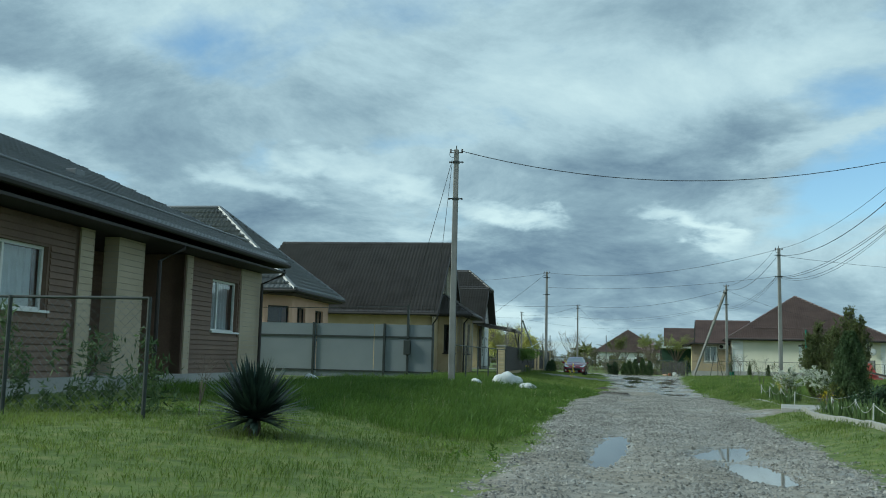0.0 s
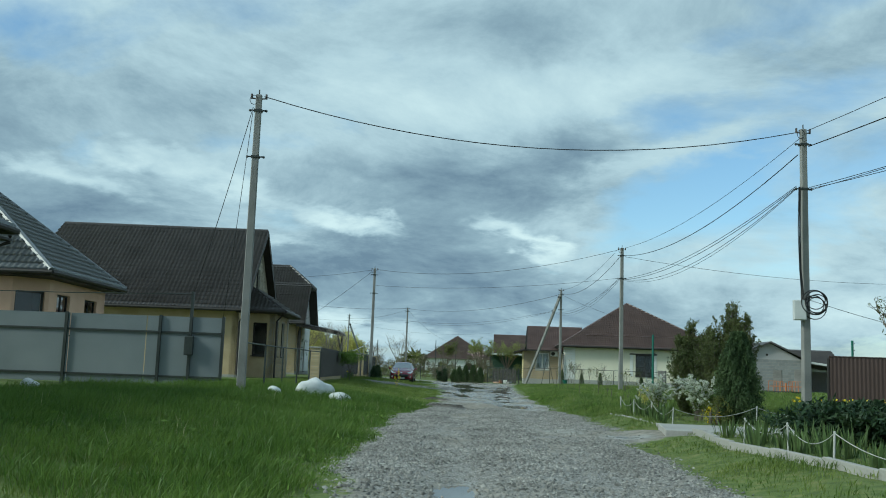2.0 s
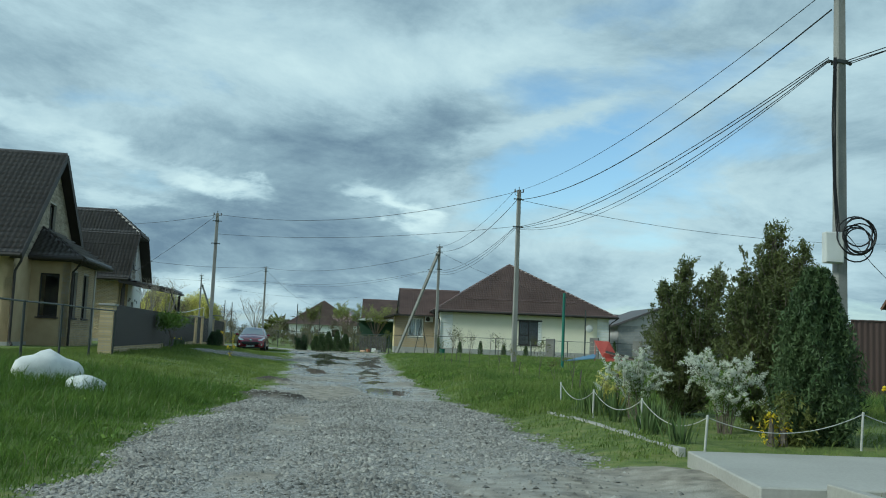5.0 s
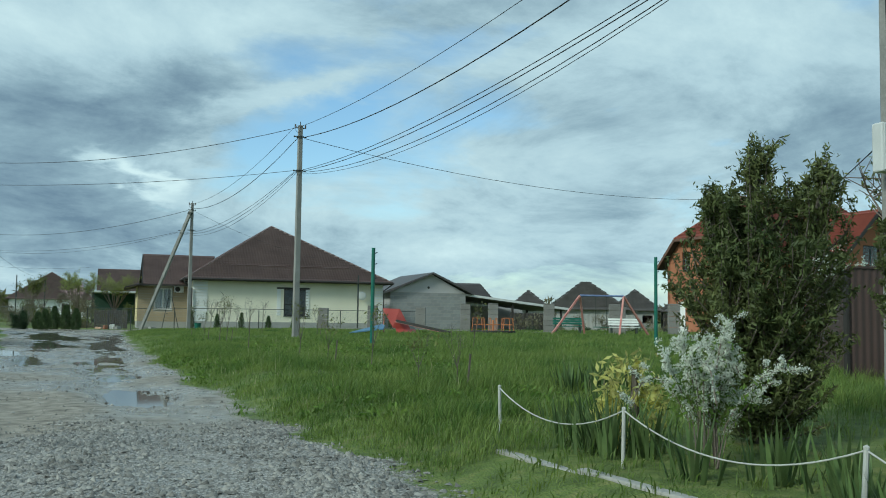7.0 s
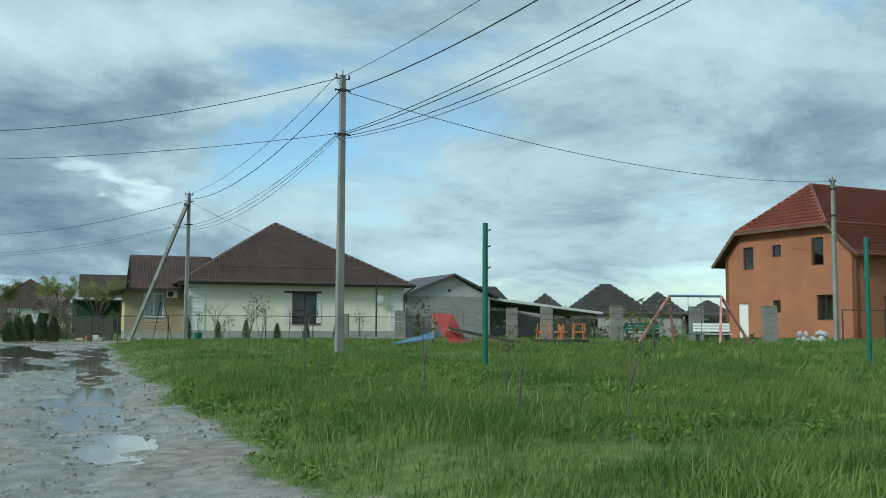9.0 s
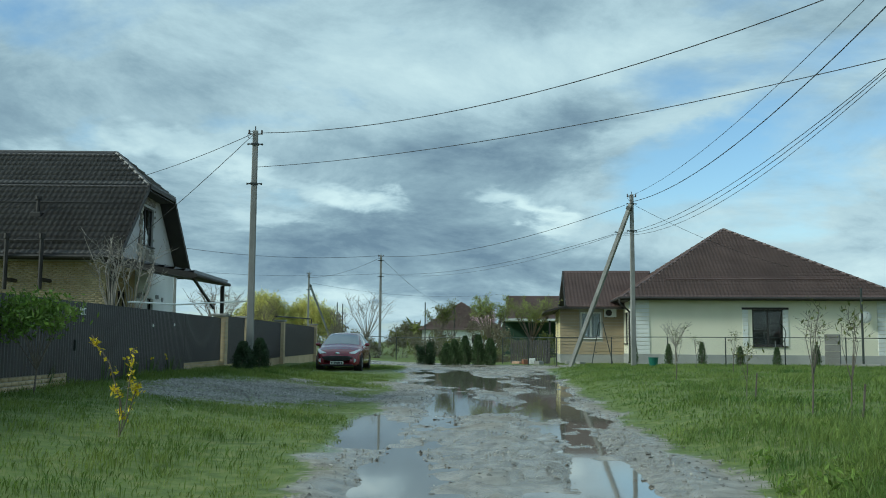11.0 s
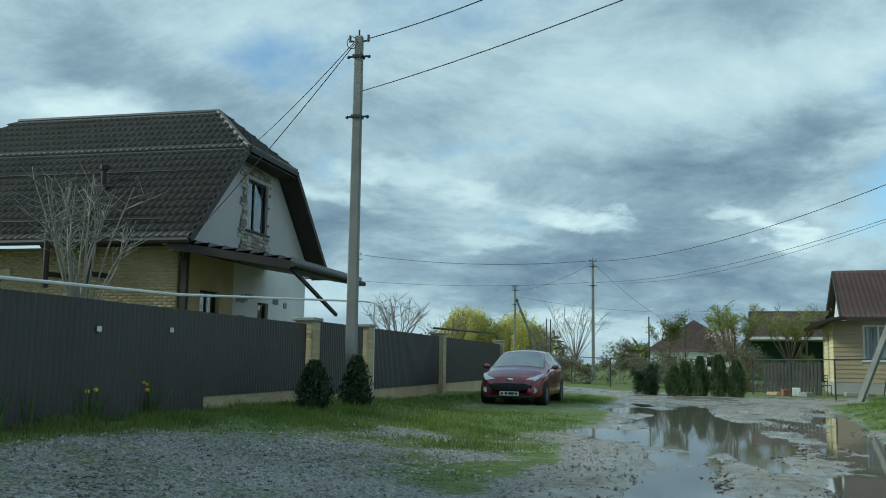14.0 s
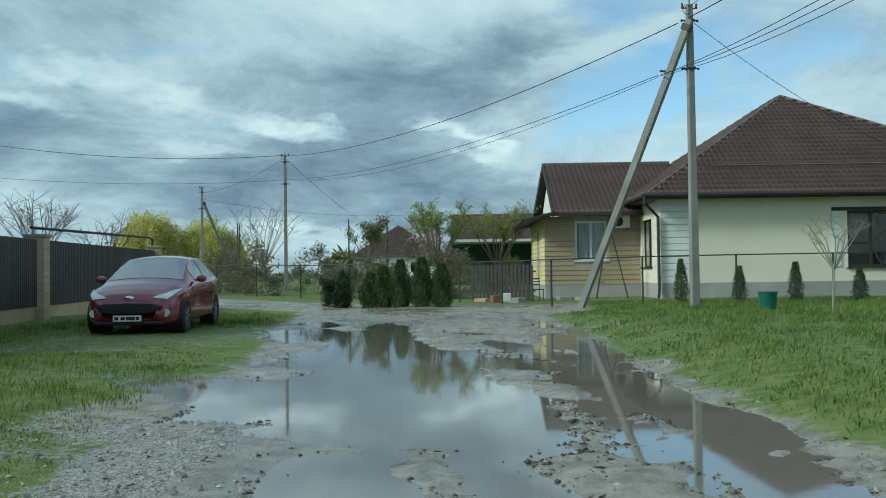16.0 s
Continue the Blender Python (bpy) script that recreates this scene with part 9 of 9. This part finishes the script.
def weeds(name, x0, x1, y0, y1, spots, seed, mat, label, accept):
    """Low rosettes of broad leaves among the grass."""
    r = np.random.default_rng(seed)
    x, y = r.uniform(x0, x1, spots * 4), r.uniform(y0, y1, spots * 4)
    ok = accept(x, y, r) & (road_mask(x, y) < 0.5) & (vnoise(x * 0.7, y * 0.7, seed) > 0.0)
    x, y = x[ok][:spots], y[ok][:spots]
    per = 16
    n = len(x) * per
    s = np.repeat(r.uniform(0.6, 1.3, len(x)), per)
    P = np.stack([np.repeat(x, per) + r.normal(size=n) * 0.06 * s, np.repeat(y, per) + r.normal(size=n) * 0.06 * s, np.zeros(n)], -1)
    P[:, 2] = ground_z(P[:, 0], P[:, 1]) + r.uniform(0.02, 0.14, n) * s
    V, F = leaves(P, 0.055, 1.5, 0.2, seed)
    return tagged(raw(name, V, F, mat), label, "weeds", kind="stuff")


GRASS = foliage_mat("spring_grass", (0.08, 0.15, 0.032), (0.25, 0.31, 0.08), 0.45, 0.5, 0.3)
GRASS_LUSH = foliage_mat("lush_grass", (0.075, 0.14, 0.024), (0.165, 0.245, 0.05), 0.45, 0.5, 0.3)
GRASS_PALE = foliage_mat("pale_meadow_grass", (0.085, 0.145, 0.028), (0.235, 0.285, 0.07), 0.45, 0.5, 0.3)
STRAW = foliage_mat("dry_stalk", (0.30, 0.30, 0.14), (0.42, 0.40, 0.22), 0.4, 0.6, 0.3)
nearleft = lambda x, y, r: x < np.interp(y, ROAD_Y, ROAD_L) + 0.5
nearright = lambda x, y, r: x > np.interp(y, ROAD_Y, ROAD_R) - 0.5
grass("grass", -9.5, 0.8, 3.0, 22.0, 112000, 0.10, 11, GRASS_PALE, "short bright grass at the lane's edge", accept=lambda x, y, r: nearleft(x, y, r) & (y < 13.5 + 0.8 * x + 6), width=0.004, spread=0.09)
grass("grass", -10.0, -1.5, 10.5, 34.0, 170000, 0.25, 13, GRASS_LUSH, "long lush grass of the verge", accept=lambda x, y, r: nearleft(x, y, r) & (y > 9 - 0.9 * x * 0.6))
grass("grass", -13.0, -3.0, 30.0, 66.0, 140000, 0.13, 17, GRASS_PALE, "shorter grass of the verge", accept=nearleft, width=0.0045, tuft=0.9)
grass("grass", -14.0, -5.0, 62.0, 84.0, 76000, 0.12, 19, GRASS_PALE, "grass before the dark fence", accept=nearleft, width=0.005, tuft=1.0)
grass("grass", 0.5, 9.0, 9.0, 34.0, 80000, 0.12, 23, GRASS_PALE, "thin grass beside the flower bed", accept=nearright)
grass("grass", -1.0, 10.0, 29.0, 52.0, 220000, 0.20, 29, GRASS, "long lush meadow grass", accept=nearright, tuft=0.85, short=0.8, width=0.004, curve=0.6)
grass("grass", 9.0, 26.0, 34.0, 66.0, 90000, 0.19, 31, GRASS, "meadow grass of the play field", accept=nearright, width=0.012, spread=0.12)
grass("grass", -3.0, 17.0, 50.0, 90.0, 165000, 0.125, 37, GRASS, "meadow grass before the cream house", accept=nearright, width=0.008, spread=0.10, tuft=1.1)
grass("grass", 16.0, 42.0, 60.0, 84.0, 40000, 0.19, 41, GRASS, "far meadow grass", accept=nearright, width=0.02, spread=0.16)
grass("dry_stalks", -0.5, 12.0, 31.0, 50.0, 700, 0.34, 43, STRAW, "few pale stalks standing in the meadow", accept=nearright, width=0.003, per=3, curve=0.3)
grass("dry_stalks", -9.0, -2.5, 12.0, 34.0, 500, 0.36, 45, STRAW, "few pale stalks standing in the verge", accept=nearleft, width=0.003, per=3, curve=0.3)
weeds("weeds", -0.5, 5.5, 31.0, 52.0, 420, 47, LEAF_FRESH, "broad-leaved weeds at the meadow's edge", nearright)
weeds("weeds", -9.0, 0.5, 8.0, 40.0, 260, 49, LEAF_FRESH, "broad-leaved weeds in the verge", nearleft)
